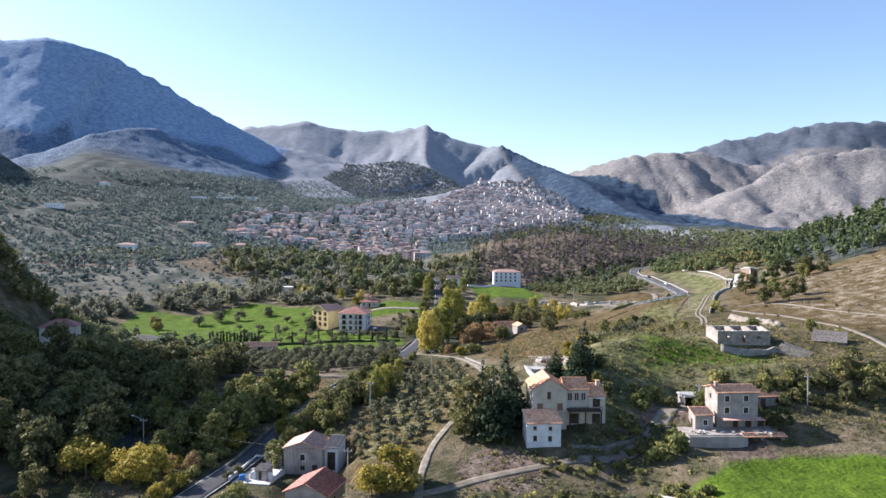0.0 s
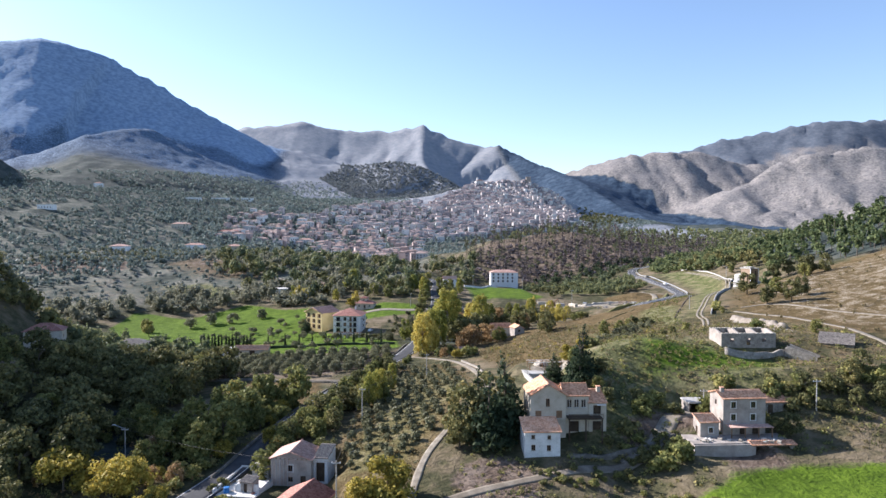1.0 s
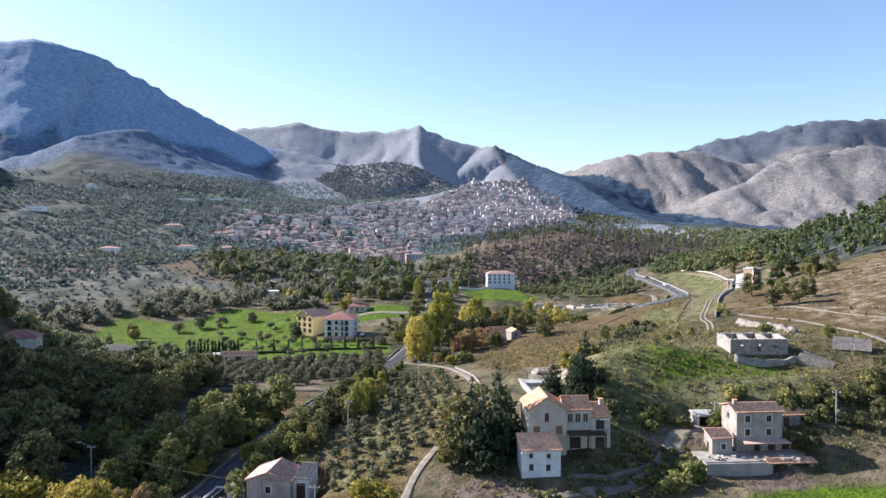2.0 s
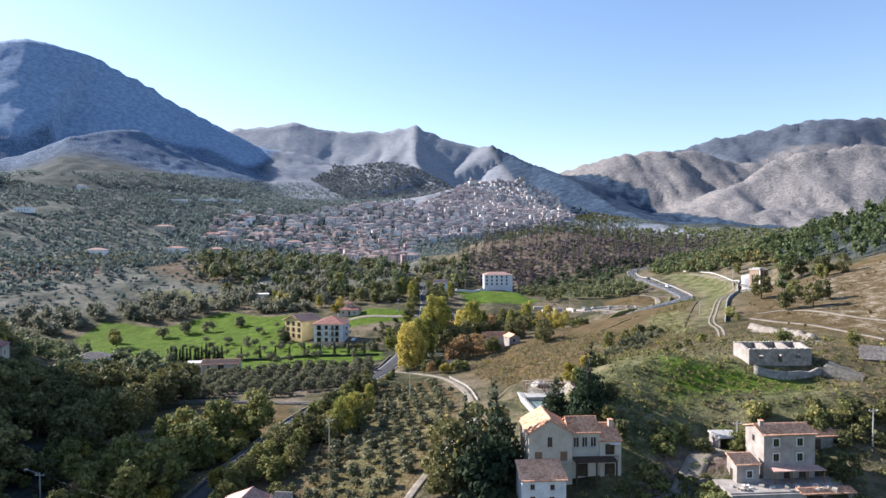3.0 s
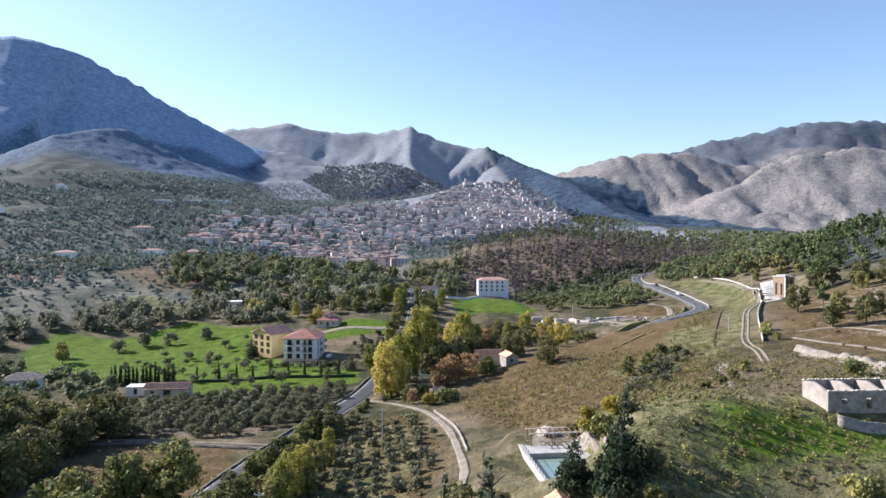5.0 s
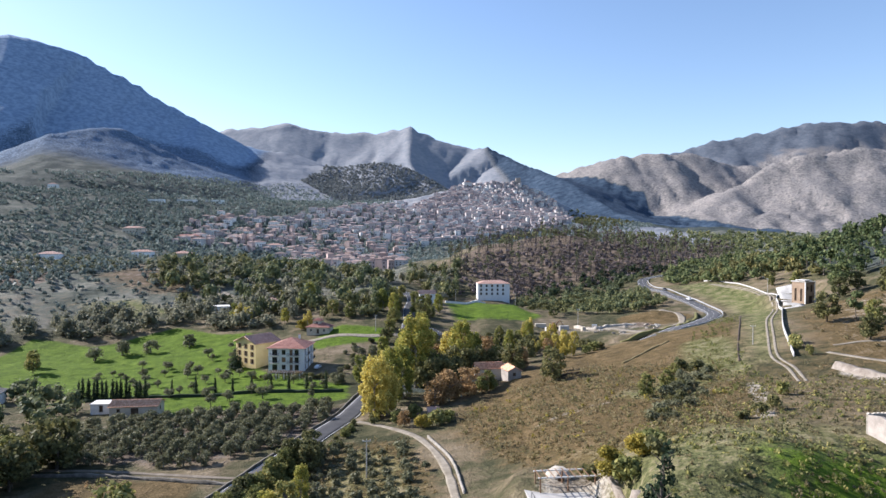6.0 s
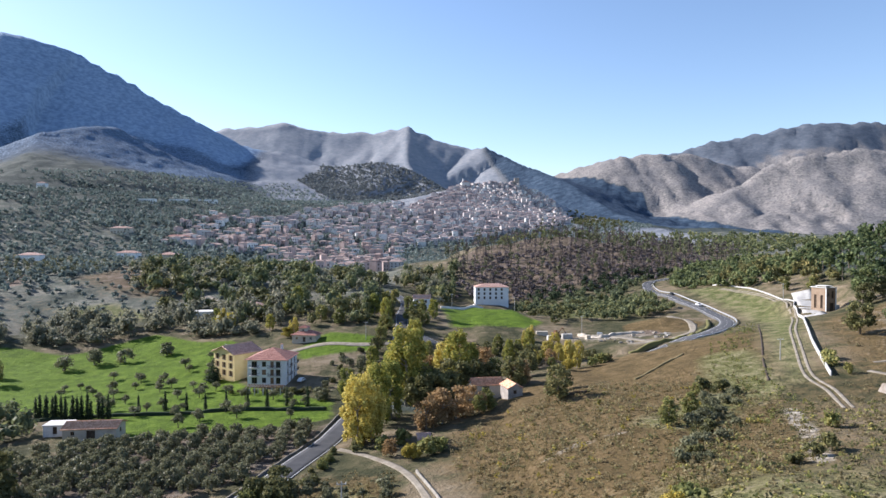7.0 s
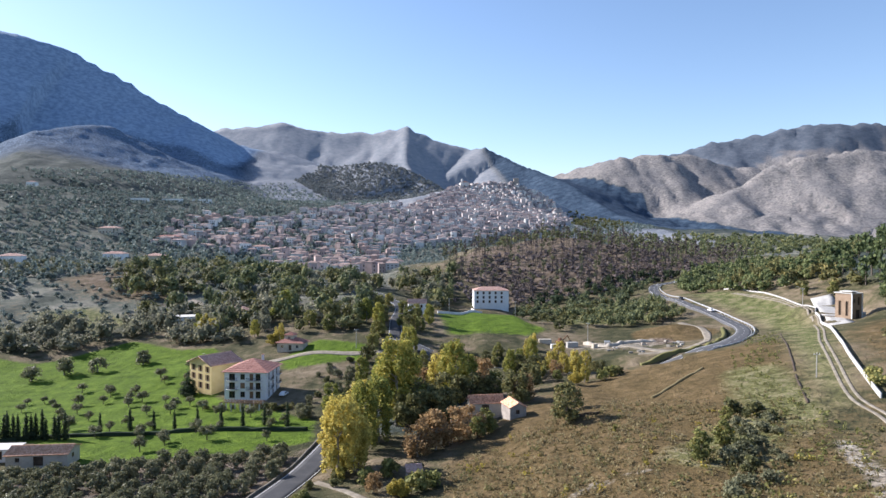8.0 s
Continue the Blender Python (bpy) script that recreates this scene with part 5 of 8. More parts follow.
part("deck", boxed((-9, 13, -2.1, 4.5, 2.2, 2.8)), STUCCO, garage)
part("side_wall", boxed((12.5, 13, -2.1, 4.5, -1.5, 2.2)), PALE_CONCRETE, garage)
part("back_wall", boxed((-8.5, 12.5, 3.6, 4.1, -1.5, 2.2)), DARK_WOOD, garage)
part("pier", boxed((7.6, 8.0, -2.1, 3.6, -1.5, 2.2)), CONCRETE, garage)
v, q = tile_slab(3.4, 13.3, 2.2, slope_frame(0, -3.1, 2.55, 0, 12))
part("tiled_edge", quick_mesh("tiled_edge", v, q, TILE_OLD), None, garage)
part("ramp", boxed((-12, -9, -2.0, 1.0, -1.5, 1.6), jitter=0.25), STONE, garage, "crumbling rubble end of the terrace")
for k in range(30):
    s = random.uniform(0.18, 0.45)
    bx, by = random.uniform(50.5, 66), random.uniform(132.6, 134.6)
    tagged(new("rubble_block", bm_mesh("rubble_block", boxed((-s, s, -s * 0.8, s * 0.8, -0.3, s * 0.9), jitter=0.12), random.choice([STONE, PALE_ROCK, PALE_CONCRETE]))), "loose pale rubble block on the terrace", "rubble", "rubble on the terrace").matrix_world = pose(bx, by, 3.0, 0, 0, random.uniform(0, 90))
shed = house("stone_shed", "low stone shed with a weathered tiled roof", 72.0, 147.0, on_ground(72, 147) - 1.2, 6, 7.4, 4.2, 2.3, STONE, TILE_OLD, "shed", rise=0.8, over=0.3, openings=[("f", 1.0, 2.2, 0, 1.9, "door"), ("f", 4.5, 5.4, 0.9, 1.8, "void")], category="shed")
carport = thing("carport", pose(55.2, 147.6, 5.2, 0, 0, 4) @ Matrix.Scale(0.78, 4), "open concrete carport with a flat slab roof", "carport")
part("roof", boxed((-2.9, 2.9, -2.8, 2.8, 2.6, 3.0)), CONCRETE, carport)
part("back_wall", boxed((-2.6, 2.6, 2.2, 2.5, -4, 2.7)), STUCCO, carport)
for sx in (-2.6, 2.3):
    part("side_wall", boxed((sx, sx + 0.3, -2.2, 2.2, -4, 2.7)), STUCCO, carport)

# the tall old house on the bank
old = house("old_house", "tall cream farmhouse with a weathered hipped roof", 22.0, 141.4, 1.5, 3, 7.2, 8.0, 9.3, CREAM, TILE_OLD, "gable", "y", 2.1, 0.35,
            openings=[("f", 3.1, 3.9, 7.0, 8.6, "plain"), ("f", 1.0, 2.2, 4.7, 6.2, "closed"), ("f", 5.2, 6.4, 4.7, 6.2, "closed"), ("r", 1.2, 2.1, 7.4, 8.8, "plain"), ("l", 3.4, 4.3, 6.8, 8.2, "plain")], foot=3)
house("old_house_wing", "grey wing of the old house with three dark windows", 28.0, 142.2, 2.0, 3, 4.9, 6.4, 8.3, CREAM, TILE_OLD, "gable", "x", 1.7, 0.25,
      [("f", 0.5, 1.5, 5.9, 7.6, "white"), ("f", 1.95, 2.95, 5.9, 7.6, "white"), ("f", 3.4, 4.4, 5.9, 7.6, "white"), ("f", 1.0, 3.0, 1.0, 3.2, "void")], foot=3)
end = house("old_house_end", "narrow end of the old house with a tiled lean-to roof", 32.3, 141.6, 2.0, 3, 3.6, 5.2, 6.9, CREAM, TILE_OLD, "shed", rise=1.5, over=0.2,
      openings=[("f", 0.9, 2.5, 4.6, 6.4, "void"), ("f", 0.8, 2.6, 1.0, 3.2, "void")], foot=3, chimney=(1.2, 1.6))
part("awning", boxed((-0.2, 1.5, -3.2, -2.6, 6.5, 6.6)), WHITE_PAINT, end, "small white awning sheet")
veranda = thing("veranda", pose(29.6, 137.6, 2.0, 0, 0, 3), "dark timber veranda in front of the old house wing", "veranda")
part("floor", boxed((-3.6, 3.4, -1.2, 1.5, 4.2, 4.4)), DARK_WOOD, veranda)
part("rail", boxed((-3.6, 3.4, -1.2, -1.12, 5.2, 5.28), *[(-3.6 + 0.35 * k, -3.55 + 0.35 * k, -1.19, -1.13, 4.4, 5.2) for k in range(21)]), DARK_WOOD, veranda)
for k in range(3):
    part("post", boxed((-3.5 + 3.3 * k, -3.25 + 3.3 * k, -1.15, -0.9, -2.0, 4.2)), DARK_WOOD, veranda)
house("white_annex", "whitewashed block with four small windows below the old house", 20.1, 134.2, 0.2, 3, 6.9, 5.4, 4.9, WHITEWASH, TILE_OLD, "shed", rise=1.3, over=0.25,
      openings=[("f", 1.3, 2.0, 3.6, 4.4, "plain"), ("f", 4.4, 5.1, 3.5, 4.3, "plain"), ("f", 1.3, 2.1, 1.4, 2.5, "plain"), ("f", 4.3, 5.1, 1.3, 2.4, "plain")], foot=2.5)

# the half-fallen house and its red-roofed neighbour by the road
za = -8.0
half = house("stone_house", "old stone house with a partly fallen tiled roof", -29.2, 141.5, za, -6, 8.4, 7.2, 5.4, STUCCO, TILE_PINK, "gable", "y", 1.5, 0.3,
             [("f", 3.6, 4.6, 2.9, 4.2, "trim"), ("f", 3.6, 4.6, 0.8, 1.8, "plain"), ("f", 6.2, 7.3, 0, 2.1, "door"), ("l", 3.0, 3.8, 3.0, 4.0, "plain")], sag=0.12, foot=2)
part("bare_rafters", boxed(*[(-4.0 + 0.9 * k, -3.88 + 0.9 * k, -3.8, -3.6, 5.4, 5.6) for k in range(9)]), BROWN_WOOD, half, "bare rafter ends under the broken eave")
for k in range(5):
    part("buttress", boxed((-3.9 + 0.8 * k, -3.76 + 0.8 * k, -3.75, -3.6, 0, 5.3)), CONCRETE, half)
house("lean_barn", "roofless whitewashed barn wall beside the stone house", -23.5, 142.0, za + 0.2, -6, 3.0, 6.0, 5.0, WHITEWASH, TILE_GREY, "shed", rise=1.0, over=0.1, openings=[("f", 0.6, 2.4, 0.2, 4.2, "void")], foot=2, category="barn")
house("red_roof_house", "low house with a bright red clay-tile roof", -24.4, 125.6, za - 1.0, -14, 8.6, 8.4, 3.4, STUCCO, TILE_RED, "gable", "y", 1.9, 0.4,
      [("f", 3.6, 4.6, 0, 2.1, "door"), ("f", 6.0, 7.0, 1.0, 2.1, "plain"), ("r", 3.0, 4.0, 1.0, 2.1, "plain")], foot=2, sag=0.1)
yard = thing("courtyard", pose(-37.2, 136.5, on_ground(-37, 136.5) + 0.25, 0, 0, -8), "pale concrete courtyard in front of the stone house", "courtyard")
part("slab", boxed((-4.6, 3.6, -6.5, 6.0, -1.2, 0.0)), PALE_CONCRETE, yard)
part("parapet", boxed((-4.9, -4.6, -6.5, 6.0, -1.2, 1.1), (-4.9, 3.6, 6.0, 6.3, -1.2, 1.3)), PALE_CONCRETE, yard)
zy = on_ground(-37, 136.5) + 0.25
house("yard_hut", "tiny rendered yard hut with a grey sheet roof", -36.5, 133.0, zy, -20, 2.8, 2.2, 1.9, STUCCO, TILE_GREY, "shed", rise=0.5, over=0.15, openings=[("f", 0.9, 1.7, 0, 1.7, "door")], category="hut", foot=0.5)
house("yard_store", "small rendered store with a flat slab roof", -36.0, 140.5, zy, -8, 3.4, 2.4, 2.3, CONCRETE, CONCRETE, "flat", over=0.15, openings=[("f", 1.2, 2.1, 0, 2.0, "door")], category="store", foot=0.5)
# barrel shape added for a blue thing of unclear kind
tagged(new("blue_barrel", bm_mesh("blue_barrel", rodded(((0, 0, 0), (0, 0, 1.0), 0.6, 0.55), ((0, 0, 1.0), (0, 0, 1.06), 0.62, 0.5), sides=14), BLUE_TARP)), "blue plastic barrel set for an unclear blue thing", "water butt").matrix_world = pose(-40.6, 132.0, zy)

for k in range(26):
    s = random.uniform(0.15, 0.5)
    bx, by = random.uniform(-40.6, -34.2), random.uniform(130.5, 141.5)
    tagged(new("rubble_block", bm_mesh("rubble_block", boxed((-s, s, -s * 0.7, s * 0.7, -0.2, s * 0.8), jitter=0.1), random.choice([PALE_ROCK, PALE_CONCRETE, STONE, TILE_RED]))), "loose pale rubble heaped in the courtyard", "rubble", "rubble in the courtyard").matrix_world = pose(bx, by, zy + 0.02, 0, 0, random.uniform(0, 90))
part("low_wall", boxed((-1.0, 3.4, -4.2, -3.9, 0, 1.5), (-1.3, -1.0, -4.2, 0.5, 0, 1.3)), WHITEWASH, yard, "whitewashed yard wall")
part("upper_step", boxed((0.2, 3.4, -3.6, 1.0, 0, 0.45)), PALE_CONCRETE, yard)

# the roofless ruin on the hill
zr = on_ground(79, 179) + 0.1
ruin = thing("ruin", pose(79.8, 180.6, zr - 0.1, 0, 0, 3) @ Matrix.Scale(0.9, 4), "roofless pale stone barn with three open bays", "ruin")
# outer walls in darker stone for their shade, lit cross walls in lighter stucco
part("front_wall", wall_panel(16, -2, 3.6, 0.5, [(2.6, 3.8, 1.2, 2.2), (7.4, 8.6, 0.2, 2.3), (12.0, 13.2, 1.2, 2.2)], pose(-8, -4.0, 0)), STONE, ruin)
part("back_wall", boxed((-8, 8, 3.6, 4.0, -2, 4.1)), STONE, ruin)
for k, x in enumerate((-8, -2.75, 2.55, 7.5)):
    bm = bmesh.new()
    a = [bm.verts.new((x + e, yy, zz)) for e in (0, 0.5) for yy, zz in ((-3.5, -2), (3.6, -2), (3.6, 4.0), (0.6, 4.5), (-3.5, 3.5))]
    bm.faces.new(a[:5][::-1])
    bm.faces.new(a[5:])
    for j in range(5):
        bm.faces.new((a[j], a[(j + 1) % 5], a[5 + (j + 1) % 5], a[5 + j]))
    part("cross_wall", bm, STUCCO, ruin)
for y0, y1, top in ((-4.02, -3.5, 3.6), (3.58, 4.02, 4.1)):
    bm = bmesh.new()
    xs = [-8 + 16 * k / 60 for k in range(61)]
    zs = [top + random.uniform(0.04, 0.26) for k in xs]
    rows = [[bm.verts.new((x, y, z)) for x, z in zip(xs, zz)] for y, zz in ((y0, [top - 0.05] * 61), (y0, zs), (y1, zs), (y1, [top - 0.05] * 61))]
    for a, b in zip(rows, rows[1:]):
        for k in range(60):
            bm.faces.new((a[k], a[k + 1], b[k + 1], b[k]))
    for k in (0, 60):
        bm.faces.new([r[k] for r in rows])
    part("broken_coping", bm, PALE_ROCK, ruin)
low_wall("wall_ruin_yard", [(72, 172.5), (78, 171.5), (84, 172.5), (89, 174)], 0.6, 1.4, STONE, "broken dry-stone wall in front of the ruin", rough=0.45)
zr2 = on_ground(92, 172) - 0.2
# low roofed block set for a dark slab of unclear kind
house("fallen_shed", "low stone base under a sagging grey tiled slope", 105, 181, on_ground(105, 181) - 0.8, -32, 8, 6.5, 1.0, OLD_STONE, TILE_GREY, "shed", rise=2.0, over=0.2,
      openings=[], category="shed", foot=1.5, sag=0.15)
frag = thing("ruined_hut", pose(91.5, 172.0, zr2, 0, 0, 53), "two leaning wall stumps of a ruined hut", "ruin")
for x in (-2.2, 1.4):
    bm = bmesh.new()
    a = [bm.verts.new((x + e, yy, zz)) for e in (0, 0.5) for yy, zz in ((-3.4, -1.5), (3.4, -1.5), (3.4, 2.9), (-3.4, 0.7))]
    bm.faces.new(a[:4][::-1])
    bm.faces.new(a[4:])
    for j in range(4):
        bm.faces.new((a[j], a[(j + 1) % 4], a[4 + (j + 1) % 4], a[4 + j]))
    part("wall_stump", bm, STONE, frag)
part("back_wall", boxed((-2.2, 1.9, 3.4, 3.9, -1.5, 2.2)), STONE, frag)

# the swimming pool with its little dome
zp = 5.8
pool = thing("swimming_pool", pose(27.8, 176.0, zp, 0, 0, 6), "white raised swimming pool with pale green water", "pool")
part("basin_wall", boxed((-4.6, -4.0, -8, 8, -5, 0.25), (4.0, 4.6, -8, 8, -5, 0.25), (-4.0, 4.0, -8, -7.4, -5, 0.25), (-4.0, 4.0, 4.6, 8, -5, 0.25)), CONCRETE, pool)
part("basin_floor", boxed((-4.0, 4.0, -7.4, 4.6, -1.8, -1.5)), WHITE_PAINT, pool)
part("water", boxed((-3.98, 3.98, -7.38, 4.58, -1.5, -0.55)), POOL_WATER, pool)
part("rail", rodded(*[((-4.4, -7.8 + 1.6 * k, 0.25), (-4.4, -7.8 + 1.6 * k, 1.25), 0.04, 0.04) for k in range(10)], ((-4.4, -7.8, 1.25), (-4.4, 6.6, 1.25), 0.04, 0.04)), IRON, pool)
part("terrace", boxed((-4.6, 8.5, 8, 14, -4, 0.2), (4.6, 8.5, -6, 8, -4, 0.1)), CONCRETE, pool)
arbour = thing("arbour", pose(28.4, 186.5, zp + 0.2, 0, 0, 6), "open timber arbour between the pool and the dome", "arbour")
for sx in (-4.2, 0.0, 4.2):
    for sy in (-1.5, 1.5):
        part("post", boxed((sx - 0.09, sx + 0.09, sy - 0.09, sy + 0.09, -0.3, 2.1)), BROWN_WOOD, arbour)
for sy in (-1.5, 1.5):
    part("beam", boxed((-4.5, 4.5, sy - 0.08, sy + 0.08, 2.1, 2.28)), TRIM_WHITE, arbour)
for k in range(9):
    part("rafter", boxed((-4.3 + 1.06 * k, -4.2 + 1.06 * k, -1.9, 1.9, 2.28, 2.38)), BROWN_WOOD, arbour)
# a rounded whitish mound; the oven mouth and plinth are added to it
dome = thing("dome_oven", pose(28.2, 191.0, zp + 0.1), "rounded whitish mound behind the pool", "oven")
bm = bmesh.new()
bmesh.ops.create_icosphere(bm, subdivisions=3, radius=2.1)
for v in bm.verts:
    v.co *= 1 + 0.07 * math.sin(5 * v.co.x + 3 * v.co.y) * math.cos(4 * v.co.z + 2 * v.co.x)
    v.co.z *= 0.82
bmesh.ops.delete(bm, geom=[v for v in bm.verts if v.co.z < -0.3], context="VERTS")
part("dome", bm, PALE_ROCK, dome)
part("plinth", boxed((-2.8, 2.8, -2.6, 2.6, -1.5, 0.0)), CONCRETE, dome)
part("mouth", boxed((-0.5, 0.5, -2.45, -2.1, 0.15, 0.95)), DARK_WOOD, dome)
low_wall("bank_pool", [(33, 164), (34.5, 171), (35, 180), (34, 187)], 1.4, 0.5, PALE_EARTH, "pale cut bank round the pool terrace", "bank", rough=0.7)

# the hotel and its yellow neighbour in the meadow
def balcony(parent, m, x0, x1, z):
    b = part("balcony", boxed((x0, x1, -1.3, 0.0, z - 0.18, z), m=m), PALE_CONCRETE, parent)
    part("railing", boxed((x0, x1, -1.3, -1.25, z + 0.95, z + 1.02), *[(x0 + 0.22 * k, x0 + 0.22 * k + 0.05, -1.29, -1.25, z, z + 0.95) for k in range(int((x1 - x0) / 0.22) + 1)],
                          (x0, x0 + 0.05, -1.25, 0, z + 0.95, z + 1.02), (x1 - 0.05, x1, -1.25, 0, z + 0.95, z + 1.02), m=m), IRON, b)


zh = -8.6
ops = []
for k, z in enumerate((0.5, 3.4, 6.3)):
    ops += [("f", 1.5, 3.5, z, z + 2.2, "plain"), ("f", 5.3, 6.8, z + 0.3, z + 2.1, "closed" if k == 1 else "plain"), ("f", 8.4, 9.6, z, z + 2.2, "closed"), ("f", 10.4, 12.0, z, z + 2.2, "plain"),
            ("r", 2.2, 3.4, z, z + 2.1, "plain"), ("r", 6.4, 7.6, z, z + 2.1, "closed"), ("r", 10.6, 11.8, z, z + 2.1, "plain"), ("l", 3, 4.2, z + 0.6, z + 2, "plain")]
hotel = house("apartment_block", "white three-storey apartment block with balconies and red hipped roof", -49.2, 352.5, zh, -4, 14.0, 14.5, 9.3, WHITE_PAINT, TILE_RED, "hip", rise=2.9, over=0.9, openings=ops, category="building", foot=2, chimney=(2.5, 3.0))
for face, spans in (("f", ((0.8, 4.6), (7.6, 12.6))), ("r", ((1.4, 4.2), (9.8, 12.6)))):
    for u0, u1 in spans:
        for z in (3.4, 6.3):
            balcony(hotel, face_frame(face, 14.0, 14.5), u0, u1, z)
yl = [("f", 1.8 + 4.2 * k, 3.0 + 4.2 * k, z, z + 2.0, "shutters") for k in range(3) for z in (0.4, 3.3, 6.2)] + [("l", 3.0 + 5 * k, 4.2 + 5 * k, z + 0.6, z + 2, "plain") for k in range(2) for z in (3.3, 6.2)]
house("yellow_house", "ochre three-storey house with balconies and a tiled gable roof", -66.0, 365.0, -8.4, -38, 13.0, 12.0, 8.9, OCHRE, TILE_PINK, "gable", "y", 2.4, 0.8, yl, category="building", foot=2)
pergola = thing("pergola", pose(-47.5, 334, on_ground(-47.5, 334), 0, 0, -6), "low timber pergola on pale posts in the hotel garden", "pergola")
for k in range(5):
    for sy in (-1.6, 1.6):
        part("post", boxed((-6.1 + 3 * k, -5.8 + 3 * k, sy - 0.15, sy + 0.15, -0.5, 2.5)), PALE_CONCRETE, pergola)
for sy in (-1.6, 1.6):
    part("beam", boxed((-6.6, 6.8, sy - 0.1, sy + 0.1, 2.5, 2.7)), BROWN_WOOD, pergola)
for k in range(14):
    part("rafter", boxed((-6.2 + 0.95 * k, -6.08 + 0.95 * k, -2.1, 2.1, 2.7, 2.82)), BROWN_WOOD, pergola)
house("lodge", "small cream lodge with a low red roof behind the apartments", -47.5, 408, on_ground(-47.5, 408), -8, 11, 7, 3.2, CREAM, TILE_RED, "hip", rise=1.6, over=0.7,
      openings=[("f", 1.5, 2.7, 0.9, 2.2, "white"), ("f", 5.0, 6.2, 0, 2.2, "door"), ("f", 8.0, 9.2, 0.9, 2.2, "white")], foot=1)
house("lodge_turret", "little square upper room of the lodge with red roof", -48.5, 409, on_ground(-47.5, 408) + 3.4, -8, 4, 4, 2.6, CREAM, TILE_RED, "hip", rise=1.0, over=0.4, openings=[("f", 1.5, 2.5, 0.9, 2.0, "white")], foot=0.4)
house("long_shed", "long low shed with a faded red tiled roof by the meadow", -80.6, 285.5, -8.6, 6, 13.5, 7.0, 2.6, CREAM, TILE_OLD, "gable", "x", 1.1, 0.4,
      [("f", 2, 3, 1.0, 2.0, "plain"), ("f", 6, 8.2, 0, 2.2, "door"), ("r", 2.5, 3.8, 0.9, 2.0, "plain")], category="shed", foot=1.5)
house("meadow_annex", "flat-roofed white annex beside the long shed", -93, 291, -9.3, 6, 6.5, 5, 2.2, WHITEWASH, PALE_CONCRETE, "flat", over=0.2, openings=[("f", 2.5, 3.6, 0, 2.0, "door")], category="shed")
house("white_cottage", "low white cottage with a weathered grey roof among trees", -141, 306, on_ground(-141, 306) + 0.2, 14, 12, 8, 3.2, WHITEWASH, TILE_GREY, "hip", rise=1.9, over=0.5,
      openings=[("f", 2, 3.1, 1.0, 2.2, "plain"), ("f", 7, 8.1, 1.0, 2.2, "plain")], category="cottage")
house("wood_house", "cream house with a red tiled roof in the dark wood", -143, 243, on_ground(-143, 243) + 2.4, 20, 12, 9, 5.6, CREAM, TILE_RED, "hip", rise=2.2, over=0.5,
      openings=[("f", 1.6, 2.7, 2.6, 3.9, "plain"), ("f", 5.8, 6.9, 2.6, 3.9, "plain"), ("r", 3, 4, 2.6, 3.8, "plain")], foot=3)
house("field_cottage", "small white cottage with a faded tiled roof at the field edge", 32.8, 298.5, -1.0, 14, 4.4, 6.5, 2.6, STUCCO, TILE_OLD, "gable", "y", 1.1, 0.3, [("f", 1.6, 2.6, 0.9, 2.0, "plain"), ("r", 2, 3, 0.9, 2.0, "plain")], foot=1.5, category="cottage")
house("field_barn", "long barn with a faded tiled roof behind the poplars", 26.0, 305.5, -1.8, 8, 9, 5, 2.6, CREAM, TILE_OLD, "gable", "x", 1.5, 0.3, [("f", 3, 5, 0, 2.2, "door")], foot=1.5, category="barn")
house("well_hut", "tiny tiled pump hut among the roadside bushes", 8.2, 258, on_ground(8.2, 258), 10, 3, 2.6, 1.8, STUCCO, TILE_PINK, "shed", rise=0.6, over=0.2, openings=[("f", 1.0, 1.8, 0, 1.6, "door")], category="hut")

fw = [("f", 1.6 + 3.9 * k, 2.9 + 3.9 * k, z, z + 1.7, "plain") for k in range(5) for z in (0.6, 3.4, 6.2)] + [("l", 2 + 4 * k, 3.2 + 4 * k, z, z + 1.6, "plain") for k in range(2) for z in (0.6, 3.4, 6.2)]
house("pale_block", "pale three-storey block with a pinkish roof below the pines", 49.2, 562, on_ground(49, 556) + 3.4, 2, 22.5, 12, 8.6, WHITE_PAINT, TILE_PINK, "hip", rise=2.0, over=0.5, openings=fw, category="building", foot=7)
house("lane_house", "small white house at the end of the lane", 3.5, 468, on_ground(3.5, 465), 4, 9, 8, 5.4, WHITE_PAINT, TILE_PINK, "gable", "x", 1.5, 0.4,
      [("f", 1.5, 2.6, 3.2, 4.6, "plain"), ("f", 6, 7.1, 3.2, 4.6, "plain"), ("f", 1.5, 2.6, 0.6, 2.0, "plain"), ("f", 5.6, 6.8, 0, 2.1, "door")])

# the tan building on its concrete platform
zc = on_ground(172, 386)
chapel = house("chapel", "tall tan plaster chapel with white corner posts and stepped slab roof", 174.0, 384, zc, 20, 5.6, 7.0, 9.6, TAN_BRICK, PALE_CONCRETE, "flat", over=0.35,
               openings=[("f", 2.3, 4.6, 0, 3.4, "void"), ("f", 1.0, 2.0, 6.2, 7.6, "void"), ("f", 3.2, 4.6, 5.2, 8.4, "void"), ("l", 1.4, 2.6, 1.0, 6.6, "void"), ("l", 4.4, 5.6, 1.0, 6.6, "void")], category="chapel", foot=2)
part("upper_slab", boxed((-3.4, 0.6, -3.9, 1.2, 10.3, 10.6)), PALE_CONCRETE, chapel, "raised white roof slab")
part("upper_block", boxed((-2.6, 0.2, -3.0, 0.8, 9.9, 10.3)), TAN_BRICK, chapel)
for sx in (-2.95, 2.6):
    part("corner_post", boxed((sx, sx + 0.35, -3.75, -3.4, 0, 9.6)), WHITE_PAINT, chapel, "white corner post")
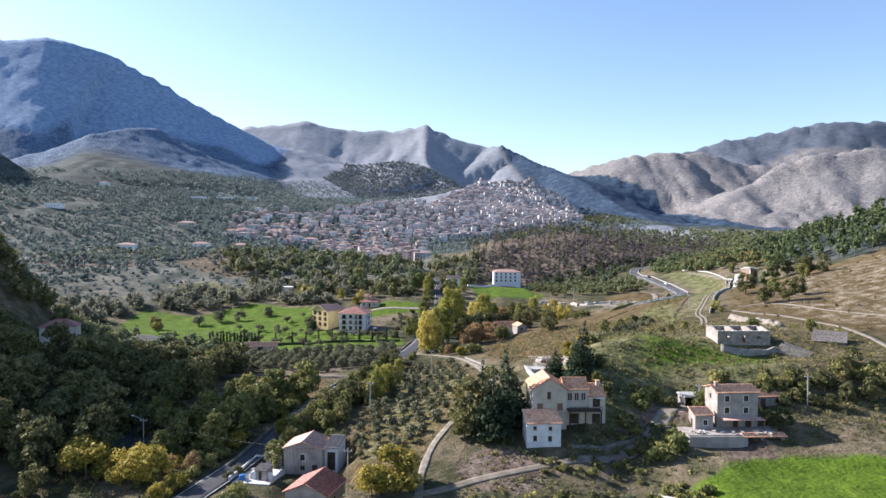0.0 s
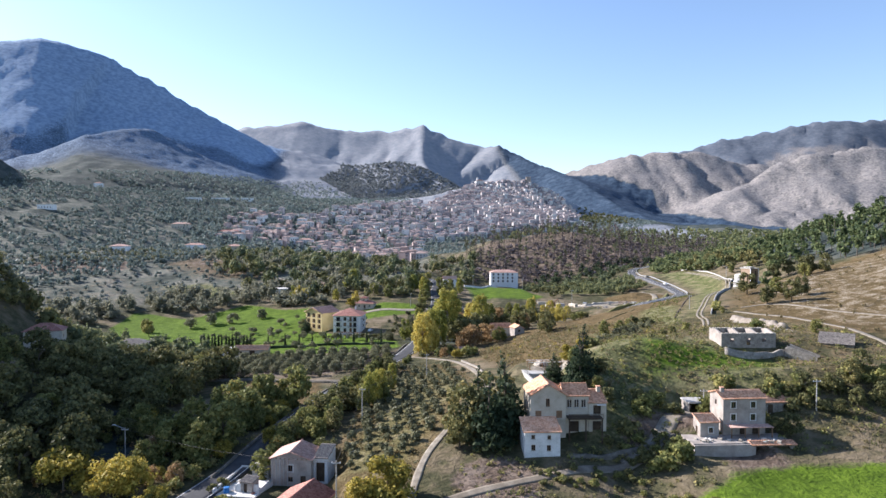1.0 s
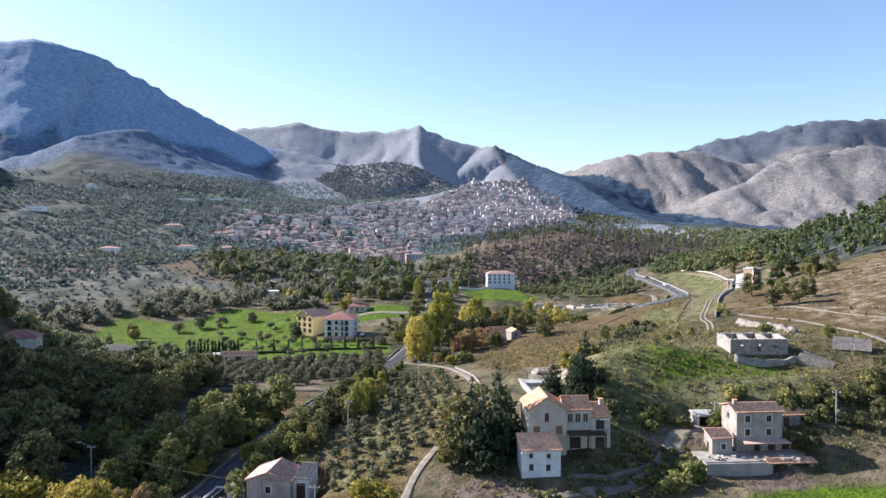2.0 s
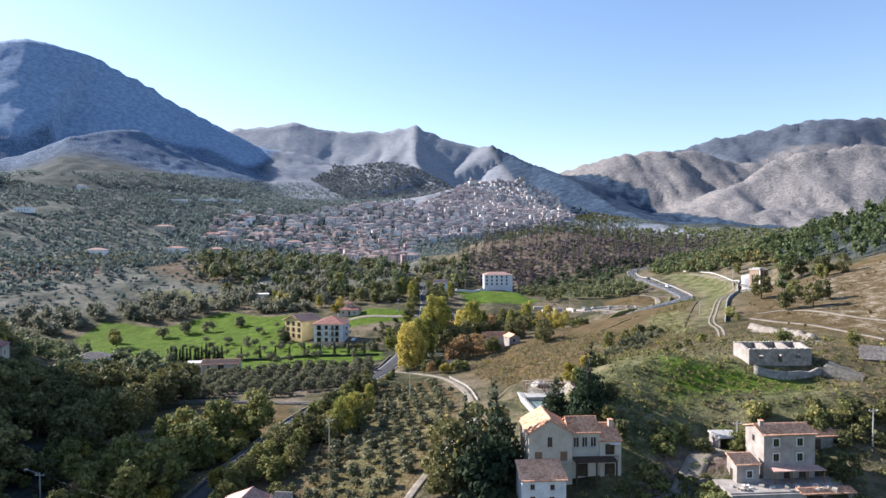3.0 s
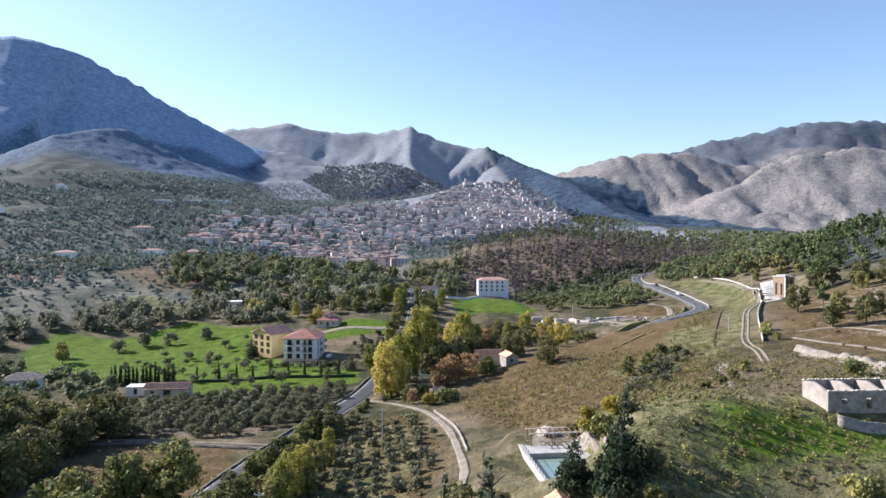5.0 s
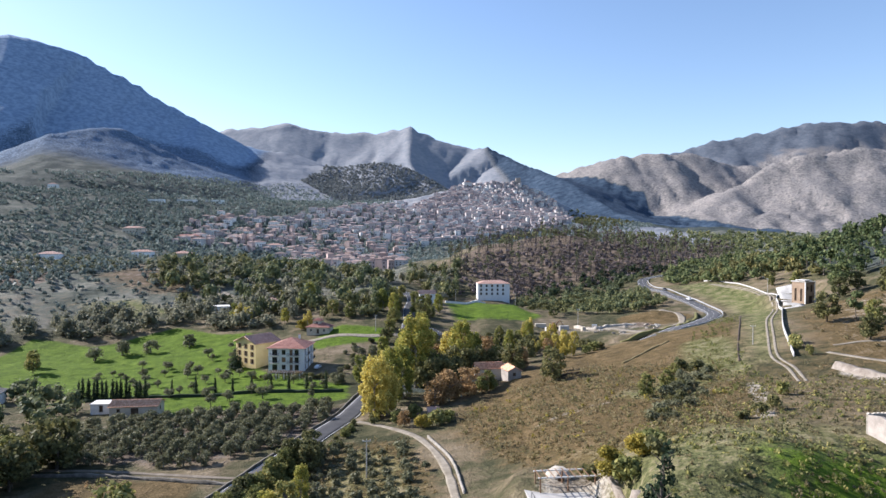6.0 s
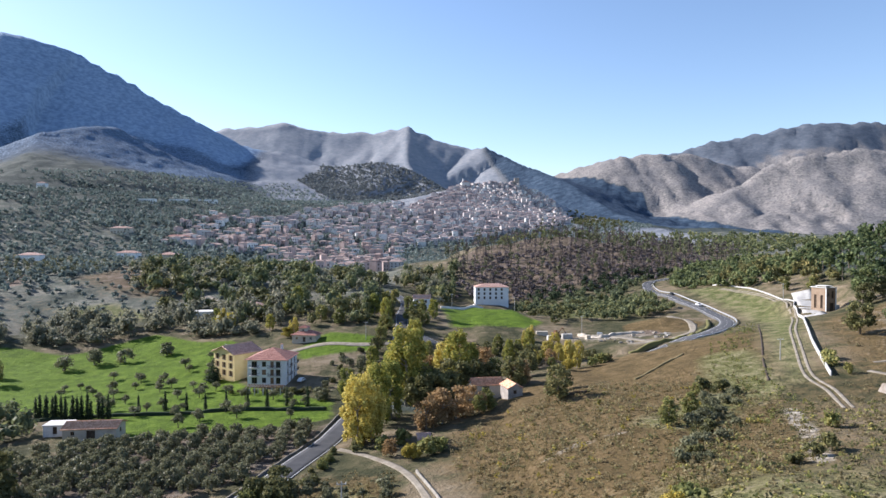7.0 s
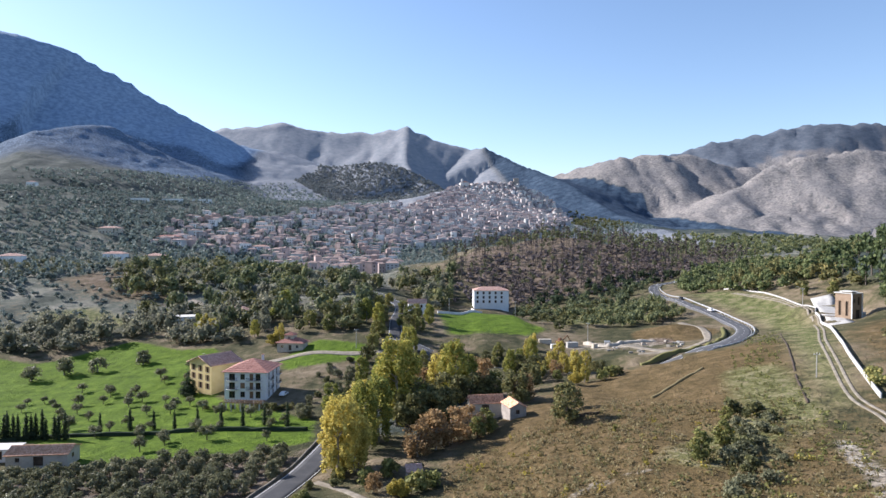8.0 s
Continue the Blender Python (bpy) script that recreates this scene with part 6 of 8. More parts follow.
part("porch_wall", boxed((2.8, 5.2, -3.4, -3.0, -1, 2.4)), PALE_CONCRETE, chapel, "pale low porch wall")
road("forecourt_upper", [(189, 428), (183, 414), (176, 399), (171, 388)], 8.5, CONCRETE, "pale concrete forecourt beside the chapel", 0.15, 0, False, 0.4)
road("forecourt_ramp", [(170, 385), (165, 375), (160, 365)], 8.0, CONCRETE, "grey concrete ramp below the chapel", 0.12, 0, False, 0.4)
# scattered farmhouses on the left-hand hillside
for nm, lab, x, y, turn, w, d, h, wall, tile in (
        ("hill_house", "white box-like house high on the hillside", -600, 1150, 10, 13, 11, 9, WHITE_PAINT, TILE_PINK), ("hill_house", "long white house on the olive slope", -492, 822, 5, 19, 9, 5, WHITE_PAINT, PALE_CONCRETE),
        ("hill_house", "white house with terraces above the olive rows", -316, 648, 12, 17, 11, 5.5, WHITE_PAINT, TILE_PINK), ("hill_house", "white bungalow among dark trees", -271, 722, 4, 19, 10, 5, WHITE_PAINT, TILE_PINK),
        ("hill_house", "pinkish three-storey villa beside the farm track", -204, 646, 8, 14, 12, 9.5, CREAM, TILE_PINK), ("hill_house", "long pale house with a tiled roof", -338, 852, 3, 22, 10, 6, CREAM, TILE_PINK),
        ("hill_house", "long pinkish farmhouse below the town", -283, 872, 5, 26, 11, 6, CREAM, TILE_RED), ("hill_house", "white flat-roofed house behind the yellow tree", -117, 470, 20, 12, 9, 4.2, WHITE_PAINT, PALE_CONCRETE),
        ("hill_house", "small white house behind the tree belt", -89, 472, 5, 10, 8, 4.5, WHITE_PAINT, TILE_PINK), ("hill_house", "white house at the lower edge of town", -190, 905, 5, 20, 12, 7, WHITE_PAINT, TILE_PINK)):
    op = [("f", 1.5 + 3.4 * k, 2.7 + 3.4 * k, z, z + 1.4, "plain") for k in range(int((w - 2) / 3.4)) for z in ((1.0,) if h < 7 else (1.0, 4.4))]
    house(nm, lab, x, y, on_ground(x, y) + 0.3, turn, w, d, h, wall, tile, "flat" if tile is PALE_CONCRETE else "hip", rise=1.8, over=0.5, openings=op, foot=4)
for x, y, w in ((-430, 1131, 26), (-403, 1190, 30), (-384, 1270, 30)):
    house("school_block", "long low white block on the slope above town", x, y, on_ground(x, y) + 0.5, 3, w, 10, 5.5, WHITE_PAINT, PALE_CONCRETE, "flat", over=0.4, openings=[("f", 1.5 + 3.2 * k, 3.3 + 3.2 * k, 1.2, 3.0, "plain") for k in range(int((w - 3) / 3.2))], foot=5, category="building")

# ---- the hill town ----
WALL_TINTS = [(0.0, (0.33, 0.29, 0.29)), (0.22, (0.45, 0.4, 0.4)), (0.45, (0.56, 0.5, 0.49)), (0.68, (0.66, 0.61, 0.58)), (0.85, (0.75, 0.73, 0.7)), (1.0, (0.8, 0.79, 0.77))]
ROOF_TINTS = [(0.0, (0.189, 0.14, 0.136)), (0.4, (0.284, 0.208, 0.196)), (0.75, (0.361, 0.272, 0.256)), (1.0, (0.447, 0.352, 0.328))]
TILE_DULL = tile_roof("town_tile", (0.17, 0.12, 0.105), (0.27, 0.19, 0.165), (0.37, 0.28, 0.245), 1.5)
TOWN_WALL, TOWN_ROOF = town_paint("town_walls", WALL_TINTS), town_paint("town_roofs", ROOF_TINTS)
TOWN_PLASTERS = [surface("town_plaster_%d" % k, tuple(0.72 * v for v in c), c, tuple(min(0.8, 1.15 * v) for v in c), 0.2, 2, 0.92, 0.02, vary=0.3)
                 for k, c in enumerate(((0.42, 0.36, 0.35), (0.54, 0.48, 0.46), (0.47, 0.36, 0.33), (0.68, 0.66, 0.64)))]


def town_model(w, d, h, rise, plaster, windows):
    """A plain town house: wall, tiled roof and rows of windows set into the front."""
    wall = bm_mesh("wall", boxed((-w / 2, w / 2, -d / 2, d / 2, -7, h)), plaster)
    bm = bmesh.new()
    o = 0.5
    lo = [bm.verts.new((sx * (w / 2 + o), sy * (d / 2 + o), h)) for sx, sy in ((-1, -1), (1, -1), (1, 1), (-1, 1))]
    hi = [bm.verts.new((sx * max(0.1, w / 2 - d / 3), 0, h + rise)) for sx in (-1, 1)]
    for f in ((lo[0], lo[1], hi[1], hi[0]), (lo[2], lo[3], hi[0], hi[1]), (lo[1], lo[2], hi[1]), (lo[3], lo[0], hi[0]), lo[::-1]):
        bm.faces.new(f)
    roof = bm_mesh("roof", bm, TILE_DULL)
    pane = bm_mesh("window", boxed((-0.55, 0.55, -0.06, 0.1, 0, 1.5)), PANE)
    spots = [(-w / 2 + (k + 0.5) * w / windows, -d / 2, z) for k in range(windows) for z in np.arange(1.2, h - 1.8, 3.1)]
    return wall, roof, pane, spots


town_models = [town_model(w, d, h, r, TOWN_PLASTERS[k % 4], n) for k, (w, d, h, r, n) in enumerate(((8, 7.5, 6.8, 1.2, 2), (10, 8, 6.0, 1.3, 3), (7.5, 7.5, 8.8, 1.0, 2), (12.5, 8.5, 8.2, 1.2, 4)))]


def town_places():
    rng = np.random.default_rng(8)
    low = [(-300, 870), (-320, 959), (-320, 1137), (-225, 1171), (-55, 1167), (-34, 993), (-20, 800), (-33, 703), (-106, 710), (-150, 790), (-191, 850), (-290, 840)]
    mid = [(-227, 1233), (-218, 1306), (-144, 1459), (-63, 1610), (-57, 1319), (-60, 1159), (-140, 1126), (-221, 1150)]
    high = [(-64, 1234), (-45, 1460), (5, 1790), (70, 1990), (105, 2050), (255, 2120), (345, 2080), (380, 2010), (345, 1728), (233, 1370), (110, 1250), (25, 1177), (-51, 1083)]
    return np.concatenate([strew(low, 13.5, 51, 0.55, 1.5), strew(mid, 12.5, 53, 0.8), strew(high, 10.8, 52, 0.93, 1.2)])


town = town_places()
town_z = height(town[:, 0], town[:, 1])
order = np.argsort(np.hypot(town[:, 0], town[:, 1]))
rng = np.random.default_rng(9)
first_house = {}
NEAR_HOUSES = 290
TOWN_LABELS = ("cream stucco town house with a faded tiled roof", "pale two-storey town house with a hipped roof", "narrow pinkish town house, three storeys high", "broad white town house with a tiled roof")
for i in order[:NEAR_HOUSES]:
    k = int(rng.integers(4))
    m = pose(town[i, 0], town[i, 1], town_z[i], 0, 0, rng.choice([-20.0, 8.0, 62.0]) + rng.uniform(-14, 14)) @ Matrix.Diagonal((rng.uniform(0.75, 1.2), rng.uniform(0.8, 1.2), rng.uniform(0.7, 1.25), 1))
    if k in first_house:
        copy_thing(first_house[k], m)
        continue
    wall, roof, pane, spots = town_models[k]
    root = thing("town_house", m, TOWN_LABELS[k], "house", "houses of the lower town")
    first_house[k] = root
    part("wall", wall, None, root)
    part("roof", roof, None, root)
    for s in spots:
        part("window", pane, None, root).location = s


def joined_houses(name, label, indices):
    """The rest of the town as one body of houses, each with walls and a pitched roof."""
    vs, qs, idx, base = [], [], [], 0
    for i in indices:
        x, y = town[i]
        w, d, h, r = rng.uniform(6, 13), rng.uniform(6.5, 9), rng.choice([5.0, 6.5, 8.0, 9.5, 11.5]), rng.uniform(0.5, 1.3)
        a = math.atan2(x - 150, -(y - 1900)) * 0.25 + rng.uniform(-0.35, 0.35)
        c, s = math.cos(a), math.sin(a)
        p = np.array([(-w / 2, -d / 2, -9), (w / 2, -d / 2, -9), (w / 2, d / 2, -9), (-w / 2, d / 2, -9), (-w / 2, -d / 2, h), (w / 2, -d / 2, h), (w / 2, d / 2, h), (-w / 2, d / 2, h),
                      (-w / 2 - .5, -d / 2 - .5, h), (w / 2 + .5, -d / 2 - .5, h), (w / 2 + .5, d / 2 + .5, h), (-w / 2 - .5, d / 2 + .5, h), (-w / 2 + d * .3, 0, h + r), (w / 2 - d * .3, 0, h + r)])
        vs.append(np.stack([x + p[:, 0] * c - p[:, 1] * s, y + p[:, 0] * s + p[:, 1] * c, town_z[i] + p[:, 2]], 1))
        qs.append(np.array([(0, 1, 5, 4), (1, 2, 6, 5), (2, 3, 7, 6), (3, 0, 4, 7), (8, 9, 13, 12), (10, 11, 12, 13), (9, 10, 13, 13), (11, 8, 12, 12), (11, 10, 9, 8)]) + base)
        idx.append(np.array([0, 0, 0, 0, 1, 1, 1, 1, 1]))
        base += 14
        for k in range(int(rng.integers(2, 5))):      # dark windows proud of the front
            u, z = rng.uniform(-w / 2 + 1, w / 2 - 1), rng.choice([1.2, 4.2, 7.0])
            if z + 1.6 > h:
                continue
            p = np.array([(u - .55, -d / 2 - .04, z), (u + .55, -d / 2 - .04, z), (u + .55, -d / 2 - .04, z + 1.5), (u - .55, -d / 2 - .04, z + 1.5)])
            vs.append(np.stack([x + p[:, 0] * c - p[:, 1] * s, y + p[:, 0] * s + p[:, 1] * c, town_z[i] + p[:, 2]], 1))
            qs.append(np.array([(0, 1, 2, 3)]) + base)
            idx.append(np.array([2]))
            base += 4
    v, q, ix = np.concatenate(vs), np.concatenate(qs), np.concatenate(idx)
    bm_faces = [tuple(dict.fromkeys(f)) for f in q.tolist()]
    me = bpy.data.meshes.new(name)
    me.from_pydata(v.tolist(), [], bm_faces)
    for mat in (TOWN_WALL, TOWN_ROOF, PANE):
        me.materials.append(mat)
    me.polygons.foreach_set("material_index", ix.astype(np.int32))
    me.update()
    return tagged(new(name, me), label, "town", kind="stuff")


joined_houses("town_houses", "crowded pinkish houses of the hill town with tiled roofs", order[NEAR_HOUSES:])
church_z = on_ground(97, 2020)
church = thing("church", pose(97, 2020, church_z, 0, 0, 8), "pale church with a stepped front on the town hill", "church")
part("nave", boxed((-11, 11, -14, 14, -6, 13)), TOWN_PLASTERS[3], church)
bm = bmesh.new()
a = [bm.verts.new((sx * 11.6, sy * 14.6, 13)) for sx, sy in ((-1, -1), (1, -1), (1, 1), (-1, 1))] + [bm.verts.new((0, -14.6, 18)), bm.verts.new((0, 14.6, 18))]
for f in ((0, 4, 5, 3), (1, 2, 5, 4), (0, 1, 4), (2, 3, 5), (3, 2, 1, 0)):
    bm.faces.new([a[k] for k in f])
part("roof", bm, TILE_PINK, church)
part("portal", boxed((-1.6, 1.6, -14.3, -13.9, 0, 5)), DARK_WOOD, church)
part("belfry", boxed((-9, -4, -12, -7, 13, 21), (-8.4, -4.6, -11.4, -7.6, 21, 23.5)), TOWN_PLASTERS[3], church)
tower_z = on_ground(256, 2105)
tower = thing("castle_tower", pose(256, 2105, tower_z), "grey square tower stump on the town's summit", "tower")
part("shaft", boxed((-7, 7, -7, 7, -6, 22)), STUCCO, tower)
part("parapet", boxed(*[(-7 + 4 * k, -5 + 4 * k, -7.2, -6.4, 22, 24) for k in range(4)], (-7.2, 7.2, 6.4, 7.2, 22, 24)), STUCCO, tower)
part("turret", boxed((-14, -8, -3, 3, -6, 14)), STUCCO, tower)

# ---- poles, wires, cars and the builder's yard ----
def pole(x, y, tall, label, lamp=False):
    ob = thing("utility_pole", pose(x, y, on_ground(x, y), 0, 0, random.uniform(-10, 10)), label, "pole", "poles across the valley")
    part("shaft", rodded(((0, 0, -0.6), (0, 0, tall), 0.15, 0.09), sides=10), CONCRETE, ob)
    arm = part("crossarm", boxed((-0.8, 0.8, -0.05, 0.05, tall - 0.5, tall - 0.38)), STEEL, ob)
    for k in (-0.7, 0.0, 0.7):
        part("insulator", rodded(((k, 0, tall - 0.38), (k, 0, tall - 0.16), 0.07, 0.05), sides=8), WHITE_PAINT, arm)
    if lamp:
        head = part("lamp_arm", rodded(((0, 0, tall - 0.2), (-2.2, 0, tall + 0.6), 0.05, 0.04)), STEEL, ob)
        part("lamp_head", boxed((-2.8, -2.1, -0.14, 0.14, tall + 0.55, tall + 0.7)), STEEL, head)
    return Vector((x, y, on_ground(x, y) + tall - 0.15))


def cable(a, b, sag, label="thin dark overhead cable between poles"):
    cu = bpy.data.curves.new("overhead_cable", "CURVE")
    cu.dimensions, cu.bevel_depth = "3D", 0.02
    sp = cu.splines.new("POLY")
    sp.points.add(14)
    for k in range(15):
        f = k / 14
        p = a.lerp(b, f)
        sp.points[k].co = (p.x, p.y, p.z - sag * 4 * f * (1 - f), 1)
    cu.materials.append(IRON)
    return tagged(new("overhead_cable", cu), label, "cable", "overhead cables")


tops = {}
for key, x, y, tall, lamp, label in (("r", 79.7, 144.6, 6.6, False, "pale concrete utility pole below the ruin"), ("h", 56.4, 145.6, 5.0, False, "thin pole behind the farmhouse"), ("m", -18.5, 164, 8.2, False, "slim utility pole beside the poplars"),
                                     ("o", -17.2, 119, 8.5, False, "utility pole at the corner of the olive plot"), ("l", -69.0, 150.0, 7.2, True, "concrete street lamp pole in the dark trees"), ("t", -4.5, 214, 7.5, False, "slim pole in the young olive plot"),
                                     ("c", 104, 285, 6.0, False, "short pole beside the farm track"), ("q", 78, 410, 9.0, False, "tall pole by the builder's yard"), ("y", -71.5, 376, 9.5, True, "tall lamp pole behind the yellow house"),
                                     ("v", -20, 402, 8.0, False, "utility pole at the back meadow"), ("u", 20, 470, 9.0, False, "utility pole near the lane house"), ("s", 175, 418, 8.0, True, "street lamp beside the chapel forecourt"), ("p", 58, 500, 9.0, False, "utility pole below the pine hill")):
    tops[key] = pole(x, y, tall, label, lamp)
for a, b in (("o", "m"), ("m", "t"), ("r", "h"), ("q", "p"), ("v", "u")):
    cable(tops[a], tops[b], 1.2)
cable(tops["l"], tops["o"], 1.6)


def car(x, y, turn, paint, label, z=None, group=""):
    ob = thing("car", pose(x, y, on_ground(x, y) if z is None else z, 0, 0, turn), label, "car", group)
    bm = bmesh.new()
    ring = [(-2.1, 0.35), (2.1, 0.35), (2.12, 0.75), (1.2, 0.92), (0.65, 1.42), (-1.0, 1.45), (-1.75, 0.98), (-2.12, 0.85)]
    for sy in (-0.85, 0.85):
        vs = [bm.verts.new((a, sy * (0.86 if b > 1.2 else 1.0), b)) for a, b in ring]
        bm.faces.new(vs if sy > 0 else vs[::-1])
    bm.verts.ensure_lookup_table()
    for k in range(8):
        bm.faces.new((bm.verts[k], bm.verts[(k + 1) % 8], bm.verts[8 + (k + 1) % 8], bm.verts[8 + k]))
    bmesh.ops.bevel(bm, geom=[e for e in bm.edges], offset=0.05, segments=1, affect="EDGES")
    part("body", bm, paint, ob)
    part("side_window", boxed((-0.95, 0.55, -0.84, 0.84, 0.98, 1.36)), PANE, ob)
    bm = bmesh.new()
    vs = [bm.verts.new(p) for p in ((1.17, -0.66, 0.97), (1.17, 0.66, 0.97), (0.7, 0.6, 1.4), (0.7, -0.6, 1.4), (1.2, -0.66, 0.99), (1.2, 0.66, 0.99), (0.73, 0.6, 1.42), (0.73, -0.6, 1.42))]
    for f in ((0, 1, 2, 3), (4, 5, 6, 7), (0, 1, 5, 4), (2, 3, 7, 6), (1, 2, 6, 5), (0, 3, 7, 4)):
        bm.faces.new([vs[k] for k in f])
    part("windscreen", bm, PANE, ob)
    for sx in (-1.3, 1.3):
        for sy in (-0.8, 0.8):
            wh = part("wheel", rodded(((sx, sy - 0.1, 0.32), (sx, sy + 0.1, 0.32), 0.32, 0.32), sides=14), RUBBER, ob)
            part("rim", rodded(((sx, sy - 0.12, 0.32), (sx, sy + 0.12, 0.32), 0.19, 0.19), sides=10), STEEL, wh)
    for sy in (-0.6, 0.6):
        part("headlight", boxed((2.08, 2.14, sy - 0.18, sy + 0.18, 0.6, 0.74)), LAMP_GLASS, ob)
    return ob


road_pts = curve_points(CURVE_ROAD, 1.5)
road_z = level(road_pts)


def on_road(x, y, off, paint, label, back=False):
    k = int(np.argmin(np.hypot(road_pts[:, 0] - x, road_pts[:, 1] - y)))
    d = road_pts[min(k + 1, len(road_pts) - 1)] - road_pts[k - 1]
    s = sideways(road_pts)[k] * off
    car(road_pts[k, 0] + s[0], road_pts[k, 1] + s[1], math.degrees(math.atan2(d[1], d[0])) + (180 if back else 0), paint, label, road_z[k] + 0.51, "cars on the bend")


on_road(147, 452, -1.6, BODY_WHITE, "white hatchback on the curving road")
on_road(146, 490, -1.6, BODY_DARK, "dark car further up the curving road")
for k, (x, y, t, p) in enumerate(((-58, 388, 20, BODY_WHITE), (-61, 391, 20, BODY_DARK), (-55, 386, 20, BODY_SILVER), (-38, 349, 80, BODY_WHITE), (-66, 394, 25, BODY_SILVER), (-70, 396, 25, BODY_WHITE), (-51.5, 384, 20, BODY_DARK))):
    car(x, y, t, p, ("white", "dark", "silver", "white", "silver", "white", "dark")[k] + " car parked beside the apartments", group="cars by the apartments")

# crash barrier on the outside of the bend
barrier = thing("crash_barrier", Matrix(), "pale steel crash barrier along the curving road", "barrier")
pts = curve_points(CURVE_ROAD, 2.0)
zz, sd = level(pts), sideways(pts)
near_bend = [k for k in range(len(pts)) if 352 < pts[k, 1] < 575 and pts[k, 0] > 95]
edge = pts + sd * -3.9
v, q = [], []
for n, k in enumerate(near_bend):
    for dz in (0.95, 1.5):
        v.append((edge[k, 0], edge[k, 1], zz[k] + dz))
    for dz in (1.5, 0.95):
        v.append((edge[k, 0] + sd[k, 0] * 0.12, edge[k, 1] + sd[k, 1] * 0.12, zz[k] + dz))
    if n:
        b = 4 * n
        q += [(b - 4 + j, b - 4 + (j + 1) % 4, b + (j + 1) % 4, b + j) for j in range(4)]
part("beam", quick_mesh("beam", v, q, STEEL), None, barrier)
post = bm_mesh("post", boxed((-0.14, 0.14, -0.1, 0.1, -1.6, 1.45)), WHITE_PAINT)
for k in near_bend[::2]:
    part("post", post, None, barrier).matrix_basis = pose(edge[k, 0], edge[k, 1], zz[k] + 0.1)

# builder's yard below the bend
for x, y, t, sx, sy, sz, m, label in ((70, 404, 8, 6.0, 2.5, 2.6, CONCRETE, "white site container in the builder's yard"), (62, 402, 5, 3.2, 2.4, 2.4, PALE_CONCRETE, "pale site cabin in the builder's yard"), (78, 398, 14, 2.5, 2.2, 2.2, CREAM, "small white site cabin"),
                                      (60, 412, 0, 7, 2.5, 2.2, CREAM, "long cream container by the yard fence"), (84, 401, -10, 3, 2.4, 2.4, STEEL, "grey metal container in the yard")):
    ob = thing("site_container", pose(x, y, on_ground(x, y), 0, 0, t), label, "container", "containers in the yard")
    sx, sy, sz = 0.75 * sx, 0.85 * sy, 0.8 * sz
    part("box", boxed((-sx / 2, sx / 2, -sy / 2, sy / 2, -0.3, sz)), m, ob)
    part("door", boxed((sx / 2, sx / 2 + 0.05, -sy / 2 + 0.2, sy / 2 - 0.2, 0.1, sz - 0.2)), STEEL, ob)
digger = thing("excavator", pose(66, 409, on_ground(66, 409), 0, 0, 30), "orange-brown excavator parked in the yard", "excavator")
for sy in (-1.1, 1.1):
    part("track", boxed((-1.8, 1.8, sy - 0.3, sy + 0.3, -0.1, 0.7)), RUBBER, digger)
part("body", boxed((-1.7, 1.0, -1.2, 1.2, 0.75, 2.0), (-0.2, 1.0, 0.2, 1.2, 2.0, 2.9)), RUST, digger)
part("boom", rodded(((0.9, -0.2, 1.6), (3.6, -0.2, 4.0), 0.25, 0.2), ((3.6, -0.2, 4.0), (5.4, -0.2, 1.6), 0.2, 0.15)), RUST, digger)
part("bucket", boxed((5.0, 5.9, -0.7, 0.3, 0.7, 1.6)), IRON, digger)
rng = np.random.default_rng(77)
for k in range(46):
    x, y = rng.uniform(80, 112), rng.uniform(362, 400)
    if from_line(np.array(x), np.array(y), [(84, 408), (92, 392), (98, 372)])[0] < 3.5 or not inside(np.array(x), np.array(y), [(78, 384), (84, 404), (106, 402), (114, 392), (98, 366)]):
        continue
    s = rng.uniform(0.35, 0.95)
    tagged(new("stone_block", bm_mesh("stone_block", boxed((-s, s, -0.7 * s, 0.7 * s, -0.5, 0.9 * s), jitter=0.3 * s), [PALE_ROCK, STONE, CONCRETE, PALE_EARTH][k % 4])), "pale quarried block dumped in the yard", "stone block", "blocks in the builder's yard").matrix_world = pose(x, y, on_ground(x, y), 0, 0, rng.uniform(0, 180))
low_wall("bank_yard", [(76, 408), (84, 398), (92, 404), (104, 402)], 1.2, 0.9, PALE_ROCK, "low spoil bank of pale rubble in the yard", "bank", rough=0.6)
low_wall("wall_lane", [(14, 474), (28, 484), (40, 512), (36, 545)], 0.5, 1.2, PALE_CONCRETE, "pale wall climbing to the block below the pines")
low_wall("hedge_meadow", [(-118, 309), (-100, 312), (-82, 311.5), (-60, 311), (-40, 309.5), (-22, 306)], 1.1, 0.9, LEAF_DARK, "low dark clipped hedge across the meadow", "hedge", rough=0.25, kind="stuff")
low_wall("fence_field", [(44, 284), (52, 283)], 0.15, 0.8, DARK_WOOD, "dark brushwood fence at the field edge", "fence", rough=0.3)

# ---- planting, nearest first ----
def plant_rows(kind, ring, step, size, group, angle, skip=0.08):
    """A plot of trees in rows, a few missing."""
    c, s = math.cos(radians(angle)), math.sin(radians(angle))
    cx, cy = sum(p[0] for p in ring) / len(ring), sum(p[1] for p in ring) / len(ring)
    for i in range(-25, 26):
        for j in range(-25, 26):
            u, v = i * step[0] + random.uniform(-0.5, 0.5), j * step[1] + random.uniform(-0.35, 0.35)
            x, y = cx + u * c - v * s, cy + u * s + v * c
            if inside(np.array(x), np.array(y), ring) and random.random() > skip:
                plant(kind, x, y, size * random.uniform(0.8, 1.2), group)


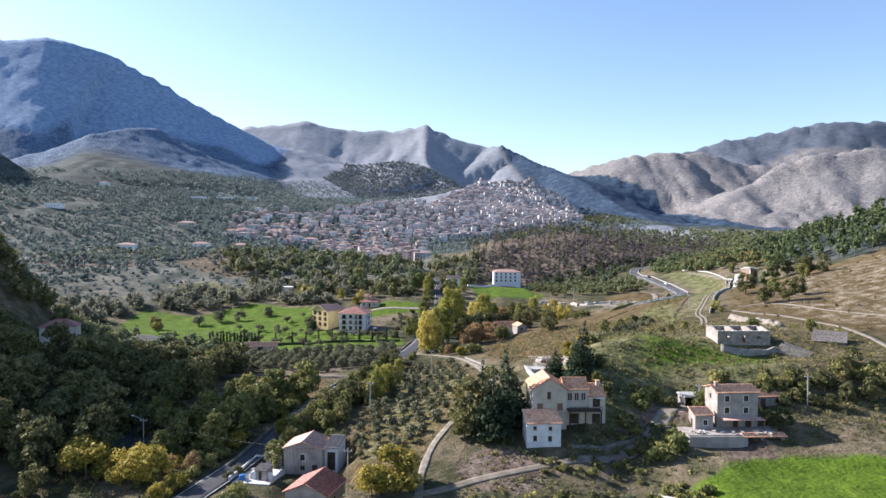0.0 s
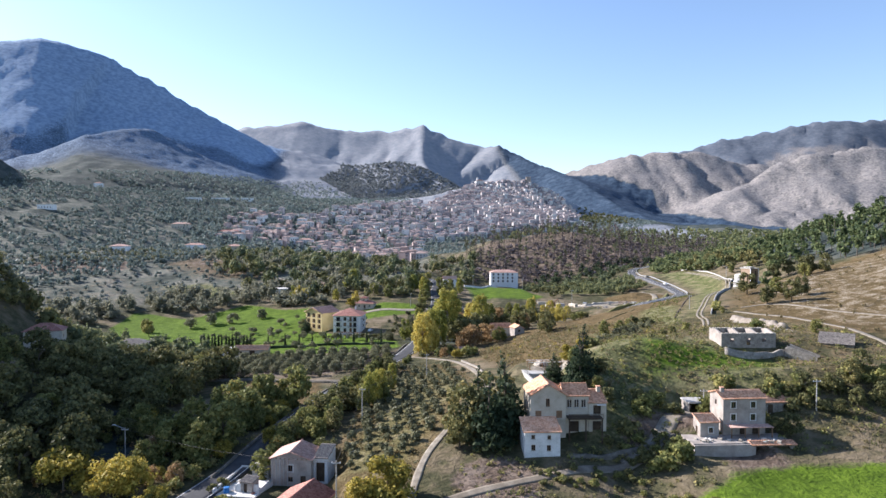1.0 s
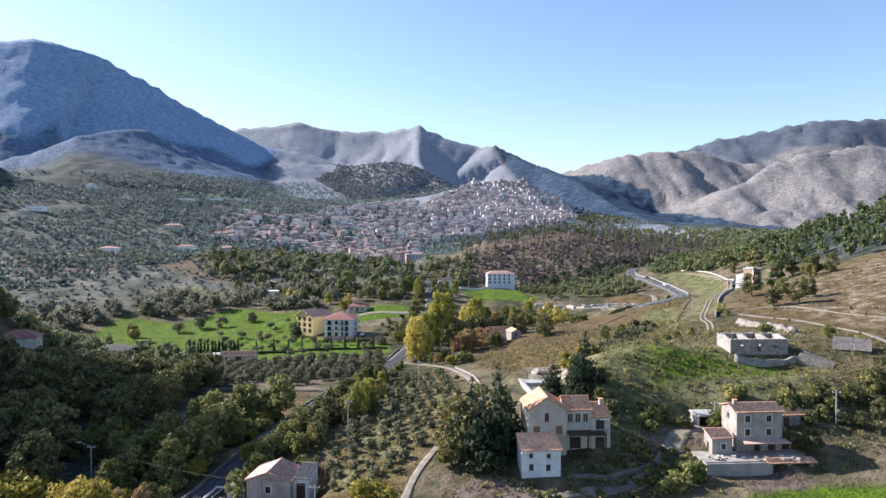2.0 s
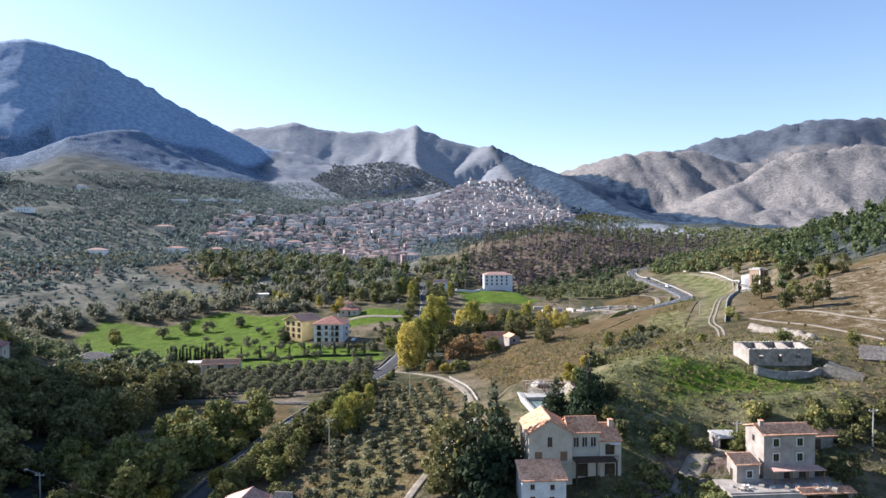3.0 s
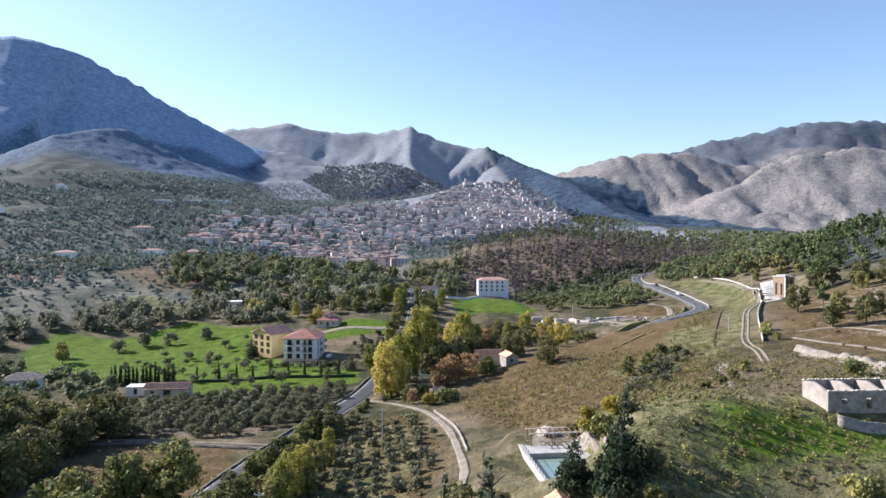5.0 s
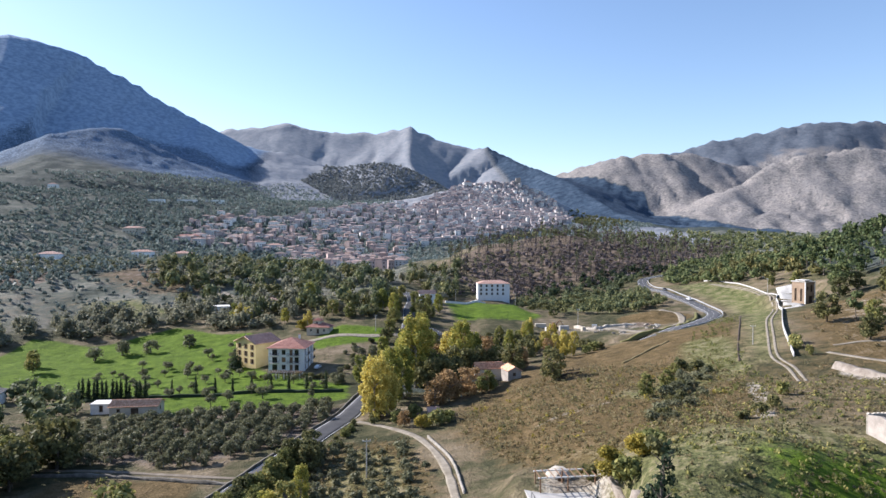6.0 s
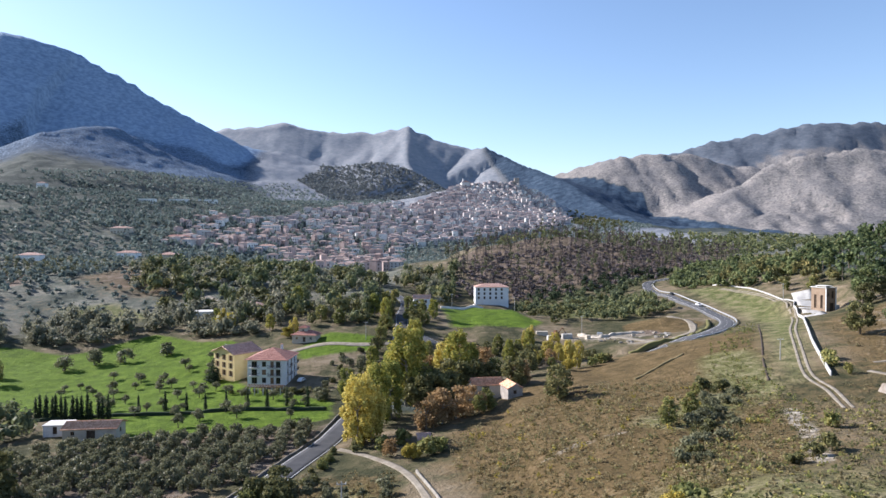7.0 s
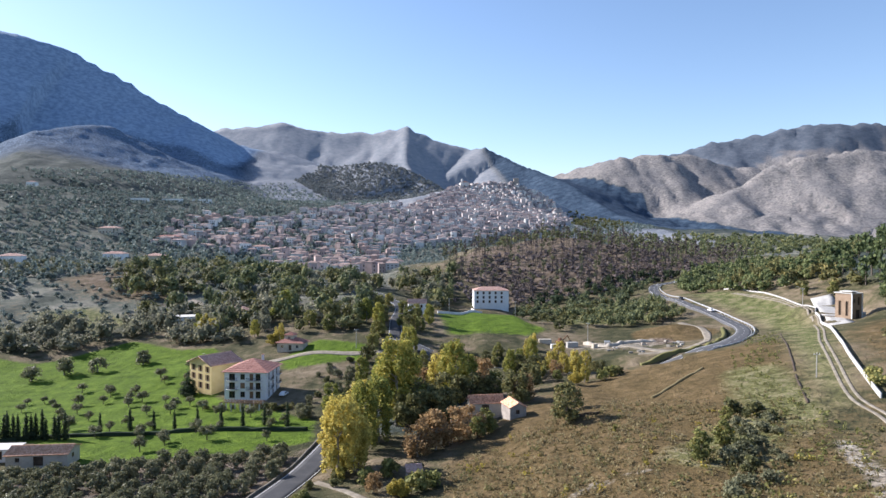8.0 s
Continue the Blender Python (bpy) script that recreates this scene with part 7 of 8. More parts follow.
random.seed(4)
plant_rows("olive_tree", [(-90, 264), (-78, 277), (-24, 282), (-21, 285), (-21, 270), (-29, 242), (-40, 231), (-84, 236)], (4.4, 4.7), 1.1, "olives in the terraced plot", 4)
plant_rows("young_olive_tree", [(-17, 237), (0, 234), (7, 213), (7.5, 190), (0, 152), (-7, 128), (-20, 136), (-20, 170)], (3.4, 4.8), 1.05, "young olives beside the track", 8, 0.1)

# olives dotted over the green meadow
for x, y in strew([(-140, 350), (-100, 398), (-75, 400), (-68, 350), (-30, 318), (-24, 296), (-40, 290), (-72, 288), (-90, 312)], 9.5, 3, 0.8):
    plant("meadow_olive_tree", x, y, random.uniform(0.75, 1.2), "olives in the green meadow")

# cypresses: a dense row behind the shed, then singles along the hedge
for k in range(15):
    plant("cypress_tree", -113 + 1.75 * k + random.uniform(-0.3, 0.3), 314 - 0.35 * k + random.uniform(-0.8, 0.8), random.uniform(0.95, 1.3), "cypress screen behind the shed")
for x, y in ((-82, 315), (-74.5, 317), (-68, 317.5), (-61.5, 316), (-55, 316), (-48, 315), (-41.7, 314.3), (-35.7, 314.7), (-28.6, 312)):
    plant("cypress_tree", x, y, random.uniform(0.8, 1.0), "cypresses along the meadow hedge")
plant("conifer_tree", -73.5, 359, 0.85, label="dark green fir beside the yellow house")

# the poplars by the road
for kind, x, y, size in (("golden_tree", -7.6, 264, 1.42), ("golden_tree", -5.0, 268.5, 1.25), ("golden_tree", -8.0, 271, 1.15), ("poplar_tree", -4.6, 283, 1.15), ("poplar_tree", -1.5, 290, 1.1), ("golden_tree", -6.5, 295, 1.25), ("poplar_tree", 2.0, 306, 1.72),
                         ("poplar_tree", -1.5, 312, 1.4), ("poplar_tree", 5.5, 312, 1.3), ("oak_tree", 6, 298, 1.15), ("oak_tree", 11, 300, 1.1), ("oak_tree", 9, 308, 1.25), ("oak_tree", 15, 305, 1.0), ("poplar_tree", 18.2, 331, 1.3), ("golden_tree", 14, 336, 1.35),
                         ("poplar_tree", 22.5, 336, 1.05), ("russet_tree", 8, 337, 1.5), ("oak_tree", 17, 322, 1.2), ("oak_tree", 23, 324, 1.1), ("oak_tree", 28, 327, 1.0), ("russet_tree", 27, 345, 1.5), ("oak_tree", 35.6, 316, 1.05), ("russet_tree", 38, 319, 1.1),
                         ("broadleaf_tree", 31, 332, 1.0), ("oak_tree", 42, 332, 0.85), ("oak_tree", 3, 322, 1.2), ("oak_tree", -4, 330, 1.0), ("broadleaf_tree", 1, 340, 1.2)):
    plant(kind, x, y, size, "poplars beside the road")
for kind, x, y, size in (("russet_tree", 8.5, 274, 1.15), ("russet_tree", 12.5, 278, 1.3), ("russet_tree", 16.2, 282, 1.25), ("russet_tree", 21, 286, 1.05), ("broadleaf_tree", 24.5, 288, 0.75), ("broadleaf_tree", 22.5, 284, 0.7), ("golden_bush", 5.6, 248, 0.85), ("leafy_bush", 9, 250, 1.3), ("leafy_bush", 12, 252, 1.1),
                         ("oak_tree", 43.1, 281, 0.95), ("oak_tree", 47, 294, 0.6), ("golden_tree", 53, 358, 0.6), ("golden_tree", 61, 352, 0.55), ("golden_tree", 60, 337, 0.55), ("golden_bush", 56, 330, 1.0),
                         ("leafy_bush", 65, 335, 1.3), ("leafy_bush", 69, 339, 1.3), ("shrub", 72, 341, 1.2), ("oak_tree", 45, 345, 0.7), ("leafy_bush", -1.5, 258, 1.2), ("russet_tree", 0.8, 252, 0.55), ("broadleaf_tree", 26, 290, 0.6),
                         ("leafy_bush", 3, 262, 1.3), ("shrub", 8, 262, 1.2), ("golden_tree", 47, 349, 0.5), ("broadleaf_tree", 52, 341, 0.55)):
    plant(kind, x, y, size, "trees along the dry field")

# mixed trees between the poplars and the builder's yard
for x, y in strew([(14, 352), (44, 352), (62, 348), (76, 362), (62, 384), (44, 402), (12, 404), (4, 372)], 7.5, 71, 0.85):
    plant(random.choice(["oak_tree", "broadleaf_tree", "broadleaf_tree", "golden_tree", "russet_tree", "poplar_tree", "oak_tree"]), x, y, random.uniform(0.45, 0.75), "trees below the builder's yard")
for x, y in strew([(-42, 322), (-36, 345), (-32, 372), (-40, 392), (-12, 388), (-16, 330), (-20, 318)], 6.2, 72, 0.8):
    plant(random.choice(["olive_tree", "olive_tree", "young_olive_tree", "shrub"]), x, y, random.uniform(0.8, 1.15), "olives beside the apartments")
for k in range(16):
    plant("shrub", -60 + 2.2 * k + random.uniform(-1, 1), 338 - 0.4 * k + random.uniform(-1.5, 1.5), random.uniform(0.6, 1.0), "garden shrubs below the apartments")

# lone trees and reeds on the right-hand slope
for kind, x, y, size in (("broadleaf_tree", 57, 238, 0.68), ("broadleaf_tree", 65, 247, 0.6), ("olive_tree", 61, 236, 1.0), ("olive_tree", 64, 237, 1.15), ("shrub", 66, 241, 1.3), ("shrub", 63, 232, 1.0), ("broadleaf_tree", 72, 262, 0.42), ("broadleaf_tree", 50, 265, 0.2),
                         ("golden_bush", 34.5, 183, 1.05), ("golden_bush", 38.5, 183, 0.85), ("leafy_bush", 36, 179, 1.4), ("leafy_bush", 42, 187, 1.2), ("shrub", 40, 180, 1.3), ("shrub", 32, 188, 1.3), ("shrub", 76, 268, 1.5), ("shrub", 79, 264, 1.2),
                         ("leafy_bush", 80, 222, 1.0), ("broadleaf_tree", 108, 262, 0.35), ("leafy_bush", 95, 205, 1.3), ("broadleaf_tree", 108, 196, 0.55), ("leafy_bush", 88, 186, 1.0), ("shrub", 70, 205, 1.2), ("shrub", 66, 203, 1.0), ("shrub", 62, 201, 0.9)):
    plant(kind, x, y, size, "lone trees on the slope")
for k in range(30):
    f = k / 29
    plant(random.choice(["reed_clump", "reed_clump", "reed_clump", "shrub"]), 52 + 28 * f + random.uniform(-4, 4), 211 + 52 * f + random.uniform(-5, 5), random.uniform(0.55, 1.0), "reeds in the gully")
for kind, x, y, size in (("oak_tree", 133.5, 297, 0.95), ("broadleaf_tree", 139, 282, 1.0), ("oak_tree", 128.5, 268, 0.75), ("oak_tree", 136, 264, 0.85), ("pine_tree", 139, 291, 0.9), ("oak_tree", 144, 272, 0.75), ("leafy_bush", 112, 276, 1.2), ("leafy_bush", 109.5, 271, 1.1),
                         ("broadleaf_tree", 186, 436, 0.7), ("broadleaf_tree", 192, 424, 0.8)):
    plant(kind, x, y, size, "trees round the chapel")

# round the old houses
for kind, x, y, size, label in (("conifer_tree", 10.5, 136, 1.35, ""), ("conifer_tree", 13.5, 141, 1.5, ""), ("oak_tree", 6, 141, 1.15, ""), ("conifer_tree", 8.5, 145, 1.2, ""), ("oak_tree", 12, 147, 1.15, ""), ("oak_tree", 4.5, 137, 0.75, ""), ("conifer_tree", 33, 156, 1.0, ""),
                                ("conifer_tree", 27.5, 160, 0.55, ""), ("leafy_bush", 41.5, 128, 1.15, "round clipped green bush in the yard"), ("oak_tree", 70.7, 137.1, 0.5, ""), ("shrub", 68.4, 138.9, 1.4, ""), ("leafy_bush", 42.8, 128.1, 1.3, ""), ("leafy_bush", 46.4, 129.9, 1.4, ""),
                                ("shrub", 40.1, 131.7, 1.2, ""), ("shrub", 39, 139, 1.3, ""), ("shrub", 36, 146, 1.4, ""), ("leafy_bush", 35, 150, 1.0, ""), ("oak_tree", 37, 156, 0.4, "")):
    plant(kind, x, y, size, "trees round the old houses", label)
for k in range(26):
    x = random.uniform(42, 88)
    plant(random.choice(["shrub", "leafy_bush", "shrub"]), x, 145 + 0.1 * (x - 56) + random.uniform(-3, 6), random.uniform(0.7, 1.4), "scrub on the bank behind the houses")
for x, y, s in ((76.0, 148.8, 0.5), (80.5, 150.6, 0.6), (86.0, 149.7, 0.75), (91.4, 152.4, 0.8), (95.9, 156.0, 0.75), (88.7, 145.2, 0.6), (84.2, 143.4, 0.45), (99.5, 148.8, 0.8), (94.0, 145.2, 0.7)):
    plant("oak_tree", x, y, 0.72 * s, "dark trees below the ruin")
for k in range(40):
    x = random.uniform(6, 46)
    plant(random.choice(["shrub", "leafy_bush", "reed_clump"]), x, 109 + 0.12 * x + random.uniform(-5, 4), random.uniform(0.4, 0.85), "weedy bushes on the lower terrace")
for k in range(16):
    plant("leafy_bush", 23 + 1.5 * k + random.uniform(-0.5, 0.5), 110.5 + 0.1 * k + random.uniform(-0.8, 0.8), random.uniform(0.5, 0.75), "light green bushes along the lowest terrace")
plant("golden_bush", -8.5, 119, 1.9, label="large yellow autumn bush in the olive plot")
plant("golden_bush", -12.5, 117, 1.2)

# the dark wood on the valley's left flank
WOOD = [(-142, 150), (-150, 225), (-118, 262), (-92, 254), (-70, 232), (-70, 205), (-66, 182), (-68, 160), (-72, 144), (-84, 134), (-110, 136)]
for x, y in strew(WOOD, 7.7, 11, 0.97):
    if from_line(np.array([x]), np.array([y]), [(-143, 243), (-116, 192)])[0][0] < 8:
        continue
    edge = x > -74 or y > 238
    plant("broadleaf_tree" if random.random() < (0.35 if edge else 0.1) else "oak_tree", x, y, random.uniform(0.55, 0.85) if edge else random.uniform(0.95, 1.35), "the dark valley wood")
for kind, x, y, s in (("golden_bush", -73.5, 134, 2.3), ("golden_bush", -62.5, 131, 2.0), ("golden_bush", -58.5, 130.5, 1.7), ("russet_tree", -52, 136, 0.6), ("leafy_bush", -66, 136, 1.5), ("russet_tree", -80, 138, 0.7), ("golden_tree", -103, 236, 0.55), ("golden_tree", -98, 243, 0.5), ("golden_tree", -150, 262, 0.7), ("russet_tree", -57, 136, 0.55), ("leafy_bush", -53, 138, 1.1)):
    plant(kind, x, y, s, "autumn bushes by the road")
# shrubs added here to darken ground that lies in shade
for k in range(16):
    plant(random.choice(["shrub", "oak_tree", "shrub"]), random.uniform(-104, -76), random.uniform(116, 130), random.uniform(0.5, 0.8), "dark undergrowth below the wood")
for k in range(60):
    y = random.uniform(146, 200)
    x = float(np.interp(y, [145, 165, 182, 198], [-42, -37.5, -35, -32])) - 5 - 15 * random.random()
    plant(random.choice(["leafy_bush", "leafy_bush", "broadleaf_tree"]), x, y, random.uniform(0.95, 1.5) if k % 3 else random.uniform(0.6, 0.8), "thicket above the road cutting")
for k in range(60):
    f = random.random()
    plant(random.choice(["broadleaf_tree", "leafy_bush", "leafy_bush", "leafy_bush", "golden_bush"]), -60 + 20 * f + random.uniform(-7, 5.5), 136 + 62 * f + random.uniform(-5, 5), random.uniform(0.6, 1.0), "thicket above the road cutting")
for k in range(34):
    plant(random.choice(["broadleaf_tree", "leafy_bush", "broadleaf_tree", "oak_tree"]), -26 + random.uniform(-5, 4) + 0.07 * k, 150 + 2.3 * k + random.uniform(-3, 3), random.uniform(0.45, 0.75), "bushes along the asphalt road")
for x, y, s in ((-20, 176, 0.75), (-17.5, 181, 0.9), (-19, 187, 0.8), (-15.5, 184, 0.7), (-24, 205, 0.5), (-22, 212, 0.5)):
    plant("broadleaf_tree" if s != 0.9 else "poplar_tree", x, y, s if s != 0.9 else 0.62, "sunlit trees by the road")
for k in range(22):
    plant(random.choice(["shrub", "leafy_bush", "shrub"]), -15 + random.uniform(-1.5, 2) + 0.1 * k, 236 + 2.0 * k + random.uniform(-2, 2), random.uniform(0.5, 0.9), "roadside scrub")

for k in range(26):
    f = k / 25
    plant(random.choice(["leafy_bush", "shrub", "leafy_bush", "golden_bush"]), -56 + 14 * f + random.uniform(-2, 1), 112 + 52 * f + random.uniform(-2, 2), random.uniform(0.6, 1.0), "low bushes above the road cutting")
for x, y, s in ((-39, 118, 1.1), (-38.5, 122, 1.3), (-37, 148, 1.2), (-34, 152, 1.3), (-32, 157, 1.1), (-33, 163, 1.4), (-30.5, 169, 1.2), (-29, 176, 1.3), (-28, 184, 1.3), (-26, 192, 1.2)):
    plant("leafy_bush", x, y, s, "bushes along the asphalt road")
# dark tangle below the old house and along the bank behind the farmhouse, dense to darken ground in shade too
for k in range(40):
    x = random.uniform(34, 48)
    plant(random.choice(["shrub", "shrub", "shrub", "leafy_bush"]), x, 134 + 0.2 * (x - 34) + random.uniform(-4, 4), random.uniform(0.35, 0.75), "dark tangle below the old house")
for k in range(26):
    x = random.uniform(19, 38)
    plant(random.choice(["shrub", "shrub", "leafy_bush"]), x, 126 + random.uniform(-4, 4), random.uniform(0.3, 0.6), "dark tangle below the old house")
for k in range(34):
    x = random.uniform(62, 104)
    plant(random.choice(["shrub", "shrub", "leafy_bush"]), x, 150 + 0.05 * (x - 60) + random.uniform(-3, 4), random.uniform(0.7, 1.2), "scrub on the bank behind the houses")
for k in range(30):
    f = k / 29
    plant(random.choice(["broadleaf_tree", "broadleaf_tree", "leafy_bush"]), -37 + 16 * f + random.uniform(-1, 1.5), 142 + 80 * f + random.uniform(-1.5, 1.5), random.uniform(0.5, 0.75), "bushes along the asphalt road")
for kind, x, y, z in (("pine_tree", 181, 371, 1.25), ("pine_tree", 185, 376, 1.1), ("oak_tree", 187, 366, 0.8), ("conifer_tree", 64, 540, 0.7), ("conifer_tree", 68, 535, 0.8), ("conifer_tree", 72, 541, 0.75), ("conifer_tree", 76, 537, 0.65), ("oak_tree", 70, 530, 0.7), ("oak_tree", 80, 532, 0.6)):
    plant(kind, x, y, z, "dark trees beside the far buildings")
way = sorted((p[1], p[0]) for p in MAIN_ROAD if 90 < p[1] < 320)
for k in range(34):
    y = 140 + 2.7 * k + random.uniform(-1, 1)
    x = float(np.interp(y, [p[0] for p in way], [p[1] for p in way])) + random.uniform(5.2, 7.2)
    plant(random.choice(["broadleaf_tree", "broadleaf_tree", "oak_tree"]), x, y, random.uniform(0.45, 0.8), "bushes along the asphalt road")
for k in range(30):
    y = 322 + 4.2 * k + random.uniform(-1.5, 1.5)
    x = float(np.interp(y, [300, 340, 380, 418, 445, 478], [-12, -9, -6, -5, -6, -5.5])) + random.choice([-1, 1]) * random.uniform(5.5, 9)
    plant(random.choice(["broadleaf_tree", "oak_tree", "broadleaf_tree", "poplar_tree"]), x, y, random.uniform(0.5, 0.85), "trees along the far road")
for kind, x, y, s in (("pine_tree", 179, 366, 1.75), ("oak_tree", 176, 360, 0.9), ("oak_tree", 176, 330, 0.9), ("oak_tree", 181, 336, 1.0), ("broadleaf_tree", 172, 322, 0.9), ("oak_tree", 184, 326, 0.9), ("conifer_tree", 26.5, 158.5, 0.72), ("conifer_tree", 31.5, 153, 1.0)):
    plant(kind, x, y, s, "dark trees beside the far buildings")
for x, y, z in ((-1, 428, 0.9), (3, 436, 0.8), (-9, 432, 0.9), (0, 446, 1.0), (-3, 455, 0.9), (4, 452, 0.8), (-12, 446, 1.0), (-10, 462, 0.9), (-16, 474, 1.0), (-20, 462, 0.9), (-12, 486, 0.9), (0, 418, 0.7), (-11, 418, 0.8)):
    plant("broadleaf_tree", x, y, z, "trees along the far road")
# single bright trees round the meadow and in the valley wood
for kind, x, y, s in (("golden_tree", -97, 444, 1.0), ("golden_tree", -92, 440, 0.9), ("poplar_tree", -101, 448, 0.75), ("golden_tree", -55.5, 419, 0.75), ("golden_bush", -58, 417, 1.2), ("poplar_tree", -63, 464, 1.0), ("poplar_tree", -70, 432, 0.6),
                      ("broadleaf_tree", -164, 372, 1.1), ("broadleaf_tree", -171, 384, 1.0), ("olive_tree", -150, 396, 2.0), ("olive_tree", -140, 402, 2.2), ("olive_tree", -128, 405, 2.0), ("olive_tree", -112, 412, 1.8),
                      ("poplar_tree", -20, 444, 0.8), ("poplar_tree", 10, 438, 0.75), ("broadleaf_tree", -36, 432, 1.0), ("broadleaf_tree", -46, 440, 1.1), ("poplar_tree", -104, 226, 0.45), ("broadleaf_tree", -88, 222, 0.9), ("russet_tree", -62, 152, 0.8)):
    plant(kind, x, y, s, "bright single trees in the valley")
for kind, x, y, s in (("poplar_tree", -18.5, 178, 0.62), ("poplar_tree", -16.5, 185, 0.6), ("broadleaf_tree", -16, 196, 0.85), ("poplar_tree", -14.5, 201, 0.5)):
    plant(kind, x, y, s, "sunlit trees by the road")

# ---- woods too many to count ----
def clear_of(p, spots, r):
    for x, y, *_ in spots:
        p = p[np.hypot(p[:, 0] - x, p[:, 1] - y) > r]
    return p


def off_line(p, line, r):
    return p[from_line(p[:, 0], p[:, 1], line)[0] > r]


belt = strew([(-290, 330), (-250, 420), (-190, 470), (-110, 490), (-62, 470), (-64, 430), (-84, 427), (-107, 437), (-131, 454), (-163, 430), (-203, 440), (-212, 385), (-190, 345), (-165, 285), (-200, 270)], 7.4, 21, 0.88)
belt = clear_of(belt, ((-117, 470), (-89, 472), (-141, 306)), 9)
far_wood("wood_willow_belt", "grey-green belt of trees behind the green meadow", "wood", belt, LEAF_WILLOW, 8.2, 4.9, 170, 1.15, 31, core=0.55, low=0.02, lobes=7, vary=0.42)
belt = off_line(strew([(-130, 470), (-62, 430), (-22, 424), (-14, 470), (-25, 560), (-10, 650), (40, 650), (24, 600), (24, 545), (8, 490), (0, 560), (-60, 640), (-150, 680), (-230, 640), (-200, 560)], 8.6, 22, 0.95), MAIN_ROAD, 7)
belt = clear_of(belt, ((-117, 470), (-89, 472), (3, 466)), 9)
belt = belt[grain(belt[:, 0], belt[:, 1], 34, 6) > -0.5]
sort = np.random.default_rng(41).uniform(size=len(belt)) + 0.35 * grain(belt[:, 0], belt[:, 1], 45, 7)
for name, label, leaf, tall, wide, pick, seed in (("wood_valley", "mixed green valley trees below the town", LEAF_VALLEY, 10.5, 5.6, sort < 0.4, 32), ("wood_valley_grey", "grey-green willows in the valley wood", LEAF_WILLOW, 7.5, 5.0, (sort >= 0.4) & (sort < 0.75), 52),
                                                  ("wood_valley_dark", "dark evergreen oaks in the valley wood", LEAF_OAK, 9.5, 5.4, sort >= 0.75, 53)):
    far_wood(name, label, "wood", belt[pick], leaf, tall, wide, 120, 1.25, seed, core=0.55, lobes=9, low=0.02, vary=0.4)
far_wood("wood_valley_gold", "scattered yellow trees in the valley wood", "wood", strew([(-100, 440), (-30, 430), (-30, 520), (-90, 500)], 26, 23, 0.7), LEAF_POPLAR, 10, 3.6, 110, 1.0, 33)
slope = strew([(-700, 500), (-640, 1250), (-150, 1150), (-60, 900), (-60, 640), (-200, 600), (-260, 480), (-330, 420)], 8.4, 24, 0.92)
slope = slope[(grain(slope[:, 0], slope[:, 1], 70, 5) > -0.55)]
slope = slope[~(inside(slope[:, 0], slope[:, 1], BROWN_LEFT))]
far_wood("scrub_hillside", "dense olive and scrub cover on the hillside", "scrub", slope, LEAF_HAZY_SCRUB, 4.4, 2.9, 20, 2.1, 34, core=0, lobes=3)
dots = strew([(-300, 436), (-330, 520), (-280, 640), (-120, 570), (-110, 500), (-180, 440)], 8.5, 25, 0.65)
far_wood("scrub_field", "dark bushes dotted over the brown fields", "scrub", dots, LEAF_HAZY_SCRUB, 3.2, 2.0, 50, 0.8, 35)
rows = np.array([(-360 + 7 * i + 2.5 * j, 560 + 7.5 * j + 0.8 * i) for i in range(16) for j in range(14)], float) + np.random.default_rng(5).uniform(-1, 1, (224, 2))
far_wood("olive_grove_far", "far rows of grey-green olives on reddish soil", "olive grove", rows, LEAF_OLIVE, 4.2, 2.3, 40, 0.9, 36)
burnt = strew([(22, 640), (36, 600), (60, 572), (120, 584), (190, 602), (245, 640), (300, 700), (280, 750), (180, 760), (60, 760), (20, 720)], 7.6, 26, 0.8)
sort = np.random.default_rng(58).uniform(size=len(burnt))
far_wood("pines_bare", "bare scorched pines on the burnt hill", "pine wood", burnt[sort < 0.5], LEAF_BURNT, 14.5, 2.1, 34, 1.1, 57, 0.2, 0.4, 1.0, 5, core=0)
far_wood("pine_hill", "thin dull green pines on the burnt hill", "pine wood", burnt[sort > 0.68], LEAF_SINGED, 17.0, 2.7, 48, 1.3, 37, 0.22, 0.35, 1.0, 5, core=0)
under = strew([(26, 570), (30, 640), (60, 690), (200, 700), (240, 650), (190, 592), (120, 572), (60, 560)], 6.0, 27, 0.7)
far_wood("burnt_scrub", "brown leafless scrub on the burnt hill", "scrub", under, LEAF_BURNT, 2.4, 2.6, 26, 1.0, 38)
dark = strew([(70, 566), (110, 562), (170, 590), (205, 612), (180, 622), (110, 596), (80, 590)], 6.0, 59, 0.8)
far_wood("wood_dark_foot", "dark evergreen scrub at the foot of the burnt hill", "scrub", dark, LEAF_DARK, 4.5, 3.2, 50, 1.2, 59, core=0.5, lobes=5, low=0.03)
strip = off_line(strew([(158, 536), (186, 450), (214, 468), (300, 560), (330, 650), (240, 640), (196, 606)], 6.4, 60, 0.8), CURVE_ROAD, 9)
far_wood("wood_field_edge", "dark green trees beyond the long meadow", "wood", strip, LEAF_PINE, 6.5, 3.4, 70, 1.2, 60, core=0.55, lobes=6, low=0.03)
foot = strew([(60, 520), (70, 560), (150, 585), (200, 596), (300, 640), (330, 600), (215, 545), (175, 520), (165, 560), (140, 545), (120, 500), (90, 470), (66, 490)], 8.0, 28, 0.75)
foot = off_line(foot, CURVE_ROAD, 8)
far_wood("wood_hillfoot", "green trees at the foot of the burnt hill", "wood", foot, LEAF_VALLEY, 5.5, 3.0, 90, 1.15, 39)
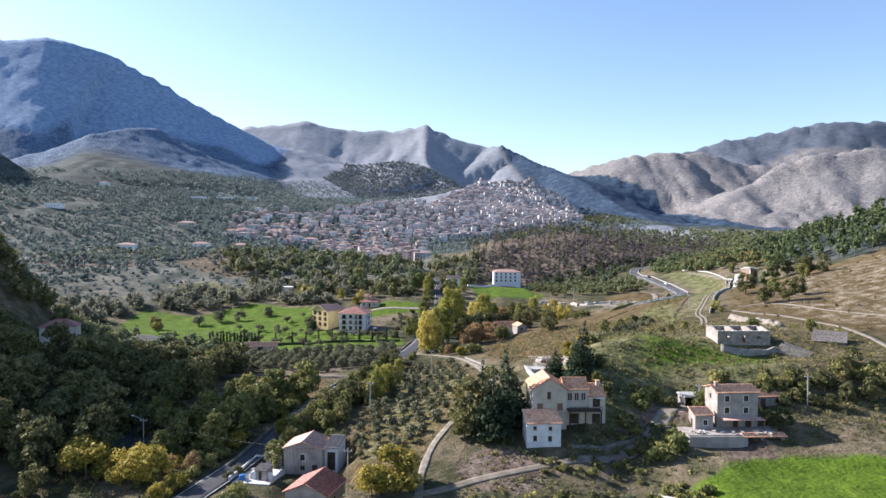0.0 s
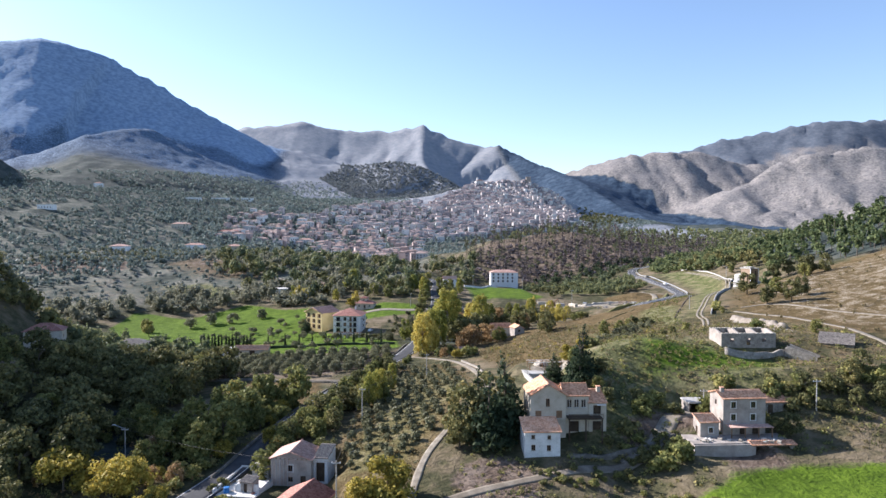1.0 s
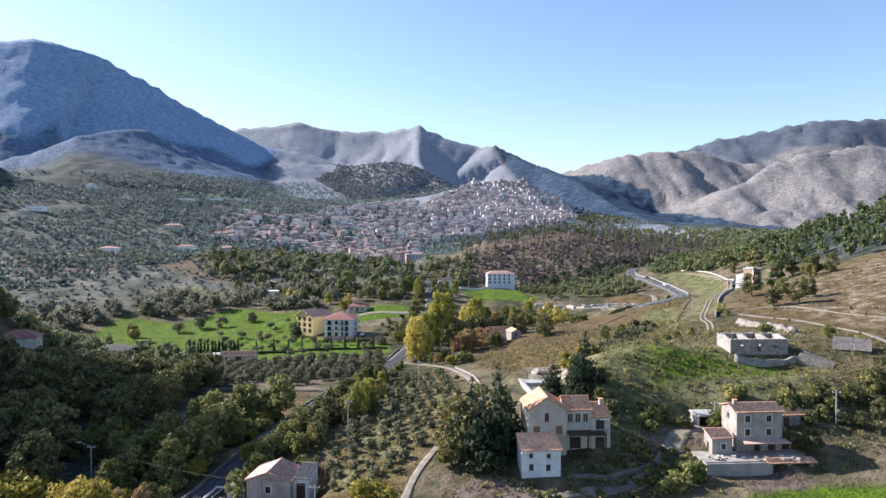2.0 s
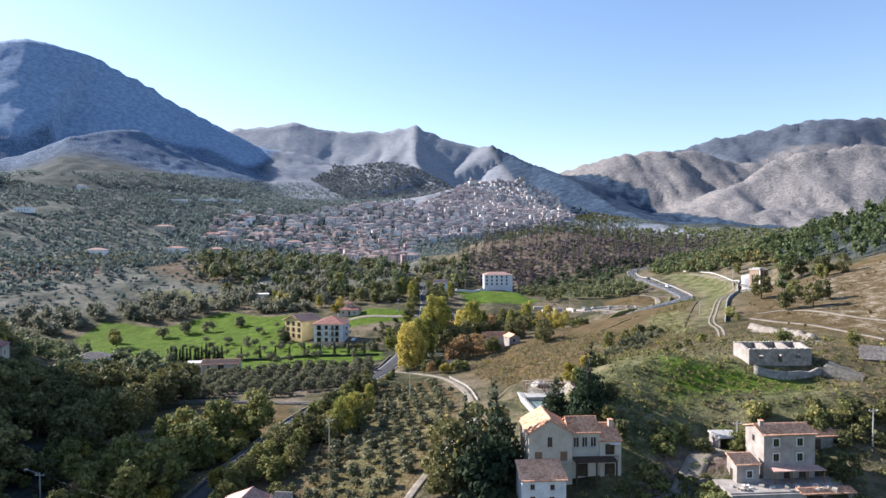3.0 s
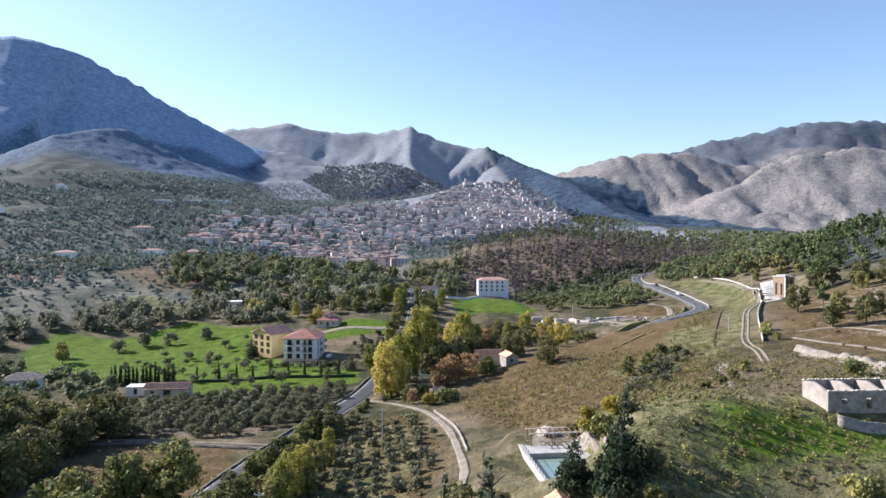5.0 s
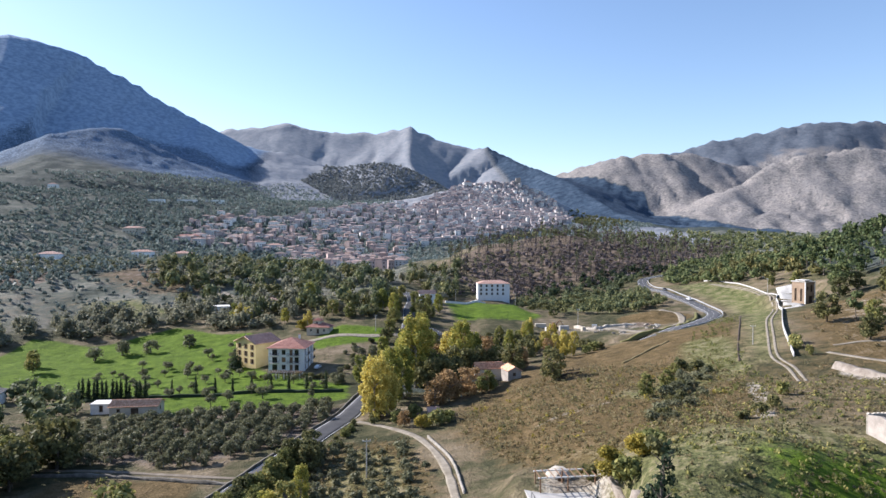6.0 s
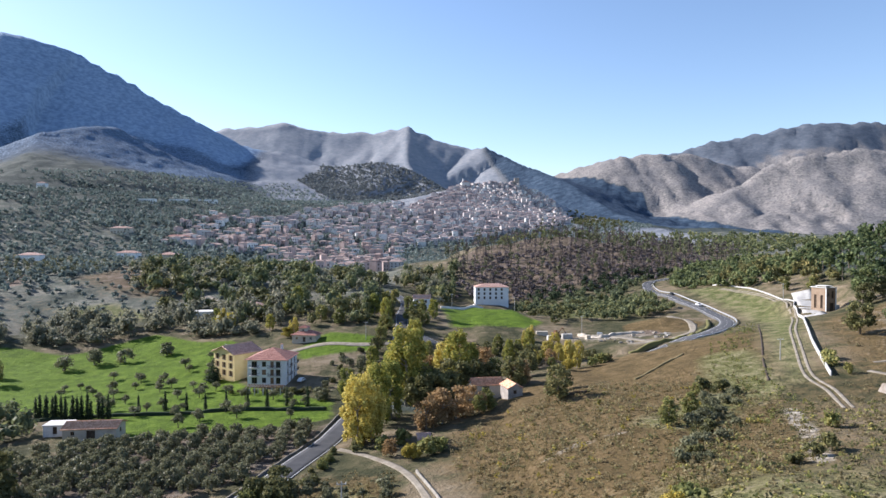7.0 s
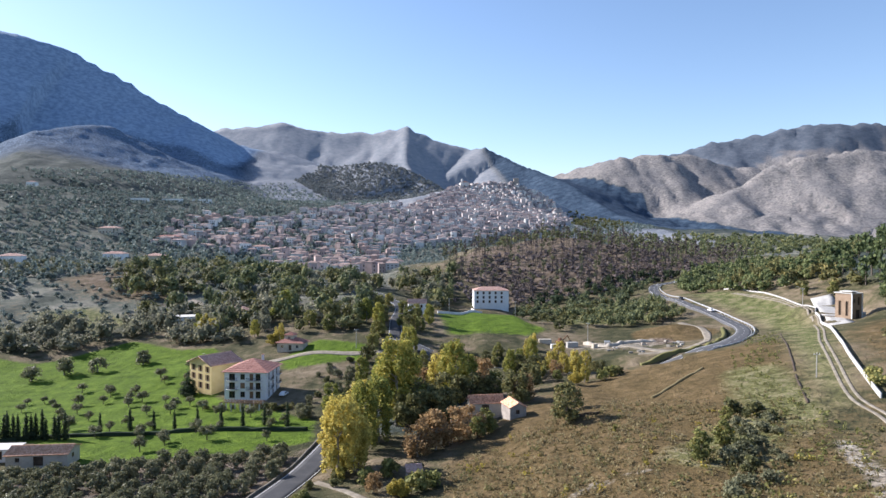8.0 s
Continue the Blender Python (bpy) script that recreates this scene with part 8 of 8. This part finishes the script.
pines = strew([(215, 350), (200, 420), (215, 500), (300, 560), (480, 560), (520, 380), (420, 300), (300, 330)], 9.0, 29, 0.92)
far_wood("pine_slope", "dense green pines over the right-hand hill", "pine wood", pines, LEAF_PINE, 10.5, 3.7, 52, 1.7, 40, 0.2, 0.15, lobes=4, core=0.5)
edge_pines = off_line(strew([(186, 440), (176, 520), (205, 545), (300, 600), (330, 560), (220, 480), (205, 420)], 9, 30, 0.8), CURVE_ROAD, 9)
far_wood("wood_roadside", "dark trees beyond the meadow by the road", "wood", edge_pines, LEAF_OAK, 7, 3.4, 100, 1.3, 41)
bend = off_line(strew([(84, 446), (100, 480), (132, 520), (140, 490), (138, 452), (120, 436), (98, 436)], 5.0, 49, 0.75), CURVE_ROAD, 7)
far_wood("bushes_bend", "light green bushes on the slope inside the bend", "bushes", bend, LEAF_VALLEY, 5.6, 3.2, 80, 1.0, 49, core=0.5, lobes=6, low=0.02)
strip = off_line(strew([(70, 420), (60, 470), (75, 520), (120, 540), (110, 490)], 7.5, 50, 0.7), CURVE_ROAD, 7)
far_wood("wood_strip", "dark trees round the small fields", "wood", strip, LEAF_OAK, 5.5, 2.8, 60, 1.1, 50, core=0.5, lobes=4)
plain = strew([(150, 720), (200, 760), (700, 1000), (560, 1300), (330, 1350), (220, 1100), (110, 880), (60, 760)], 13, 42, 0.8)
far_wood("wood_plain", "far trees over the valley floor", "wood", plain, LEAF_VALLEY, 9, 4.5, 36, 2.6, 42, core=0)
townwood = strew([(-420, 900), (-300, 1250), (-100, 1500), (60, 1250), (330, 1550), (420, 1800), (520, 1600), (300, 1200), (40, 900), (-120, 760), (-260, 780)], 10.5, 43, 0.8)
far_wood("wood_town", "garden trees among the town's houses", "wood", townwood, LEAF_HAZY_SCRUB, 8, 3.8, 20, 2.6, 43, core=0, lobes=4)
low_wall("bank_field", [(68, 296), (78, 306), (90, 318)], 0.8, 0.25, LEAF_DRY, "low dry weed bank across the mown field", "bank", rough=0.2, kind="stuff")
tufts = strew([(14, 262), (44, 292), (90, 292), (92, 272), (72, 205), (44, 184), (24, 205), (14, 235)], 2.2, 44, 0.45)
far_wood("dry_tussocks", "straw-coloured tussocks and dry weeds on the slope", "weeds", tufts, LEAF_STRAW, 0.3, 0.8, 20, 0.34, 44, lobes=2, core=0)
tufts = strew([(40, 150), (48, 178), (64, 180), (90, 176), (98, 168), (84, 158), (62, 154)], 2.6, 45, 0.6)
far_wood("green_tussocks", "green weeds and tussocks on the hillside", "weeds", tufts, LEAF_GREEN, 0.7, 0.8, 24, 0.32, 45, lobes=2, core=0)
hilldots = strew([(118, 200), (112, 262), (140, 330), (210, 350), (300, 330), (330, 220), (230, 150), (140, 160)], 9, 46, 0.45)
far_wood("hill_bushes", "small dry bushes on the straw-coloured hill", "scrub", hilldots, LEAF_DRY, 1.2, 1.0, 30, 0.5, 46, lobes=3, core=0)

hazy_hillwood = strew([(-420, 2180), (-380, 2520), (-250, 2500), (60, 2300), (40, 2050), (-60, 1800), (-200, 1800)], 9.5, 47, 0.92)
far_wood("wood_dark_hill", "dark wooded cover of the hill behind the town", "wood", hazy_hillwood, LEAF_HAZY_HILL, 7, 5.0, 16, 4.2, 47, core=0, lobes=3)
grove = strew([(-1000, 1250), (-640, 1240), (-300, 1180), (-230, 1300), (-140, 1480), (-80, 1700), (-200, 1850), (-420, 2100), (-640, 1800), (-900, 1700), (-1150, 1600)], 13, 80, 0.8)
grove = grove[(grain(grove[:, 0], grove[:, 1], 120, 12) > -0.8) & (height(grove[:, 0], grove[:, 1]) < np.interp(grove[:, 1], [1250, 1560, 2100], [158, 178, 208]))]
far_wood("grove_foot", "grey-green groves and scrub along the mountain foot", "scrub", grove, LEAF_HAZY_SCRUB, 5.5, 4.6, 10, 3.4, 80, core=0, lobes=3)
# trees over the added shading hill, mostly out of view
side = strew([(-270, 210), (-260, 280), (-205, 295), (-172, 270), (-166, 225), (-185, 190)], 9, 81, 0.95)
far_wood("wood_left_hill", "dense dark wood on the hill added to shade the valley", "wood", side, LEAF_OAK, 9.5, 4.8, 150, 1.15, 81, core=0.55, lobes=9, low=0.03)
side = strew([(-186, 212), (-182, 275), (-168, 292), (-152, 285), (-153, 256), (-158, 226)], 8, 82, 0.95)
far_wood("wood_above_house", "dark trees on the slope above the red-roofed house", "wood", side, LEAF_OAK, 8.0, 4.4, 130, 1.15, 82, core=0.55, lobes=8, low=0.03)
side = clear_of(strew([(-215, 385), (-172, 350), (-150, 330), (-124, 322), (-98, 300), (-98, 268), (-150, 262), (-180, 290), (-205, 330)], 8.5, 83, 0.8), ((-141, 306), (-138, 298), (-93, 291)), 9)
far_wood("wood_round_cottage", "mixed green trees round the low white cottage", "wood", side, LEAF_VALLEY, 6.8, 4.0, 110, 1.1, 83, core=0.55, lobes=8, low=0.03, vary=0.4)
flank = strew([(300, 1500), (345, 1730), (390, 2010), (440, 2080), (520, 1950), (480, 1650), (380, 1450)], 15, 48, 0.9)
far_wood("wood_town_flank", "dark trees down the steep flank of the town hill", "wood", flank, LEAF_OAK, 9, 5.0, 44, 2.6, 48, core=0, lobes=4)


def weeds(name, label, ring, spacing, leaf, tall, wide, seed, keep=0.6, clear=()):
    p = strew(ring, spacing, seed, keep)
    p = p[grain(p[:, 0], p[:, 1], 9, seed) > -0.45]
    for line, r in ((TRACK_WEST, 1.6), (TRACK_YARD, 1.6), (MAIN_ROAD, 4.2), (TRACK_EAST, 2.2), (TRACK_BANK, 1.8), (CURVE_ROAD, 5)):
        p = off_line(p, line, r)
    p = clear_of(p, clear, 5.2)
    far_wood(name, label, "weeds", p, leaf, tall, wide, 24, 0.36, seed, core=0, lobes=3, vary=0.5, low=0.0)


SPOTS = [(61, 138), (61, 141), (56, 139), (63, 134), (57, 133), (51, 133), (55, 148), (22, 138), (22, 143), (20, 134), (29, 141), (72, 147), (25, 172), (25, 180), (27, 190), (-28, 141), (-25, 129), (-36, 136), (75, 180), (82, 180)]
NEAR_SLOPE = [(-2, 100), (14, 118), (30, 128), (44, 122), (50, 140), (60, 156), (76, 163), (95, 150), (120, 160), (118, 205), (96, 250), (70, 235), (44, 205), (36, 160), (18, 150), (8, 150), (4, 126)]
weeds("weeds_green_near", "rank green weeds on the near slopes", NEAR_SLOPE, 1.9, LEAF_GREEN, 0.5, 0.8, 61, 0.5, SPOTS)
weeds("weeds_dry_near", "dry straw-coloured weeds on the near slopes", NEAR_SLOPE, 1.7, LEAF_DRY, 0.35, 0.7, 62, 0.6, SPOTS)
weeds("weeds_dark_near", "low dark brambles on the near slopes", NEAR_SLOPE, 2.7, LEAF_OAK, 0.8, 1.1, 63, 0.5, SPOTS)
weeds("weeds_field_edge", "yellowish weeds along the lower terrace", [(-4, 98), (4, 112), (24, 118), (44, 116), (52, 104), (40, 92), (10, 90)], 2.0, LEAF_POPLAR, 1.1, 0.9, 64, 0.5)
EAST_BANK = [(66, 131), (90, 131), (118, 126), (124, 150), (100, 156), (74, 152), (67, 146)]
weeds("weeds_east_dark", "low dark brambles on the bank beside the farmhouse", EAST_BANK, 1.7, LEAF_OAK, 0.9, 1.1, 73, 0.65, SPOTS)
weeds("weeds_east_dry", "dry weeds on the bank beside the farmhouse", EAST_BANK, 1.7, LEAF_DRY, 0.5, 0.8, 74, 0.55, SPOTS)
weeds("weeds_east_green", "rank green weeds on the bank beside the farmhouse", EAST_BANK, 1.8, LEAF_GREEN, 0.6, 0.9, 75, 0.65, SPOTS)
weeds("weeds_yard_dark", "dark weeds on the terraces below the old houses", [(14, 112), (30, 118), (44, 114), (56, 126), (50, 138), (38, 144), (26, 132), (14, 128)], 1.9, LEAF_OAK, 0.7, 0.9, 76, 0.55, SPOTS)
LEFT_BANK = [(-120, 118), (-60, 120), (-46, 140), (-40, 170), (-36, 200), (-62, 228), (-70, 180), (-80, 130)]
weeds("weeds_left_bank", "tangled undergrowth beside the road", LEFT_BANK, 2.6, LEAF_GREEN, 1.3, 1.3, 65, 0.7)
weeds("weeds_left_dry", "dry brown undergrowth beside the road", LEFT_BANK, 3.2, LEAF_RUSSET, 1.2, 1.1, 66, 0.5)
weeds("weeds_orchard", "grass tufts between the young olives", [(-30, 130), (-30, 200), (-20, 245), (2, 240), (9, 200), (4, 160), (-4, 122), (-18, 118)], 2.2, LEAF_OLIVE, 0.45, 0.7, 67, 0.3, SPOTS)
weeds("weeds_orchard_dry", "dry grass tufts between the young olives", [(-30, 130), (-30, 200), (-20, 245), (2, 240), (9, 200), (4, 160), (-4, 122), (-18, 118)], 2.0, LEAF_STRAW, 0.5, 0.8, 68, 0.6, SPOTS)
weeds("weeds_slope_dark", "dry brown bramble patches on the dry slope", [(14, 262), (40, 285), (62, 300), (86, 262), (72, 205), (44, 190), (24, 205), (14, 235)], 1.9, LEAF_DRY, 0.65, 1.0, 69, 0.55)
weeds("weeds_slope_straw", "straw-coloured tangle on the dry slope", [(14, 250), (40, 282), (62, 294), (86, 262), (72, 205), (44, 190), (24, 205), (14, 235)], 1.8, LEAF_STRAW, 0.3, 0.8, 72, 0.5)
weeds("weeds_gully", "green weeds along the gully", [(92, 262), (110, 310), (140, 372), (128, 372), (100, 325), (80, 268), (70, 232), (84, 232)], 2.6, LEAF_GREEN, 0.8, 1.0, 70, 0.6)
weeds("weeds_bank_right", "brown and grey scrub on the bare bank", [(84, 190), (104, 180), (118, 205), (112, 250), (96, 256), (86, 232), (76, 210)], 2.2, LEAF_DRY, 0.5, 1.0, 71, 0.7)
DRY_SLOPE = [(14, 258), (30, 278), (48, 284), (62, 292), (82, 262), (76, 232), (70, 205), (44, 190), (30, 196), (22, 215), (14, 238)]
weeds("weeds_slope_bramble", "olive-brown bramble mounds on the dry slope", DRY_SLOPE, 3.0, LEAF_OAK, 0.9, 1.2, 85, 0.4)
weeds("weeds_slope_yellow", "yellowing broom clumps on the dry slope", DRY_SLOPE, 4.4, LEAF_OCHRE, 1.0, 1.1, 86, 0.3)
